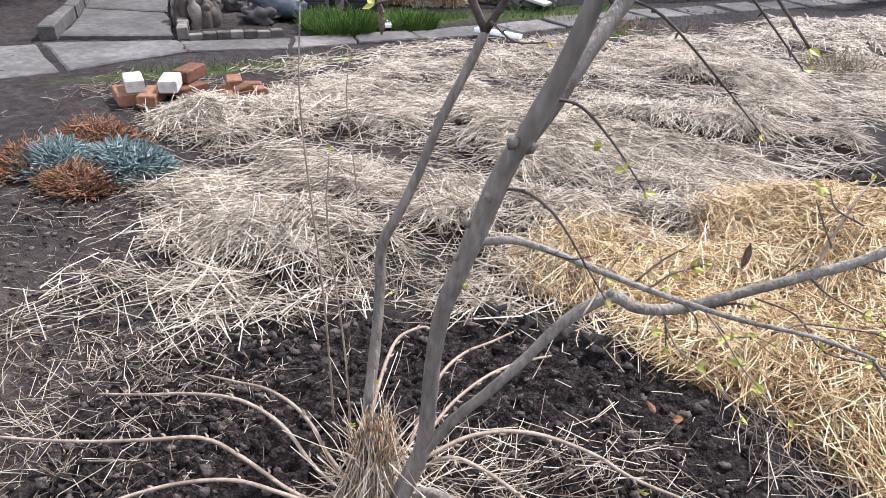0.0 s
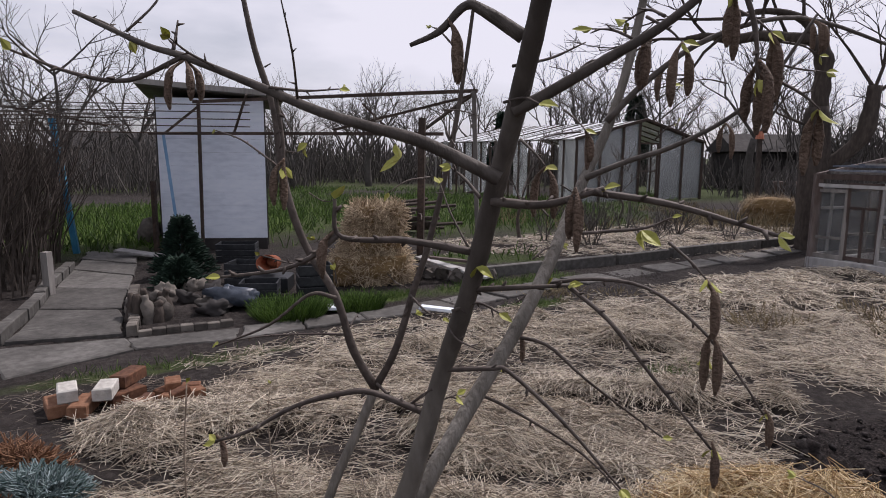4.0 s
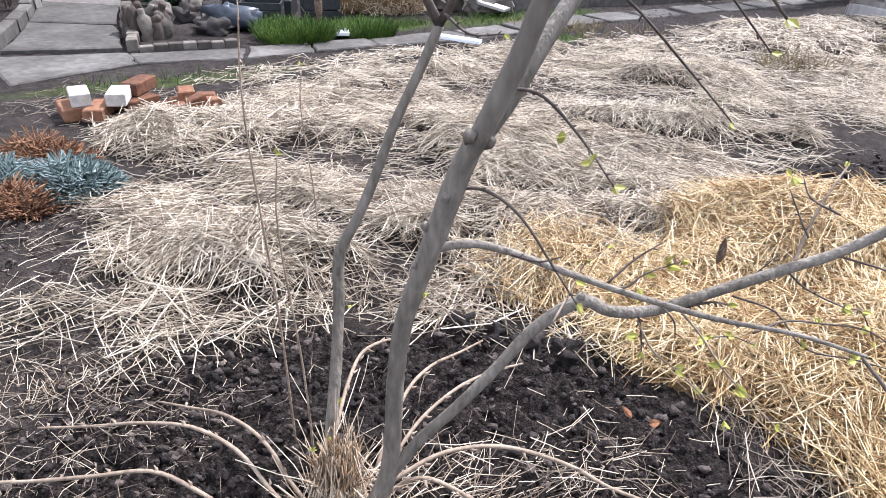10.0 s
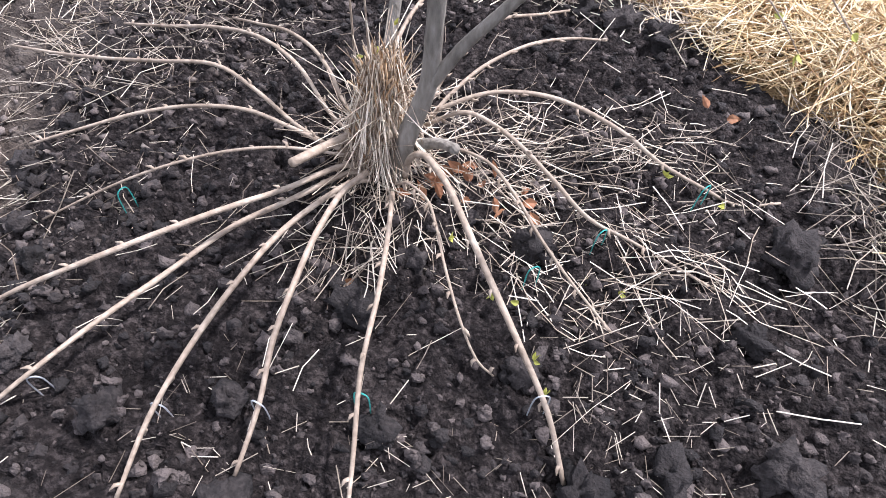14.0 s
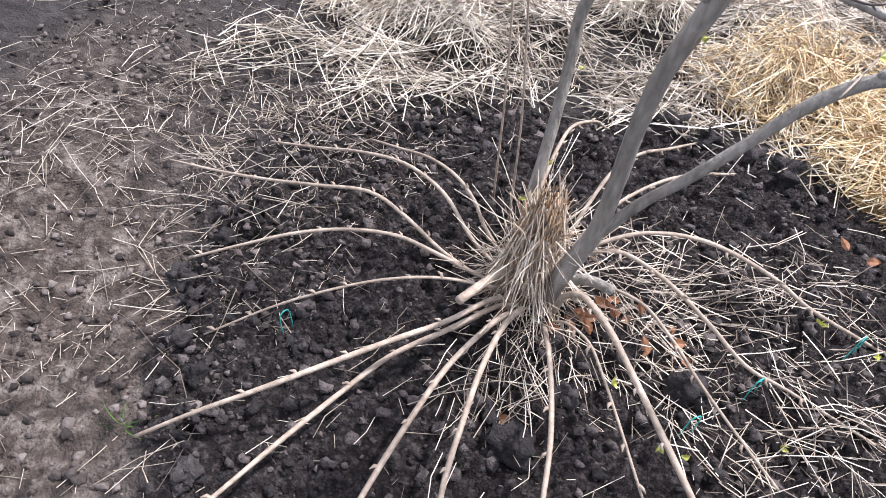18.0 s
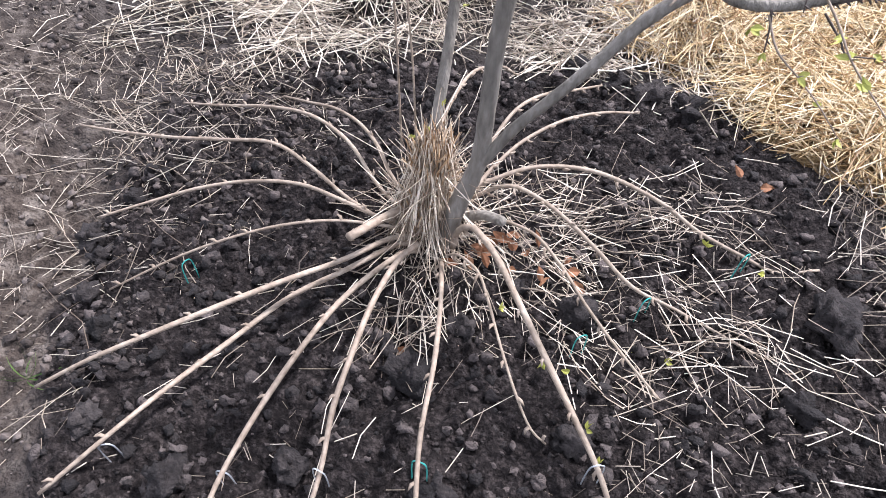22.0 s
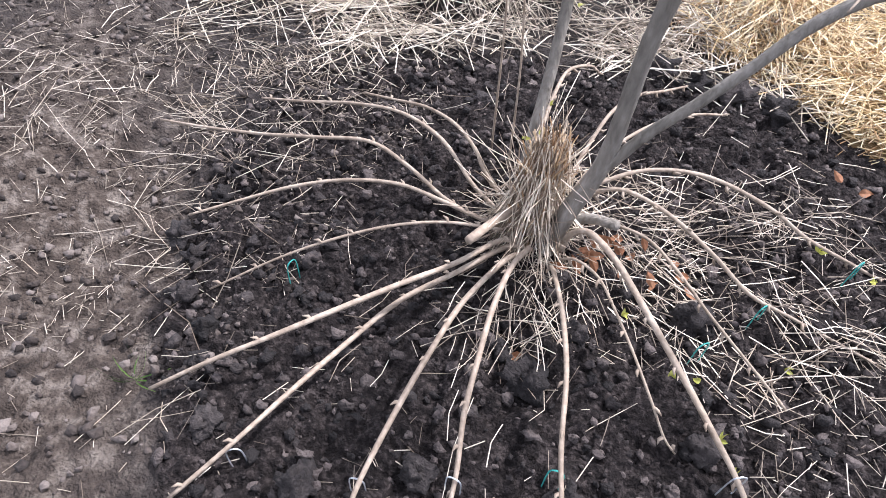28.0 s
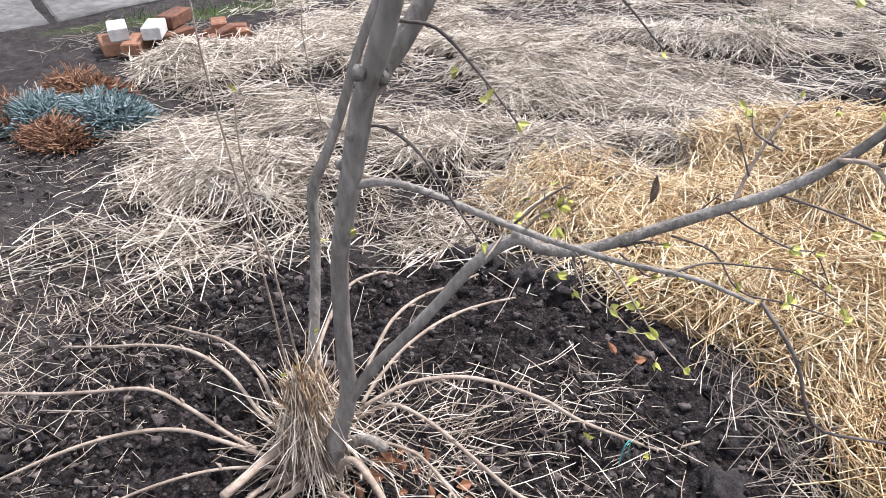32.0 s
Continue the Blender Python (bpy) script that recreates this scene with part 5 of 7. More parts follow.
# larger clods
rk = random.Random(31)
for x, y, r_ in ((0.03, -0.33, 0.05), (-0.05, -0.28, 0.028), (0.09, -0.17, 0.035), (-0.72, -0.52, 0.03), (-0.66, -0.6, 0.026), (-1.0, -0.28, 0.04), (-0.92, -0.33, 0.03), (-0.98, -0.12, 0.03), (0.33, -0.02, 0.045), (0.9, 0.2, 0.05), (0.42, -0.33, 0.035),
                (0.2, -0.55, 0.035), (-0.1, -0.62, 0.035), (0.6, -0.5, 0.045), (0.75, -0.4, 0.04), (-0.85, -0.45, 0.035), (-0.3, -0.75, 0.035), (0.05, 1.02, 0.05), (0.18, 1.0, 0.045), (0.30, 0.95, 0.05), (0.42, 0.9, 0.04), (-0.55, -0.72, 0.03),
                (0.85, -0.05, 0.04), (0.95, -0.3, 0.05), (0.68, -0.75, 0.05), (0.0, -0.8, 0.04), (-0.45, 0.6, 0.03), (-0.7, 0.55, 0.03), (5.1, 2.55, 0.14), (1.95, 3.0, 0.07)):
    solid("soil_clod", Shape().blob((x, y, gz(x, y) + r_ * 0.35), (r_, r_ * rk.uniform(0.8, 1.2), r_ * 0.8), rk.uniform(0, 90), 1.0, 12, 16), SOIL_LUMP, "lump of dark dug soil in the bed", "soil clod", "larger clods", smooth=True)


# ---- paths and kerbs ----
def slab_shape(corners, top, thick, seed):
    """An uneven paving slab between four corners, with slightly broken edges."""
    rnd = random.Random(seed)
    ring = []
    for i in range(4):
        a, b = Vector((*corners[i], 0)), Vector((*corners[(i + 1) % 4], 0))
        for k in range(4):
            p = a.lerp(b, k / 4)
            ring.append((p.x + rnd.uniform(-0.018, 0.018), p.y + rnd.uniform(-0.018, 0.018)))
    c = (sum(p[0] for p in ring) / 16, sum(p[1] for p in ring) / 16)
    tilt = (rnd.uniform(-0.012, 0.012), rnd.uniform(-0.012, 0.012))

    def z(p, d):
        return top + d + tilt[0] * (p[0] - c[0]) + tilt[1] * (p[1] - c[1])
    s = Shape()
    inner = [(c[0] + (p[0] - c[0]) * 0.965, c[1] + (p[1] - c[1]) * 0.965) for p in ring]
    vs = [(*p, z(p, -thick)) for p in ring] + [(*p, z(p, -0.012)) for p in ring] + [(*p, z(p, 0)) for p in inner]
    fs = [tuple(range(32, 48))]
    for r in (0, 16):
        for i in range(16):
            j = (i + 1) % 16
            fs.append((r + i, r + j, r + 16 + j, r + 16 + i))
    return s.add(vs, fs)


def lerp2(a, b, t):
    return (a[0] + (b[0] - a[0]) * t, a[1] + (b[1] - a[1]) * t)


def paved(name, left, right, counts, label, lift=0.035):
    """A path of cast slabs between two edge lines."""
    p = thing(name, (left[0][0], left[0][1], 0), label, "path", kind="structure")
    k = 0
    for i, c in enumerate(counts):
        for j in range(c):
            t0, t1 = j / c + 0.012, (j + 1) / c - 0.012
            q = [lerp2(left[i], left[i + 1], t0), lerp2(right[i], right[i + 1], t0), lerp2(right[i], right[i + 1], t1), lerp2(left[i], left[i + 1], t1)]
            part("slab", slab_shape(q, lift + random.uniform(-0.008, 0.012), 0.10, len(name) * 100 + k), CONCRETE, p)
            k += 1
    return p


paved("path", [(-6.6, 1.6), (-4.45, 3.72), (-3.46, 4.28), (-2.6, 4.85), (-1.65, 5.65), (-0.9, 6.45), (0.55, 8.1), (4.95, 12.2)],
      [(-5.6, 1.0), (-3.70, 3.12), (-3.20, 4.0), (-2.45, 4.48), (-1.45, 5.38), (-0.55, 6.18), (0.9, 7.75), (5.15, 11.75)], [3, 1, 1, 2, 1, 3, 7],
      "narrow worn concrete garden path beside the straw beds", 0.02)
paved("path", [(-4.42, 3.92), (-5.1, 5.05), (-5.76, 6.05), (-6.48, 7.2), (-7.55, 8.85)], [(-3.58, 4.36), (-4.25, 5.25), (-4.82, 6.15), (-5.33, 6.95), (-6.41, 8.6)],
      [1, 1, 1, 2], "concrete garden path leading back past the shed")


def kerb(name, pts, size, mat, label, count, group=""):
    """A row of kerb stones along a line."""
    k = thing(name, (*pts[0], 0), label, "kerb", kind="structure")
    for i in range(len(pts) - 1):
        a, b = Vector((*pts[i], 0)), Vector((*pts[i + 1], 0))
        n = count if isinstance(count, int) else count[i]
        for j in range(n):
            p, q = a.lerp(b, (j + 0.02) / n), a.lerp(b, (j + 0.98) / n)
            s = Shape()
            d = q - p
            mat4 = Matrix.Translation((p + q) / 2 + Vector((0, 0, size[1] / 2 - 0.03 + random.uniform(-0.012, 0.012)))) @ Matrix.Rotation(math.atan2(d.y, d.x) + random.uniform(-0.04, 0.04), 4, "Z")
            s.box((0, 0, 0), (d.length, size[0] * random.uniform(0.85, 1.1), size[1]), m=mat4)
            part("kerb_stone", s, mat, k)
    return k


kerb("kerb_back", [(-0.75, 7.75), (1.5, 9.55), (5.48, 12.93)], (0.12, 0.20), CONCRETE, "low grey concrete kerb behind the path", (2, 4))
kerb("kerb_left", [(-4.5, 3.85), (-5.2, 5.1), (-5.9, 6.1), (-6.6, 7.3)], (0.13, 0.16), CONCRETE, "mossy pale kerb along the path", 3)
kerb("kerb_right", [(-3.5, 4.40), (-3.72, 4.75), (-4.2, 5.35), (-4.75, 6.2)], (0.10, 0.13), STONE, "border of pale stones along the path", 5)
kerb("kerb_front", [(-3.45, 4.42), (-2.75, 4.95)], (0.08, 0.09), STONE, "border of pale stones along the path", 7)


# ---- white shed and the trellis ----
shed = thing("shed", (-5.7, 10.4, 0), "small white-painted garden shed with a lean-to roof", "shed")
S0, S1 = Vector((-6.52, 9.48, 0)), Vector((-4.74, 10.02, 0))
sw = (S1 - S0)
sdir, sback = sw.normalized(), Vector((-0.47, 0.88, 0)).normalized()
for i in range(12):
    z0 = 0.08 + i * 0.24
    ha, hb = min(z0 + 0.2385, 2.90), min(z0 + 0.2385, 2.73)
    if z0 < 2.7:
        s = Shape()
        vs = []
        for d in (0.0, 0.025):
            o = sback * d
            vs += [S0 + o + Vector((0, 0, z0)), S1 + o + Vector((0, 0, z0)), S1 + o + Vector((0, 0, hb)), S0 + o + Vector((0, 0, ha))]
        s.add(vs, [(0, 1, 2, 3), (7, 6, 5, 4), (0, 4, 5, 1), (1, 5, 6, 2), (2, 6, 7, 3), (3, 7, 4, 0)])
        part("board", s, WHITEWASH, shed)
s = Shape()
for a, b in ((S0, S0 + sback * 1.5), (S1, S1 + sback * 1.5), (S0 + sback * 1.5, S1 + sback * 1.5)):
    hz0, hz1 = (2.86 if (a - S0).length < 1.6 and (a - S1).length > 1.6 else 2.7), 2.72
    m_ = (a + b) / 2
    d = b - a
    s.box((0, 0, 0), (d.length, 0.05, 2.7), m=Matrix.Translation(m_ + Vector((0, 0, 1.40)) + sback * 0.03) @ Matrix.Rotation(math.atan2(d.y, d.x), 4, "Z"))
part("wall", s, DARK_WALL, shed, "dark side and back walls")
s = Shape()
r0, r1 = S0 - sdir * 0.32 - sback * 0.22 + Vector((0, 0, 2.93)), S1 + sdir * 0.38 - sback * 0.22 + Vector((0, 0, 2.74))
vs = []
for dz in (0.0, 0.09):
    vs += [r0 + Vector((0, 0, dz)), r1 + Vector((0, 0, dz)), r1 + sback * 2.0 + Vector((0, 0, dz - 0.1)), r0 + sback * 2.0 + Vector((0, 0, dz - 0.1))]
s.add(vs, [(3, 2, 1, 0), (4, 5, 6, 7), (0, 1, 5, 4), (1, 2, 6, 5), (2, 3, 7, 6), (3, 0, 4, 7)])
part("roof", s, OLD_WOOD, shed, "weathered board roof")
part("plinth", Shape().box((0, 0, 0), (sw.length, 0.06, 0.22), m=Matrix.Translation((S0 + S1) / 2 + Vector((0, 0, 0.09)) - sback * 0.012) @ Matrix.Rotation(math.atan2(sw.y, sw.x), 4, "Z")), DARK_WALL, shed)


def trellis_post(name, a, b, w, mat, label):
    return solid(name, Shape().bar(a, b, w), mat, label, "post", "trellis posts")


trellis_post("post", (-7.64, 8.69, -0.1), (-7.85, 8.60, 2.3), 0.09, BLUE_PAINT, "leaning blue-painted post by the path")
trellis_post("post", (-6.05, 9.30, -0.1), (-6.22, 9.20, 2.1), 0.05, BLUE_PALE, "pale blue pipe leaning on the shed")
trellis_post("post", (-5.66, 9.35, -0.1), (-5.63, 9.37, 2.62), 0.045, DARK_METAL, "dark iron pipe post of the vine trellis")
trellis_post("post", (-6.50, 9.25, -0.1), (-6.50, 9.25, 1.25), 0.07, DARK_METAL, "short dark post at the shed's corner")
trellis_post("post", (-1.55, 8.6, -0.1), (-1.52, 8.6, 2.3), 0.10, DARK_METAL, "dark square post of the vine trellis")
trellis_post("post", (-0.60, 8.31, -0.1), (-0.71, 8.30, 2.66), 0.06, OLD_WOOD, "thin grey wooden post of the vine trellis")
trellis_post("post", (-5.55, 5.72, -0.1), (-5.56, 5.72, 0.55), 0.09, OLD_WOOD, "short weathered stake beside the path")
trellis = thing("trellis", (-4, 8, 0), "frame of iron pipes and stretched wires for vines", "trellis")
for a, b, w in (((-5.7, 9.33, 2.62), (-0.66, 8.30, 2.66), 0.05), ((-6.5, 9.22, 2.08), (-1.2, 8.6, 2.06), 0.05), ((-5.63, 9.37, 2.55), (-6.2, 9.22, 2.08), 0.035), ((-4.9, 9.2, 2.08), (-4.55, 9.0, 2.7), 0.03),
                ((-0.71, 8.30, 2.62), (-1.9, 10.6, 2.2), 0.04), ((-0.71, 8.3, 2.6), (-3.2, 9.4, 2.15), 0.035), ((-2.4, 8.4, 2.5), (-2.0, 8.5, 2.1), 0.03), ((-8.9, 7.6, 2.62), (-7.2, 9.1, 2.2), 0.03)):
    part("rail", Shape().bar(a, b, w), DARK_METAL, trellis)
for i in range(5):
    z = 2.12 + 0.12 * i
    part("wire", Shape().tube([(-11.5, 7.2 + 0.1 * i, z + 0.12), (-8.2, 8.3 + 0.06 * i, z - 0.02), (-4.6, 9.2, z - 0.05)], [0.009, 0.009], 4, 3), DARK_METAL, trellis)
for i in range(7):
    y0 = 8.0 + 0.25 * i
    pts = [(-11.0 + random.uniform(-1, 1), y0 - 0.8, 2.3), (-8.6, y0 + random.uniform(-0.2, 0.2), 2.2 + random.uniform(0, 0.4)), (-6.4, y0 + 0.9, 2.25 + random.uniform(-0.1, 0.3))]
    part("vine", Shape().tube(pts, [0.018, 0.012, 0.006], 5, 4, 0.2), FAR_BARK, trellis, "bare brown vine cane")


# ---- bricks, juniper, planting by the path ----
def brick(x, y, z, turn, mat, label, tilt=0.0, ln=0.25):
    s = Shape().box((0, 0, 0), (ln, 0.12, 0.088))
    ob = tagged(new("brick", mesh_of("brick", s, mat)), label, "brick", "loose bricks by the path")
    ob.matrix_world = Matrix.Translation((x, y, z)) @ Matrix.Rotation(turn, 4, "Z") @ Matrix.Rotation(tilt, 4, "X")
    return ob


for x, y, z, t, w in ((-2.80, 2.66, 0.044, 2.4, 0), (-2.62, 2.70, 0.044, 1.9, 0), (-2.50, 2.95, 0.044, 1.2, 0), (-2.66, 2.98, 0.044, 1.7, 0), (-2.74, 2.70, 0.134, 2.3, 1), (-2.53, 2.80, 0.134, 2.0, 1),
                      (-2.55, 3.06, 0.134, 1.6, 0)):
    brick(x, y, z + gz(x, y), t, BRICK_W if w else BRICK, "whitish chipped brick on a small stack" if w else "orange-brown worn brick in a small stack", 0.0, 0.21 if w else 0.25)
for i in range(9):
    x, y = -2.13 + random.uniform(-0.17, 0.2), 2.86 + random.uniform(-0.13, 0.16)
    brick(x, y, gz(x, y) + 0.05 + 0.06 * (i > 4), random.uniform(0, 3), BRICK, "crumbling orange brick in a low pile", random.uniform(-0.4, 0.4), random.uniform(0.07, 0.14))


def needle_mat(name, x, y, rx, ry, h, n, mat, label, cat, seed):
    """A low spreading cushion of needled sprays."""
    r = np.random.default_rng(seed)
    a, q = r.uniform(0, 2 * math.pi, n), np.sqrt(r.uniform(0, 1, n))
    px_, py_ = x + rx * q * np.cos(a), y + ry * q * np.sin(a)
    z = ground_height(px_, py_) + h * (1 - q ** 2) * r.uniform(0.25, 1.0, n)
    d = np.stack([np.cos(a) * q + r.normal(0, 0.6, n), np.sin(a) * q + r.normal(0, 0.6, n), r.uniform(0.0, 1.0, n)], 1)
    d /= np.linalg.norm(d, axis=1)[:, None]
    v, f = rods(np.stack([px_, py_, z], 1), d, r.uniform(0.03, 0.09, n), r.uniform(0.002, 0.005, n), 0.05, 1)
    return v, f


jun = thing("juniper", (-2.3, 1.75, 0), "low creeping juniper, blue-green with rusty dead sprays", "shrub")
for nm, mat, spots in (("spray", NEEDLE_BLUE, ((-2.08, 1.72, 0.24, 0.17, 0.16, 2200), (-2.45, 1.66, 0.2, 0.2, 0.12, 1500))), ("dead_spray", NEEDLE_RUST, ((-2.42, 1.95, 0.3, 0.12, 0.16, 1100), (-2.2, 1.48, 0.18, 0.12, 0.11, 800), (-2.62, 1.6, 0.18, 0.2, 0.12, 700)))):
    for i, (x, y, rx, ry, h, n) in enumerate(spots):
        v, f = needle_mat(nm, x, y, rx, ry, h, n, mat, "", "", i + 5)
        ob = new(nm, raw_mesh(nm, v, f, mat))
        ob.parent, ob.matrix_parent_inverse = jun, Matrix.Translation(jun.location).inverted()
        ob["label"] = "blue-green needles" if mat is NEEDLE_BLUE else "rusty dead needles"


def conifer(x, y, h, r, label, big=0.0):
    c = thing("conifer", (x, y, 0), label, "conifer")
    part("trunk", Shape().tube([(x, y, -0.05), (x, y, h * 0.9)], [0.03, 0.006], 6, 1), OLD_BARK, c)
    rg = np.random.default_rng(int(abs(x) * 100))
    n = 2600
    t = rg.uniform(0.05, 1, n) ** 0.9
    a = rg.uniform(0, 2 * math.pi, n)
    q = r * (1.05 - t) * np.sqrt(rg.uniform(0.1, 1, n)) * (0.75 + 0.5 * fbm(np.cos(a) * 2 + 9, t * 6, 3))
    p = np.stack([x + q * np.cos(a), y + q * np.sin(a), h * t], 1)
    d = np.stack([np.cos(a), np.sin(a), rg.uniform(-0.2, 0.9, n)], 1)
    d /= np.linalg.norm(d, axis=1)[:, None]
    v, f = rods(p, d, rg.uniform(0.05, 0.13, n) + big * 1.2 * rg.uniform(0.5, 1, n), rg.uniform(0.006, 0.011, n) + big * 0.07, 0.05, 1)
    ob = new("crown", raw_mesh("crown", v, f, NEEDLE_DARK))
    ob.parent, ob.matrix_parent_inverse = c, Matrix.Translation(c.location).inverted()
    return c


conifer(-4.70, 7.2, 0.82, 0.42, "small dark green conifer beside the shed")
conifer(-4.35, 6.55, 0.36, 0.3, "low dark conifer cushion by the path")

st = thing("stump", (-3.72, 5.0, 0), "gnarled hollow grey log standing inside the stone border", "stump")
rq = random.Random(41)
for i in range(11):
    a = i * 2 * math.pi / 11
    x, y = -3.72 + 0.17 * math.cos(a), 5.0 + 0.14 * math.sin(a)
    top = 0.20 + 0.12 * rq.random()
    part("root_piece", Shape().tube([(x, y, -0.02), (x + 0.03 * math.cos(a), y, 0.10), (x - 0.02, y + 0.01, top * 0.7), (x + rq.uniform(-0.05, 0.05), y + rq.uniform(-0.04, 0.04), top)], [0.075, 0.062, 0.055, 0.03], 8, 3, 0.25), OLD_BARK if i % 3 else STONE, st, "", True)
for i, (x, y, sx, sz) in enumerate(((-3.15, 5.35, 0.17, 0.10), (-4.0, 5.5, 0.14, 0.11), (-3.05, 5.9, 0.15, 0.10), (-4.2, 6.0, 0.12, 0.11), (-3.5, 5.95, 0.16, 0.13), (-3.35, 5.55, 0.13, 0.10), (-3.75, 5.75, 0.12, 0.09), (-4.05, 6.4, 0.13, 0.10))):
    solid("boulder", Shape().blob((x, y, sz * 0.55), (sx, sx * 0.8, sz), i * 7.7, 0.9, 9, 14), DARK_WALL if i % 2 == 0 else STONE, "dark rough stone in the planting bed" if i % 2 == 0 else "grey rough stone in the planting bed",
          "boulder", "bed stones", smooth=True)
# a dark plastic sack lying behind the log
part("body", Shape().blob((-3.15, 5.62, 0.13), (0.30, 0.17, 0.13), 5.1, 0.6, 10, 16), SACK, thing("sack", (-3.15, 5.62, 0), "crumpled dark blue plastic sack beside the log", "sack"), "", True)


def crate(x, y, w, d, h, turn, mat, label):
    c = thing("crate", (x, y, 0), label, "crate", "crates by the shed")
    m_ = Matrix.Translation((x, y, 0)) @ Matrix.Rotation(turn, 4, "Z")
    part("base", Shape().box((0, 0, 0), (w, d, 0.02), m=m_ @ Matrix.Translation((0, 0, 0.012 + gz(x, y)))), mat, c)
    for sx, sy, ww, dd in ((0, -d / 2, w, 0.015), (0, d / 2, w, 0.015), (-w / 2, 0, 0.015, d), (w / 2, 0, 0.015, d)):
        for k in range(3):
            part("slat", Shape().box((0, 0, 0), (ww, dd, h / 3.6), m=m_ @ Matrix.Translation((sx, sy, gz(x, y) + h * (k + 0.55) / 3))), mat, c)
    return c


crate(-2.93, 5.95, 0.42, 0.34, 0.26, 0.3, BLACK_PLASTIC, "black plastic crate on the grass verge")
crate(-2.45, 6.45, 0.40, 0.32, 0.40, 0.5, BLACK_PLASTIC, "tall black plastic crate with rubbish")
crate(-3.5, 6.9, 0.6, 0.4, 0.3, 0.1, BLACK_PLASTIC, "black plastic crate under the shed wall")
crate(-4.6, 8.6, 0.6, 0.4, 0.3, 0.3, BLACK_PLASTIC, "dark crate against the shed")
tub = thing("tub", (-3.05, 6.6, 0), "orange plastic tub tipped on its side", "tub")
s = Shape()
vs, fs = [], []
for k in range(14):
    a = 2 * math.pi * k / 14
    for r_, yy in ((0.11, 0.0), (0.15, -0.2), (0.14, -0.195), (0.09, -0.02)):
        vs.append((-3.1 + r_ * math.cos(a), 6.7 + yy, 0.36 + r_ * 0.8 * math.sin(a)))
for k in range(14):
    j = (k + 1) % 14
    for r_ in range(3):
        fs.append((k * 4 + r_, j * 4 + r_, j * 4 + r_ + 1, k * 4 + r_ + 1))
fs.append(tuple(k * 4 for k in range(14)))
fs.append(tuple(k * 4 + 3 for k in range(13, -1, -1)))
part("body", s.add(vs, fs), ORANGE_PLASTIC, tub, "", True)
part("stand", Shape().box((-3.1, 6.62, 0.10), (0.5, 0.4, 0.2), 0.2), BLACK_PLASTIC, tub, "black box under it")
for i, (x, y, w, d, t, z, mat) in enumerate(((-0.72, 5.75, 0.50, 0.10, -0.18, 0.075, WHITE_CLOTH), (-1.95, 5.72, 0.14, 0.22, 0.4, 0.05, WHITE_CLOTH), (-1.15, 7.85, 0.7, 0.16, -0.5, 0.22, PALE_WOOD), (-0.7, 7.72, 0.7, 0.2, -0.35, 0.14, PALE_WOOD),
                                             (-1.55, 7.75, 0.5, 0.3, 0.3, 0.16, DARK_WALL), (-6.2, 8.4, 0.8, 0.25, 0.2, 0.1, PALE_WOOD), (-0.95, 7.6, 0.55, 0.12, 0.5, 0.32, RED_WOOD))):
    m_ = Matrix.Translation((x, y, z)) @ Matrix.Rotation(t, 4, "Z") @ Matrix.Rotation(0.14 if i > 1 else 0.02, 4, "Y")
    solid("plank", Shape().box((0, 0, 0), (w, d, 0.035 + (0.10 if mat is DARK_WALL else 0)), m=m_), mat,
          {WHITE_CLOTH: "white-painted board lying by the path", PALE_WOOD: "pale old plank in a heap by the kerb", DARK_WALL: "dark chunk of timber in a heap by the kerb", RED_WOOD: "brown board leaning on the plank heap"}[mat], "plank", "boards by the path")
for i in range(6):
    x, y = -1.5 + 0.22 * i, 7.65 + 0.08 * (i % 3)
    solid("rubble", Shape().blob((x, y, 0.07), (0.12, 0.09, 0.09), i * 5.3, 0.7, 5, 8), STONE, "grey lump of rubble under the planks", "rubble", "rubble by the kerb")


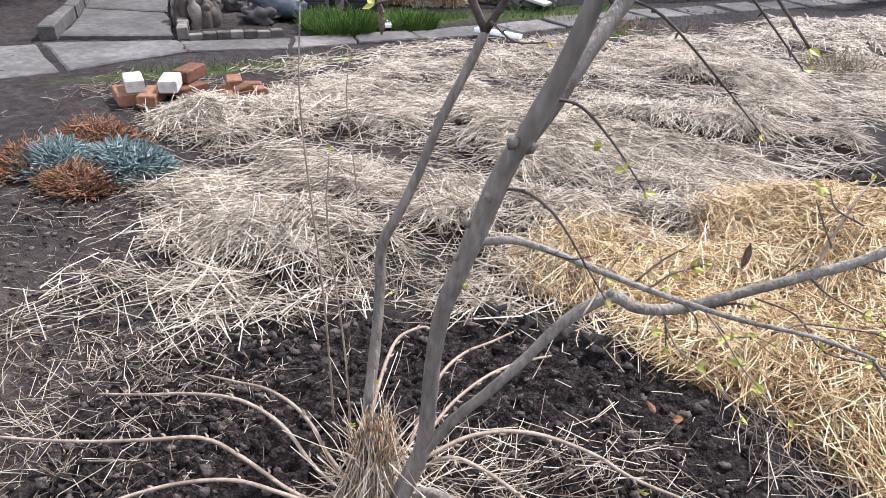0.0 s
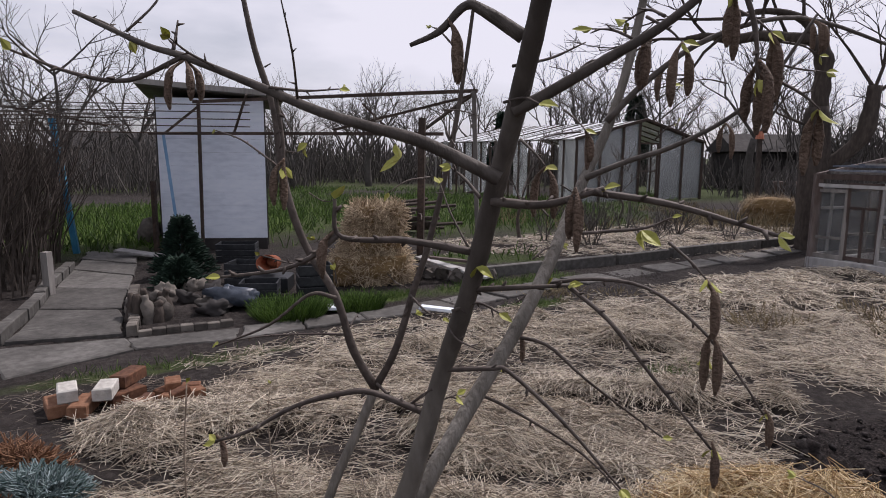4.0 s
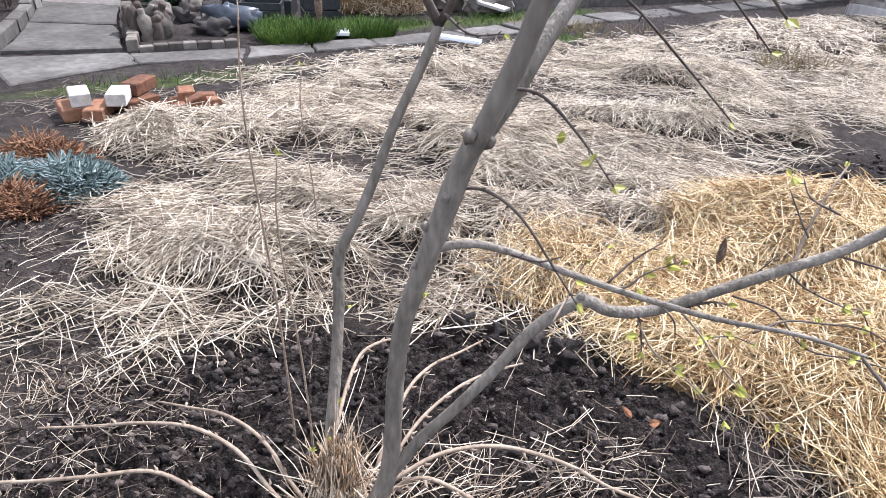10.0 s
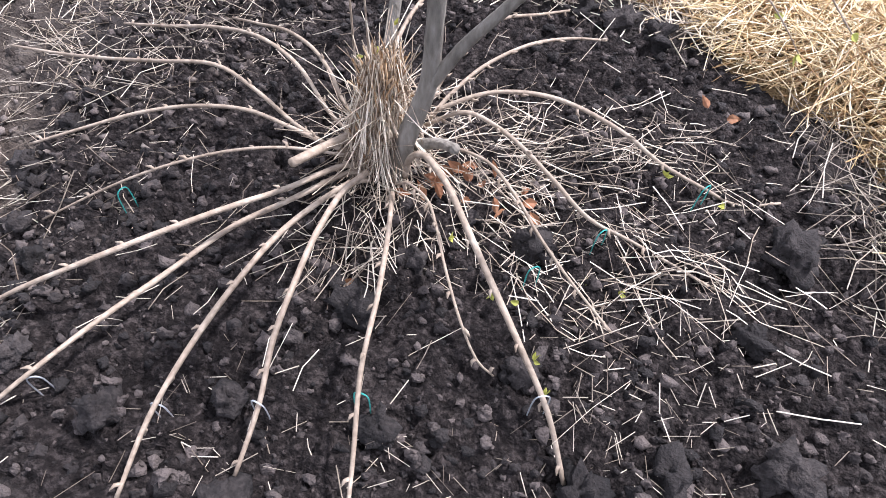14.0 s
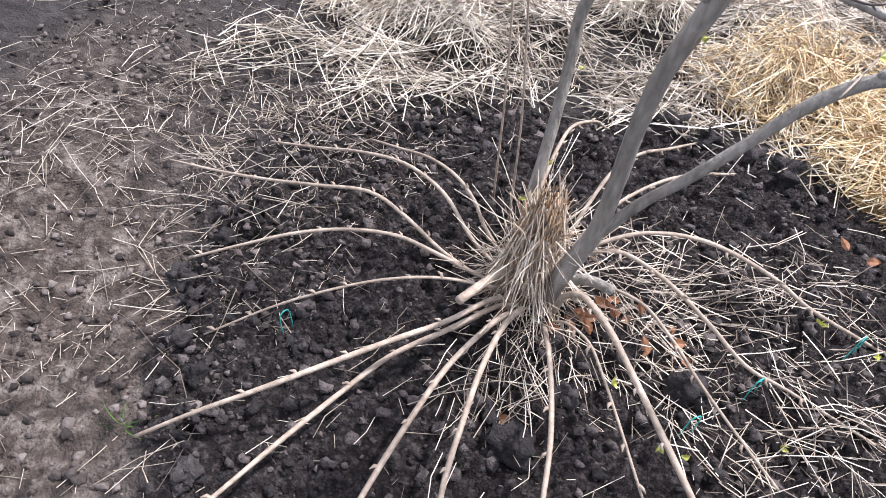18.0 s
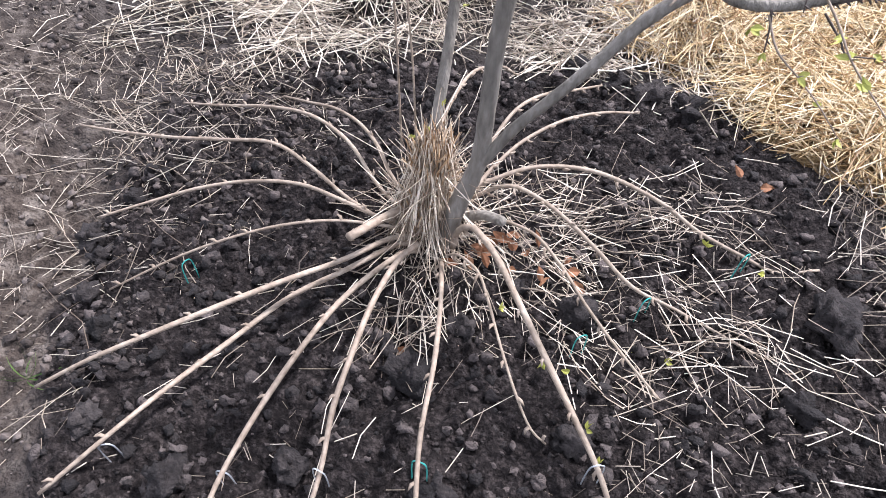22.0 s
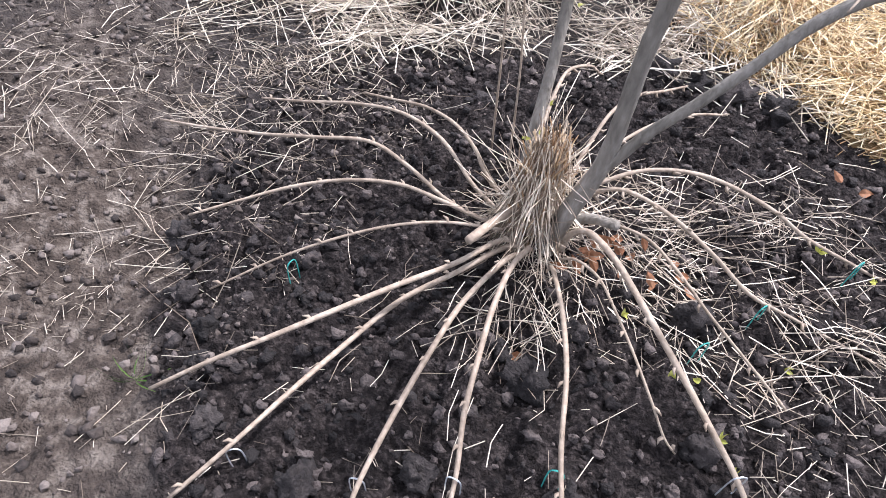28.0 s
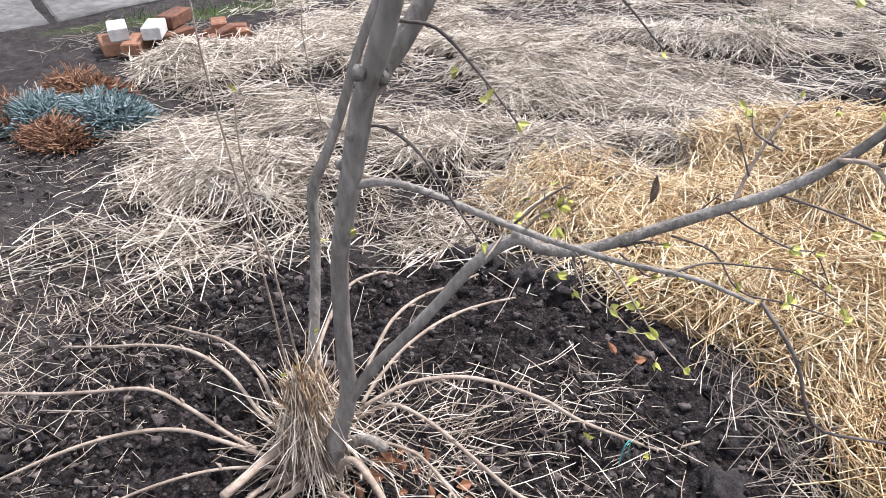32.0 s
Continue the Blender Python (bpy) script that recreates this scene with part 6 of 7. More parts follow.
# ---- straw bales ----
def bale(x, y, z, size, turn, label, n=2600, sag=0.06, mat=BALE):
    """A loose-edged straw bale: a rounded core with straws standing out of every face."""
    b = thing("straw_bale", (x, y, z), label, "straw bale", "straw bales")
    w, d, h = size
    m_ = Matrix.Translation((x, y, z + h / 2)) @ Matrix.Rotation(turn, 4, "Z")
    s = Shape()
    N = 12
    for face in range(6):
        ax = face // 2
        sg = 1 if face % 2 else -1
        idx = [k for k in range(3) if k != ax]
        vs, fs = [], []
        for i in range(N + 1):
            for j in range(N + 1):
                p = [0, 0, 0]
                p[ax], p[idx[0]], p[idx[1]] = sg, 2 * i / N - 1, 2 * j / N - 1
                q = Vector(p)
                rr = 0.66 + 0.34 / max(1.0, q.length ** 1.3)
                v_ = Vector((q.x * w / 2, q.y * d / 2, q.z * h / 2)) * rr
                v_ *= 1 + 0.20 * noise.noise(v_ * 3.0 + Vector((x, y, z))) + 0.07 * noise.noise(v_ * 14 + Vector((y, x, z)))
                v_.z = max(v_.z, -h / 2)
                vs.append(m_ @ v_)
        for i in range(N):
            for j in range(N):
                a = i * (N + 1) + j
                f_ = (a, a + N + 1, a + N + 2, a + 1)
                fs.append(f_ if (sg > 0) == (ax != 1) else f_[::-1])
        s.add(vs, fs)
    # bale body in the darkened straw colour, as shade behind the loose straws
    part("core", s.weld(), SHADED_CORE, b, "", True)
    rg = np.random.default_rng(int(abs(x * 100 + y * 10)))
    face = rg.integers(0, 5, n)
    u, v = rg.uniform(-1, 1, n), rg.uniform(-1, 1, n)
    pos, nor = np.zeros((n, 3)), np.zeros((n, 3))
    for f_, (ax, sg) in enumerate(((0, 1), (0, -1), (1, 1), (1, -1), (2, 1))):
        k = face == f_
        i, j = [c for c in range(3) if c != ax]
        pos[k, ax], pos[k, i], pos[k, j] = sg * 0.94, u[k], v[k]
        nor[k, ax] = sg
    rr = 0.66 + 0.34 / np.maximum(1.0, np.linalg.norm(pos, axis=1) ** 1.3)
    pos = pos * rr[:, None] * np.array([w / 2, d / 2, h / 2])
    way = nor * rg.uniform(0.0, 0.55, n)[:, None] + rg.normal(0, 0.55, (n, 3)) * np.array([1, 0.6, 0.7]) - np.array([0, 0, 0.35]) * (face < 4)[:, None]
    way /= np.linalg.norm(way, axis=1)[:, None] + 1e-6
    M = np.array(m_)
    pos = pos @ M[:3, :3].T + M[:3, 3]
    way = way @ M[:3, :3].T
    ln = rg.uniform(0.14, 0.42, n) * (0.6 + 0.5 * h)
    vv, ff = rods(pos - way * ln[:, None] * 0.4, way, ln, rg.uniform(0.0025, 0.0048, n), sag, 2)
    vv[:, 2] = np.maximum(vv[:, 2], z + 0.003)
    ob = new("loose_straw", raw_mesh("loose_straw", vv, ff, mat))
    ob.parent, ob.matrix_parent_inverse = b, Matrix.Translation(b.location).inverted()
    return b


bale(4.55, 3.72, 0.02, (1.25, 0.85, 0.43), -0.42, "weathered straw bale lying beside the dug plot", 9000)
bale(6.55, 4.75, 0.02, (1.20, 0.85, 0.47), -0.35, "weathered straw bale in front of the glazed frame", 6500)
bale(-2.02, 7.45, 0.0, (1.05, 0.75, 0.42), 0.3, "straw bale at the bottom of a stack", 4000)
bale(-2.0, 7.5, 0.36, (0.75, 0.6, 0.44), 0.35, "straw bale in the middle of a stack", 3000)
bale(-1.95, 7.55, 0.72, (0.70, 0.55, 0.34), 0.3, "straw bale on the top of a stack", 2600)
bale(6.2, 17.0, 0.0, (1.3, 0.8, 0.7), 0.0, "small straw bale beyond the old tree", 900)
bale(11.0, 5.6, 0.0, (1.3, 0.9, 0.7), 0.3, "straw bale beside the glazed frame", 1200)

# ---- glazed cold frame built from old windows ----
CA, CB, CD = Vector((4.60, 10.03, 0)), Vector((7.66, 6.18, 0)), Vector((13.05, 9.50, 0))
CE = CA + (CD - CB)
frame_house = thing("cold_frame", (*((CA + CD) / 2).xy, 0), "low glasshouse knocked together from old window frames with a lath roof", "glasshouse")
TOPZ = 1.46


def window_wall(a, b, count, sill, mats, pane_mat, rnd):
    """A wall of salvaged window sashes standing side by side."""
    d = b - a
    ln, u = d.length, d.normalized()
    out = Vector((u.y, -u.x, 0))
    part("sill", Shape().box((0, 0, 0), (ln, 0.14, sill), m=Matrix.Translation((a + b) / 2 + Vector((0, 0, sill / 2 - 0.02))) @ Matrix.Rotation(math.atan2(d.y, d.x), 4, "Z")), PALE_WOOD, frame_house, "pale worn sill")
    part("top_rail", Shape().bar(a + Vector((0, 0, TOPZ)), b + Vector((0, 0, TOPZ)), 0.07, 0.08), RED_WOOD, frame_house)
    part("top_rail", Shape().bar(a + Vector((0, 0, TOPZ - 0.13)) + out * 0.02, b + Vector((0, 0, TOPZ - 0.17)) + out * 0.02, 0.04, 0.05), PALE_WOOD, frame_house)
    t = 0.0
    step = ln / count
    for i in range(count):
        w = step * rnd.uniform(0.9, 1.0)
        p = a + u * (i * step + 0.02)
        q = p + u * w
        lean = out * rnd.uniform(-0.03, 0.04)
        z0, z1 = sill - 0.02, TOPZ - rnd.uniform(0.05, 0.22)
        mat = mats[i % len(mats)]
        sash = part("window", Shape().bar(p + Vector((0, 0, z0)) + lean, p + Vector((0, 0, z1)), 0.042, 0.042).bar(q + Vector((0, 0, z0)) + lean, q + Vector((0, 0, z1)), 0.042, 0.042)
                    .bar(p + Vector((0, 0, z0 + 0.04)) + lean, q + Vector((0, 0, z0 + 0.04)) + lean, 0.042, 0.06).bar(p + Vector((0, 0, z1 - 0.03)), q + Vector((0, 0, z1 - 0.03)), 0.042, 0.05), mat, frame_house, "old wooden window sash")
        mid = rnd.choice((0.3, 0.62, 0.68, 0.72))
        zz = z0 + (z1 - z0) * mid
        bars = Shape().bar(p + Vector((0, 0, zz)) + lean * 0.5, q + Vector((0, 0, zz)) + lean * 0.5, 0.03, 0.04)
        if rnd.random() < 0.7:
            m2 = p + u * (w * rnd.choice((0.5, 0.35, 0.65)))
            bars.bar(m2 + Vector((0, 0, z0)) + lean, m2 + Vector((0, 0, zz if rnd.random() < 0.4 else z1)), 0.03, 0.04)
        part("glazing_bar", bars, mat, sash)
        s_ = Shape()
        o = out * 0.004
        s_.add([p + Vector((0, 0, z0)) + lean - o, q + Vector((0, 0, z0)) + lean - o, q + Vector((0, 0, z1)) - o, p + Vector((0, 0, z1)) - o, p + Vector((0, 0, z0)) + lean + o, q + Vector((0, 0, z0)) + lean + o, q + Vector((0, 0, z1)) + o, p + Vector((0, 0, z1)) + o],
               [(3, 2, 1, 0), (4, 5, 6, 7), (0, 1, 5, 4), (2, 3, 7, 6)])
        if rnd.random() < 0.85:
            pn = part("pane", s_, pane_mat, sash, "dusty glass pane")
            pn.visible_shadow = False


rw = random.Random(5)
window_wall(CA, CB, 10, 0.20, [OLD_WOOD, RED_WOOD, PALE_WOOD, RED_WOOD, OLD_WOOD, PALE_WOOD], PANE, rw)
window_wall(CB, CD, 11, 0.18, [OLD_WOOD, PALE_WOOD, RED_WOOD, OLD_WOOD], PANE, rw)
window_wall(CD, CE, 8, 0.18, [OLD_WOOD, RED_WOOD, PALE_WOOD], PANE, rw)
window_wall(CE, CA, 8, 0.18, [OLD_WOOD, PALE_WOOD], PANE, rw)
for p in (CA, CB, CD, CE, CA.lerp(CB, 0.55)):
    part("corner_post", Shape().bar(p + Vector((0.02, -0.02, 0)), p + Vector((0.02, -0.02, TOPZ + 0.03)), 0.11), RED_WOOD, frame_house)
mid_dir = (CD - CB)
for i in range(34):
    t = (i + 0.2) / 34
    rise = TOPZ + 0.05 + 0.44 * (1 - abs(2 * t - 1)) ** 0.8
    a = CA + mid_dir * t + Vector((0, 0, rise + random.uniform(-0.035, 0.035)))
    b = CB + mid_dir * t + Vector((0, 0, rise + random.uniform(-0.035, 0.035)))
    a2, b2 = a.lerp(b, random.uniform(-0.03, 0.10)), a.lerp(b, random.uniform(0.90, 1.02))
    part("lath", Shape().bar(a2, b2, random.uniform(0.045, 0.10), 0.028), ROOF_LATH if i % 3 else OLD_WOOD, frame_house)
for k in range(6):
    f_ = k / 5
    pts = [CA.lerp(CB, f_) + mid_dir * t + Vector((0, 0, TOPZ + 0.02 + 0.44 * (1 - abs(2 * t - 1)) ** 0.8)) for t in (0.0, 0.25, 0.5, 0.75, 1.0)]
    s_ = Shape()
    for p, q in zip(pts, pts[1:]):
        s_.bar(p, q, 0.05, 0.06)
    part("rafter", s_, RED_WOOD, frame_house)
part("bench", Shape().bar(CA.lerp(CB, 0.62) + mid_dir * 0.12 + Vector((0, 0, 0.62)), CA.lerp(CB, 0.98) + mid_dir * 0.12 + Vector((0, 0, 0.62)), 0.3, 0.05), PALE_WOOD, frame_house, "pale plank bench inside")
for f_ in (0.66, 0.94):
    part("bench_leg", Shape().bar(CA.lerp(CB, f_) + mid_dir * 0.12, CA.lerp(CB, f_) + mid_dir * 0.12 + Vector((0, 0, 0.6)), 0.06), OLD_WOOD, frame_house)
# the white sheeted hoop inside, seen through the panes
cloche = thing("cloche", (6.6, 11.2, 0), "white sheet draped over hoops inside the glasshouse", "cloche")
s = Shape()
c0, cd_ = Vector((6.3, 10.3, 0)), Vector((1.3, 0.9, 0))
cn = Vector((0.57, -0.82, 0))
vs = []
for i in range(9):
    for k in range(9):
        a = math.pi * k / 8
        vs.append(c0 + cd_ * (i / 8) + cn * (0.75 * math.cos(a)) + Vector((0, 0, 0.62 + 0.62 * math.sin(a) * (1 + 0.05 * math.sin(i * 2.2)))))
s.add(vs, [(i * 9 + k, i * 9 + k + 1, i * 9 + k + 10, i * 9 + k + 9) for i in range(8) for k in range(8)])
part("sheet", s, WHITE_CLOTH, cloche, "", True)
for i in (0, 8):
    for k in (0, 8):
        p = Vector(vs[i * 9 + k])
        part("leg", Shape().bar((p.x, p.y, 0), p, 0.04), DARK_METAL, cloche)

# ---- film greenhouse ----
GC, gf, gs = Vector((1.35, 22.6, 0)), Vector((0.7507, 0.6606, 0)), Vector((-0.6606, 0.7507, 0))
GW, GL, EAVE, RIDGE = 7.2, 9.3, 2.36, 3.15
gh = thing("greenhouse", (*(GC + gf * 3.6 + gs * 4.6).xy, 0), "long greenhouse of dark posts covered with milky film", "greenhouse")


def gpt(u, v, z):
    return GC + gf * u + gs * v + Vector((0, 0, z))


def sheet(name, pts, mat, label=""):
    n_ = (Vector(pts[1]) - Vector(pts[0])).cross(Vector(pts[2]) - Vector(pts[0])).normalized() * 0.006
    k = len(pts)
    s_ = Shape().add([Vector(p) - n_ for p in pts] + [Vector(p) + n_ for p in pts], [tuple(range(k - 1, -1, -1)), tuple(range(k, 2 * k))] + [(i, (i + 1) % k, k + (i + 1) % k, k + i) for i in range(k)])
    ob = part(name, s_, mat, gh, label)
    ob.visible_shadow = False
    return ob


for i in range(10):
    v0, v1 = GL * i / 10, GL * (i + 1) / 10
    if i not in (1, 2, 4, 5, 8):
        sheet("side_panel", [gpt(0, v0, 0.1), gpt(0, v1 - 0.1 * (i % 2), 0.1), gpt(0, v1, EAVE), gpt(0, v0, EAVE)], FILM)
    sheet("roof_panel", [gpt(-0.1, v0, EAVE), gpt(-0.1, v1 - 0.28, EAVE), gpt(GW / 2, v1 - 0.22, RIDGE), gpt(GW / 2, v0, RIDGE)], FILM_ROOF)
    sheet("roof_panel", [gpt(GW + 0.1, v0, EAVE), gpt(GW + 0.1, v1 - 0.05, EAVE), gpt(GW / 2, v1 - 0.05, RIDGE), gpt(GW / 2, v0, RIDGE)], FILM_ROOF)
    if i % 3:
        sheet("side_panel", [gpt(GW, v0, 0.1), gpt(GW, v1, 0.1), gpt(GW, v1, EAVE), gpt(GW, v0, EAVE)], FILM)
for v in np.linspace(0, GL, 15):
    for u in (0, GW):
        part("post", Shape().bar(gpt(u, v, 0), gpt(u, v, EAVE), 0.07), DARK_METAL, gh)
    part("rafter", Shape().bar(gpt(0, v, EAVE), gpt(GW / 2, v, RIDGE), 0.06).bar(gpt(GW, v, EAVE), gpt(GW / 2, v, RIDGE), 0.06), DARK_METAL, gh)
for u in (0, 1.2, 2.4, 3.3, 4.5, 5.9, 7.2):
    top = RIDGE - (RIDGE - EAVE) * abs(u - GW / 2) / (GW / 2)
    part("post", Shape().bar(gpt(u, -0.03, 0), gpt(u, -0.03, top), 0.08), DARK_METAL, gh)
for u0, u1 in ((0, 1.2), (1.2, 2.4), (2.4, 3.3), (4.5, 5.9), (5.9, 7.2)):
    t0, t1 = (RIDGE - (RIDGE - EAVE) * abs(u - GW / 2) / (GW / 2) for u in (u0, u1))
    sheet("front_panel", [gpt(u0, 0, 0.05), gpt(u1, 0, 0.05), gpt(u1, 0, t1), gpt(u0, 0, t0)], FILM)
part("door", Shape().bar(gpt(3.36, 0.02, 0.05), gpt(3.36, 0.02, 2.3), 0.07).bar(gpt(4.42, 0.02, 0.05), gpt(4.42, 0.02, 2.3), 0.07).bar(gpt(3.36, 0.02, 2.28), gpt(4.42, 0.02, 2.28), 0.07).bar(gpt(3.36, 0.02, 1.2), gpt(4.42, 0.02, 1.2), 0.05), DARK_METAL, gh, "dark open door frame")
part("eave", Shape().bar(gpt(-0.05, -0.1, EAVE), gpt(-0.05, GL, EAVE), 0.06).bar(gpt(-0.1, -0.06, EAVE + 0.02), gpt(GW / 2, -0.06, RIDGE + 0.05), 0.09).bar(gpt(GW / 2, -0.06, RIDGE + 0.05), gpt(GW + 0.1, -0.06, EAVE + 0.02), 0.09), DARK_METAL, gh)


# ---- trees ----
def grow(s, p, d, ln, r, depth, rg, spread=0.55, droop=0.0, n=5):
    """One limb and, from it, its side branches."""
    p, d = Vector(p), Vector(d).normalized()
    pts = [p]
    cur = d
    for k in range(3):
        cur = (cur + Vector((rg.uniform(-1, 1), rg.uniform(-1, 1), rg.uniform(-0.6, 0.8) - droop)) * 0.22).normalized()
        pts.append(pts[-1] + cur * ln / 3)
    s.tube(pts, [r, r * 0.85, r * 0.7, r * 0.5], n, 1)
    if depth == 0:
        return
    for k in range(rg.choice((3, 4, 4)) if depth > 1 else rg.choice((4, 5, 6))):
        t = rg.uniform(0.3, 1.0) if k else 1.0
        i = min(2, int(t * 3))
        q = pts[i].lerp(pts[i + 1], t * 3 - i) if t < 1 else pts[-1]
        e = (cur + Vector((rg.uniform(-1, 1), rg.uniform(-1, 1), rg.uniform(-0.5, 0.9))) * spread * 1.6).normalized()
        grow(s, q, e, ln * rg.uniform(0.5, 0.78), max(0.006, r * rg.uniform(0.4, 0.6)), depth - 1, rg, spread, droop, 3 if depth < 3 else 4)


def bare_tree(name, x, y, h, r, seed, label, mat=FAR_BARK, depth=4, spread=0.55):
    rg = random.Random(seed)
    t = thing(name, (0, 0, 0), label, "tree", "bare trees")
    trunk = Shape().tube([(0, 0, -0.1), (rg.uniform(-0.1, 0.1), rg.uniform(-0.1, 0.1), h * 0.16), (rg.uniform(-0.2, 0.2), 0, h * 0.3)], [r * 1.25, r, r * 0.9], 8, 3, 0.1)
    part("trunk", trunk, mat, t, "", True)
    crown = Shape()
    top = Vector(trunk.v[-4])
    for k in range(5):
        a = 2 * math.pi * k / 5 + rg.uniform(-0.4, 0.4)
        grow(crown, (top.x * 0.5, top.y * 0.5, h * rg.uniform(0.2, 0.32)), (math.cos(a) * 0.7, math.sin(a) * 0.7, rg.uniform(0.7, 1.4)), h * rg.uniform(0.26, 0.36), r * 0.45, depth - 1, rg, spread)
    part("crown", crown, mat, t, "bare branches")
    t.location = (x, y, 0)
    return t


kinds = [bare_tree("tree", -9.5, 33, 7.5, 0.16, 1, "bare grey-brown garden tree behind the plots"), bare_tree("tree", 3.0, 40, 8.5, 0.18, 2, "tall bare garden tree behind the greenhouse"),
         bare_tree("tree", 24, 31, 7.0, 0.17, 3, "spreading bare tree by the far house", spread=0.7), bare_tree("tree", -16, 36, 6.0, 0.13, 4, "small bare fruit tree behind the plots", spread=0.75)]
rt = random.Random(77)
for i in range(72):
    a = -62 + 128 * (i + rt.uniform(-0.4, 0.4)) / 71
    dist = rt.uniform(27, 60)
    x, y = dist * math.sin(radians(a)), dist * math.cos(radians(a))
    if y < 14 or (abs(x + 2) < 9 and y < 36):
        continue
    sc = rt.uniform(0.75, 1.35)
    c = copy_thing(rt.choice(kinds), pose(x, y, 0, 0, 0, rt.uniform(0, 360)) @ Matrix.Diagonal((sc, sc, sc, 1)))

old = thing("old_tree", (5.46, 12.2, 0), "old pollarded tree with a thick dark arching limb", "tree")
part("trunk", Shape().tube([(5.5, 12.2, -0.1), (5.42, 12.2, 0.5), (5.36, 12.2, 1.3), (5.36, 12.2, 2.0), (5.33, 12.2, 2.7)], [0.36, 0.29, 0.26, 0.27, 0.20], 12, 5, 0.08), OLD_BARK, old, "", True)
part("limb", Shape().tube([(5.34, 12.2, 2.5), (5.38, 12.2, 3.2), (5.36, 12.2, 3.6), (5.2, 12.25, 3.9), (4.85, 12.35, 3.98), (4.3, 12.45, 4.06), (3.8, 12.6, 4.02), (3.4, 12.7, 4.12), (3.0, 12.75, 4.08)], [0.17, 0.15, 0.17, 0.12, 0.11, 0.10, 0.09, 0.07, 0.05], 10, 4, 0.1), OLD_BARK, old, "arching limb", True)
part("limb", Shape().tube([(5.45, 12.2, 1.5), (5.75, 12.1, 1.75), (6.05, 11.95, 2.15), (6.12, 11.9, 2.6), (6.15, 11.9, 3.05)], [0.16, 0.15, 0.14, 0.15, 0.12], 10, 4, 0.12), OLD_BARK, old, "", True)
part("limb", Shape().tube([(5.2, 12.25, 3.9), (5.0, 12.3, 4.3), (4.4, 12.4, 4.5), (3.6, 12.5, 4.4)], [0.09, 0.08, 0.06, 0.03], 8, 4, 0.1), OLD_BARK, old, "", True)
ro = random.Random(9)
tw = Shape()
for p, d in (((6.15, 11.9, 3.0), (0.3, 0, 1)), ((6.15, 11.9, 3.0), (-0.4, 0.2, 1)), ((6.15, 11.9, 2.9), (0.9, 0, 0.9)), ((5.36, 12.2, 3.6), (0.5, 0.1, 1)), ((4.3, 12.45, 4.06), (-0.2, 0, 1)), ((3.4, 12.7, 4.1), (-0.5, 0, 0.5)),
             ((3.0, 12.75, 4.08), (-1, 0, -0.1)), ((3.6, 12.6, 4.05), (-0.6, 0, -0.6)), ((4.8, 12.4, 3.98), (-0.3, 0, 0.8)), ((3.6, 12.5, 4.4), (-0.8, 0, 0.1)), ((5.0, 12.3, 4.3), (0.1, 0, 1)), ((5.5, 12.2, 2.2), (-0.9, -0.2, 0.5))):
    grow(tw, p, d, ro.uniform(0.9, 1.5), 0.035, 3, ro, 0.55)
part("twig_crown", tw, OLD_BARK, old, "thin bare twigs")

# small half-pruned shrub on the dug plot, with pale cut branches lying at its foot
shrub = thing("pruned_shrub", (3.3, 2.95, 0), "thin bare shrub with pale pruned branches lying at its foot", "shrub")
rs = random.Random(4)
part("stem", Shape().tube([(3.3, 2.97, -0.03), (3.33, 2.96, 0.25), (3.36, 2.92, 0.55), (3.34, 2.9, 0.85)], [0.022, 0.018, 0.014, 0.008], 7, 3, 0.05), BARK, shrub, "", True)
for p, d, ln in (((3.33, 2.96, 0.3), (0.5, -0.2, 0.9), 0.75), ((3.36, 2.92, 0.55), (0.2, -0.1, 1.0), 0.8), ((3.34, 2.93, 0.4), (-0.3, 0.1, 1.0), 0.55), ((3.35, 2.92, 0.5), (0.9, 0.1, 0.6), 0.6)):
    s_ = Shape()
    grow(s_, p, d, ln, 0.010, 1, rs, 0.4)
    part("branch", s_, BARK, shrub)
for pts in ([(3.22, 2.93, 0.1), (2.95, 2.95, 0.2), (2.5, 3.2, 0.12)], [(3.22, 2.9, 0.08), (3.05, 2.5, 0.1), (2.98, 2.1, 0.05)], [(3.25, 2.9, 0.1), (3.28, 2.5, 0.12), (3.3, 2.05, 0.05)], [(3.2, 2.93, 0.1), (3.05, 3.05, 0.3), (2.9, 3.1, 0.45)],
            [(3.25, 2.9, 0.1), (3.25, 2.92, 0.25), (3.27, 2.9, 0.38)], [(3.3, 2.9, 0.1), (3.5, 2.9, 0.2), (3.75, 2.95, 0.28)], [(3.3, 2.1, 0.04), (3.25, 1.95, 0.04), (3.2, 1.85, 0.03)]):
    part("cut_branch", Shape().tube(pts, [0.009, 0.0075, 0.004], 6, 4, 0.06), SHOOT, shrub, "pale stripped branch", True)


# ---- verges, currant bushes, far thickets ----
def clump(x, y, r, h, n, seed, rad=0.004, lean=0.35):
    g = np.random.default_rng(seed)
    a, q = g.uniform(0, 2 * math.pi, n), r * np.sqrt(g.uniform(0, 1, n))
    p = np.stack([x + q * np.cos(a), y + q * np.sin(a), np.zeros(n)], 1)
    p[:, 2] = ground_height(p[:, 0], p[:, 1]) - 0.01
    d = np.stack([np.cos(a) * lean + g.normal(0, lean * 0.6, n), np.sin(a) * lean + g.normal(0, lean * 0.6, n), np.ones(n)], 1)
    d /= np.linalg.norm(d, axis=1)[:, None]
    return rods(p, d, h * g.uniform(0.4, 1.0, n), rad * g.uniform(0.6, 1.2, n), 0.06, 2)


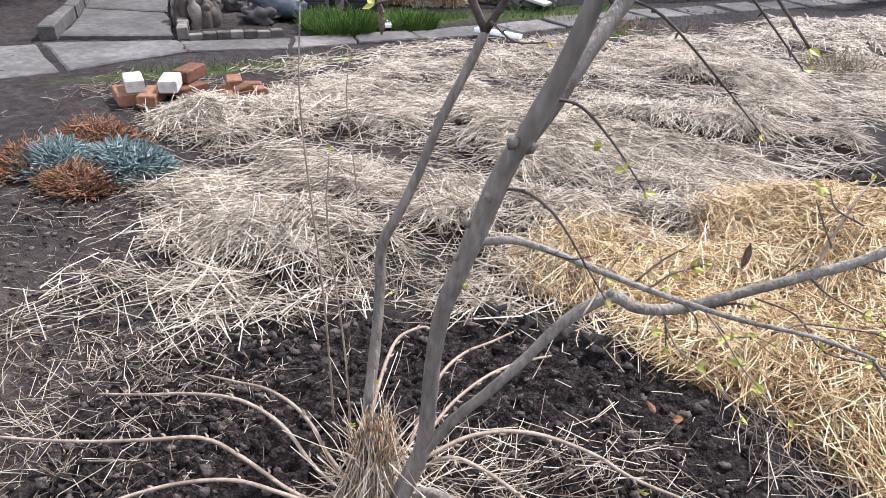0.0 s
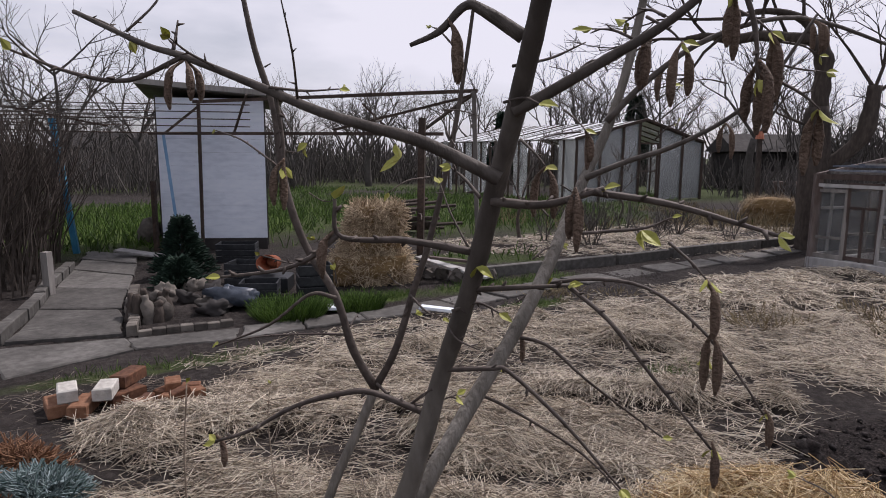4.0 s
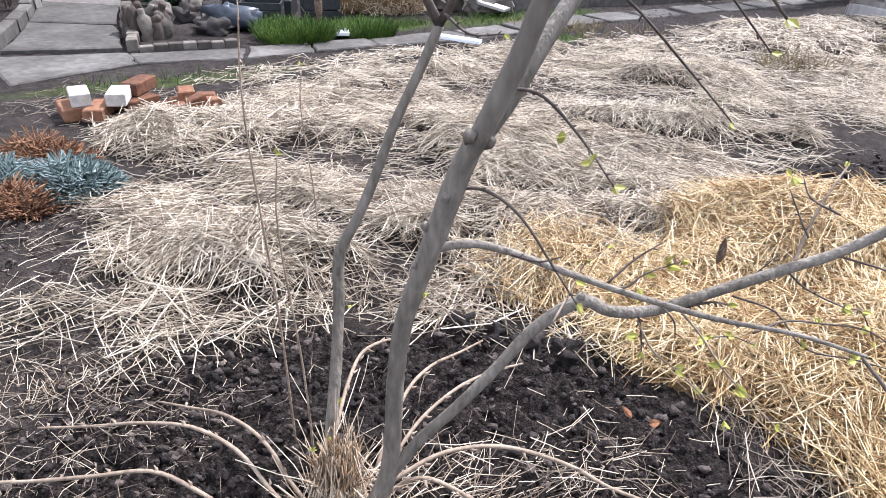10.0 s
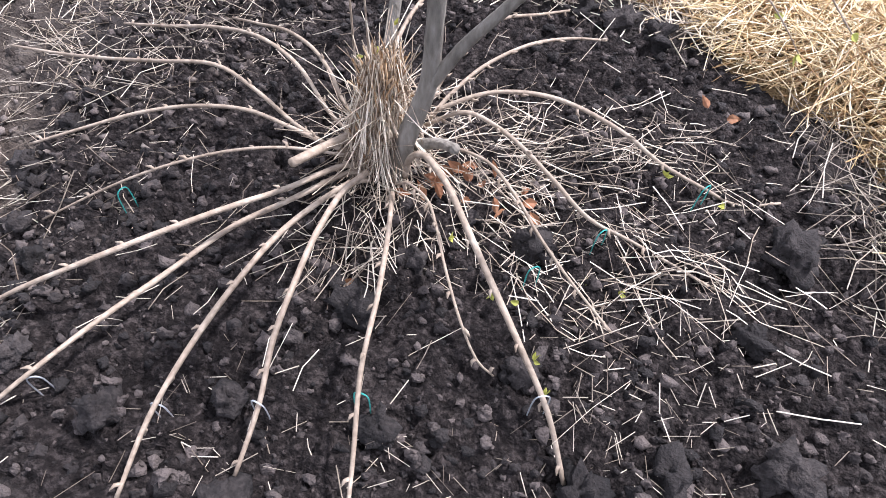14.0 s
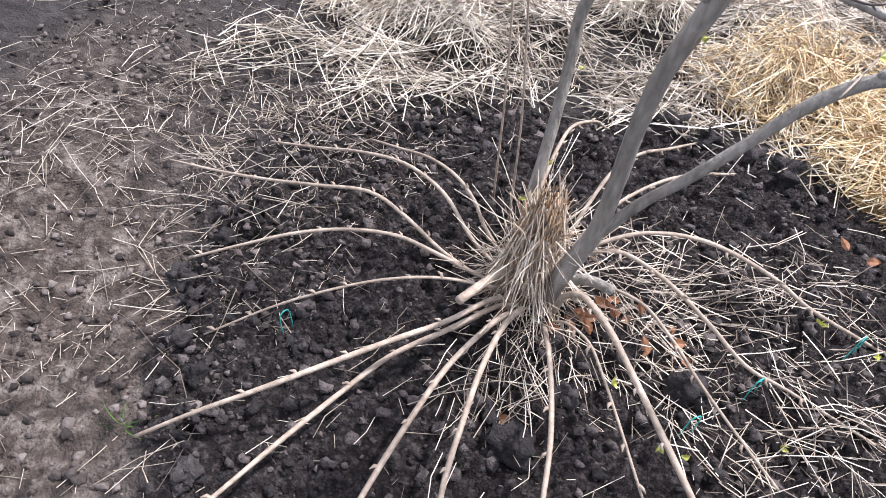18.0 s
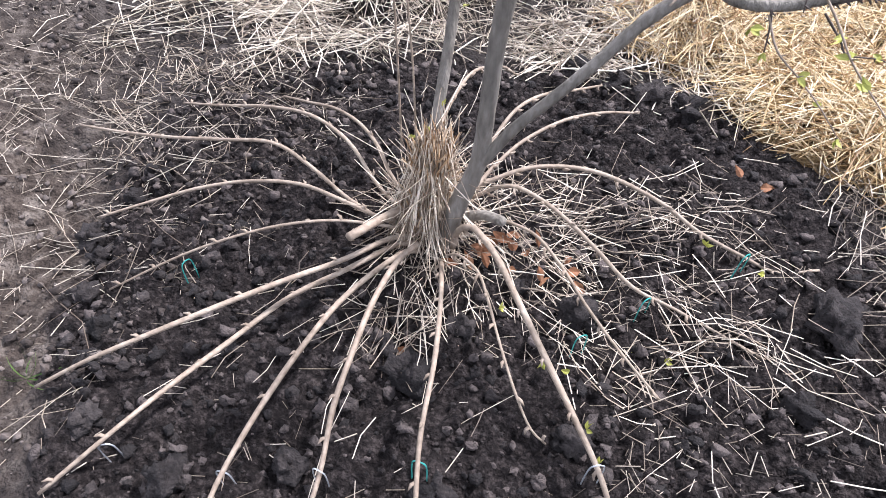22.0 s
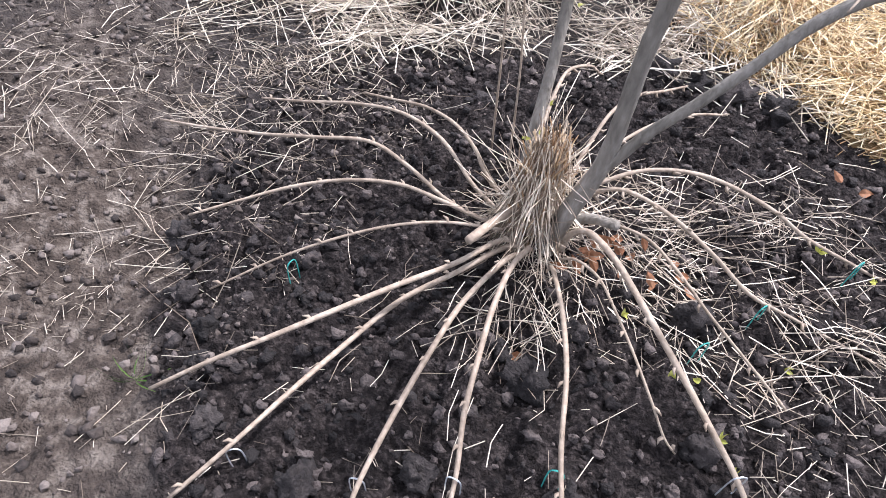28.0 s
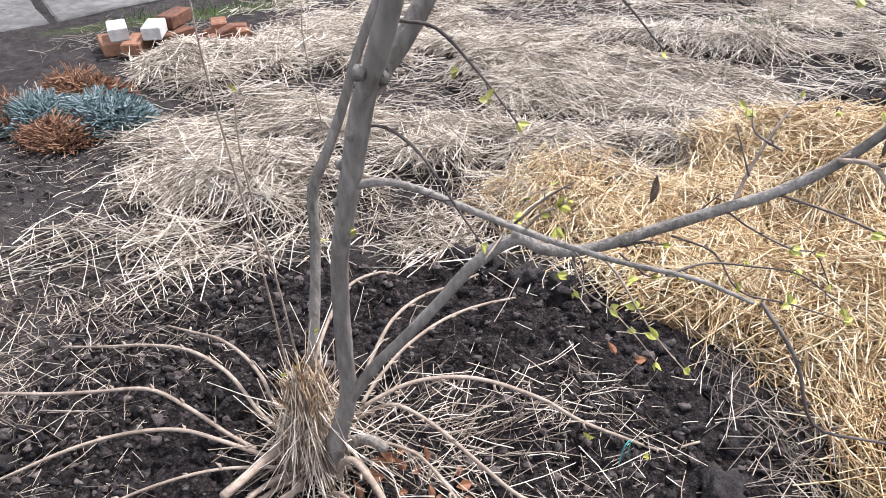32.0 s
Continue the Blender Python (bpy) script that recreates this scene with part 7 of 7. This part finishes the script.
def stuff(name, pieces, mat, label, cat):
    vs, fs, o = [], [], 0
    for v, f in pieces:
        vs.append(v)
        fs.append(f + o)
        o += len(v)
    return tagged(new(name, raw_mesh(name, np.concatenate(vs), np.concatenate(fs), mat)), label, cat, kind="stuff")


def blades(n, box, seed, h, rad):
    """Grass blades strewn where the turf grows."""
    g = np.random.default_rng(seed)
    x, y = g.uniform(box[0], box[1], n * 4), g.uniform(box[2], box[3], n * 4)
    k = np.nonzero(g.uniform(0, 1, n * 4) < grass_mask(x, y) ** 1.5)[0][:n]
    x, y = x[k], y[k]
    d = np.stack([g.normal(0, 0.45, len(x)), g.normal(0, 0.45, len(x)), np.ones(len(x))], 1)
    d /= np.linalg.norm(d, axis=1)[:, None]
    return rods(np.stack([x, y, ground_height(x, y) - 0.005], 1), d, h * g.uniform(0.4, 1.2, len(x)), rad * g.uniform(0.6, 1.2, len(x)), 0.08, 2)


stuff("grass", [blades(9000, (-3.2, 3.2, 3.0, 8.6), 1, 0.09, 0.0028), blades(2500, (1.6, 3.6, -0.4, 0.9), 2, 0.05, 0.002), clump(-2.35, 5.42, 0.36, 0.24, 1500, 3, 0.004, 0.5), clump(-1.75, 5.95, 0.3, 0.2, 900, 4, 0.004, 0.5),
                clump(4.05, 3.25, 0.2, 0.12, 110, 41, 0.003, 0.5), clump(4.6, 3.1, 0.25, 0.10, 90, 42, 0.003, 0.5)],
      GRASS, "fresh green grass along the path", "grass")
stuff("grass", [blades(14000, (-16, 6, 8.6, 30), 5, 0.22, 0.012)], GRASS, "rough green grass on the far plots", "grass")
rc = random.Random(3)
for i in range(15):
    x, y = rc.uniform(0.0, 5.0), rc.uniform(10.2, 15.5)
    if y < x * 0.86 + 9.3:
        continue
    s_ = Shape()
    for k in range(9):
        a = rc.uniform(0, 2 * math.pi)
        grow(s_, (x + 0.08 * math.cos(a), y + 0.08 * math.sin(a), -0.02), (math.cos(a) * 0.5, math.sin(a) * 0.5, 1), rc.uniform(0.4, 0.7), 0.012, 1, rc, 0.4, 0, 3)
    solid("currant_bush", s_, FAR_BARK, "low bare currant bush in the back bed", "bush", "currant bushes")
stuff("dry_stalks", [clump(rc.uniform(-2, 6), rc.uniform(13.5, 21), rc.uniform(0.4, 0.9), rc.uniform(0.22, 0.5), 100, 100 + i, 0.007, 0.35) for i in range(20)], DRY_GRASS, "dry grey-brown weed stalks", "weeds")
stuff("dry_stalks", [clump(rc.uniform(2.6, 5.5), rc.uniform(5.2, 6.6), 0.35, 0.22, 120, 160 + i, 0.005, 0.6) for i in range(9)] + [clump(rc.uniform(-0.6, 1.6), rc.uniform(6.6, 7.4), 0.25, 0.12, 60, 180 + i, 0.004, 0.8) for i in range(6)], DRY_GRASS, "tangled dry weeds at the edge of the beds", "weeds")
for i in range(9):
    x, y = -8.6 + rc.uniform(-1.6, 1.4), 4.4 + i * 0.55
    s_ = Shape()
    for k in range(13):
        a = rc.uniform(0, 2 * math.pi)
        grow(s_, (x + 0.3 * math.cos(a), y + 0.3 * math.sin(a), -0.02), (math.cos(a) * 0.25, math.sin(a) * 0.25, 1), rc.uniform(0.9, 1.5), 0.016, 2, rc, 0.35, 0, 3)
    solid("hedge_bush", s_, OLD_BARK, "dense dark leafless hedge bush along the path", "bush", "hedge by the path")


for i, (x, y) in enumerate(((-6.15, 5.6), (-6.45, 6.1), (-6.75, 6.6), (-7.1, 7.1), (-7.5, 7.7), (-6.6, 5.7), (-7.1, 6.5))):
    s_ = Shape()
    for k in range(22):
        a = rc.uniform(0, 2 * math.pi)
        grow(s_, (x + 0.28 * math.cos(a), y + 0.28 * math.sin(a), -0.02), (math.cos(a) * 0.12, math.sin(a) * 0.12, 1), rc.uniform(1.1, 1.7), 0.014, 1, rc, 0.25, 0, 3)
    solid("hedge_bush", s_, OLD_BARK, "dark upright leafless hedge bush beside the kerb", "bush", "hedge by the path")


def thicket(n, x0, x1, y0, y1, h, seed, rad):
    g = np.random.default_rng(seed)
    x, y = g.uniform(x0, x1, n), g.uniform(y0, y1, n)
    hh_ = h * (0.35 + 0.9 * fbm(x * 0.22, y * 0.22, seed)) * g.uniform(0.5, 1.0, n)
    d = np.stack([g.normal(0, 0.28, n), g.normal(0, 0.28, n), np.ones(n)], 1)
    d /= np.linalg.norm(d, axis=1)[:, None]
    return rods(np.stack([x, y, np.zeros(n)], 1), d, hh_, rad * g.uniform(0.5, 1.2, n), 0.06, 2)


stuff("far_thicket", [thicket(2200, 13, 34, 33, 42, 5.2, 17, 0.036), thicket(7000, -45, 45, 36, 50, 3.4, 7, 0.035), thicket(2600, 8, 40, 20, 32, 2.6, 8, 0.028), thicket(1800, -30, -12, 22, 34, 2.4, 9, 0.03), thicket(900, 7, 14, 14, 20, 1.8, 10, 0.02)], FAR_BARK,
      "brown leafless thicket closing the gardens", "thicket")


def house(name, x, y, w, d, h, roof, turn, wall_mat, roof_mat, label, windows=2):
    """A far house: walls, gabled roof, windows."""
    hs = thing(name, (x, y, 0), label, "house", "far buildings")
    m_ = Matrix.Translation((x, y, 0)) @ Matrix.Rotation(turn, 4, "Z")
    part("wall", Shape().box((0, 0, 0), (w, d, h), m=m_ @ Matrix.Translation((0, 0, h / 2))), wall_mat, hs)
    e = 0.35
    vs = [(-w / 2 - e, -d / 2 - e, h - 0.1), (w / 2 + e, -d / 2 - e, h - 0.1), (w / 2 + e, d / 2 + e, h - 0.1), (-w / 2 - e, d / 2 + e, h - 0.1), (-w / 2 - e, 0, h + roof), (w / 2 + e, 0, h + roof)]
    part("roof", Shape().add([m_ @ Vector(p) for p in vs], [(0, 1, 5, 4), (2, 3, 4, 5), (0, 4, 3), (1, 2, 5), (3, 2, 1, 0)]), roof_mat, hs)
    for k in range(windows):
        xx = -w / 2 + w * (k + 0.5) / windows
        part("window", Shape().box((0, 0, 0), (0.9, 0.06, 1.1), m=m_ @ Matrix.Translation((xx, -d / 2 - 0.01, h * 0.55))), DARK_WALL, hs)
    return hs


house("house", 31.9, 35.9, 6.0, 5.0, 4.2, 2.1, 0.863, BROWN_WALL, BROWN_ROOF, "far house with a brown gable", 1)
house("house", 35.6, 33.4, 6.0, 5.0, 4.5, 1.8, -0.708, HOUSE_WALL, HOUSE_ROOF, "far ochre house with a grey slate roof")
conifer(-2.4, 39.0, 4.3, 1.3, "dark far conifer behind the greenhouse", 0.35)
conifer(6.5, 47.0, 6.0, 1.6, "dark far conifer behind the trees", 0.35)
bare_tree("young_tree", -0.15, 12.1, 3.0, 0.035, 21, "slender bare young tree in the back bed", TWIG, 3)
bare_tree("young_tree", 2.4, 17.5, 2.6, 0.03, 22, "slender bare young tree in the back bed", TWIG, 3)
house("garden_shed", -34.0, 48.0, 12.0, 4.0, 2.3, 1.2, 0.3, DARK_WALL, DARK_WALL, "far dark garden shed behind the grass", 1)
house("garden_shed", 17.5, 13.5, 4.0, 3.0, 1.75, 0.25, 0.55, RED_WOOD, OLD_WOOD, "low wooden shed with a flat roof behind the glasshouse", 1)
house("garden_shed", 12.5, 38.0, 4.5, 3.0, 2.2, 0.9, 0.2, DARK_WALL, DARK_WALL, "far dark garden shed beyond the greenhouse", 1)
for i in range(20):
    x = -6 + i * 0.62
    solid("fence_post", Shape().bar((x, 31 + 0.1 * (i % 3), -0.1), (x + 0.04, 31, 1.5 + 0.2 * (i % 4)), 0.07), OLD_WOOD, "thin grey fence post on the far plot", "post", "far fence posts")
brush = thing("brush_pile", (-2.6, 12.6, 0), "heap of dark brushwood behind the bales", "brushwood")
for k in range(12):
    part("stick", Shape().tube([(-3.2 + rc.uniform(-0.6, 0.6), 12.5 + rc.uniform(-0.5, 0.5), 0.06 + 0.05 * k), (-2.0 + rc.uniform(-0.6, 0.6), 12.8 + rc.uniform(-0.5, 0.5), 0.10 + 0.06 * k)], [0.05, 0.04], 5, 1), OLD_BARK, brush)
solid("sack", Shape().blob((-7.3, 10.2, 0.22), (0.22, 0.2, 0.3), 3.3, 0.4, 6, 9), STONE, "full grey-brown sack on the grass", "sack", smooth=True)
barrel = thing("barrel", (9.0, 24.0, 0), "dark iron barrel beside the greenhouse", "barrel")
part("body", Shape().tube([(9.0, 24.0, 0), (9.0, 24.0, 0.45), (9.0, 24.0, 0.9)], [0.42, 0.45, 0.42], 12, 2), DARK_METAL, barrel, "", True)
post = thing("marker_post", (6.8, 20.0, 0), "dark wooden post with a red-orange cap", "post")
part("stake", Shape().bar((6.8, 20.0, -0.1), (6.75, 20.0, 2.35), 0.13), OLD_BARK, post)
part("cap", Shape().tube([(6.75, 20.0, 2.32), (6.75, 20.0, 2.55)], [0.13, 0.10], 8, 1), ORANGE_PLASTIC, post, "red-orange cap")
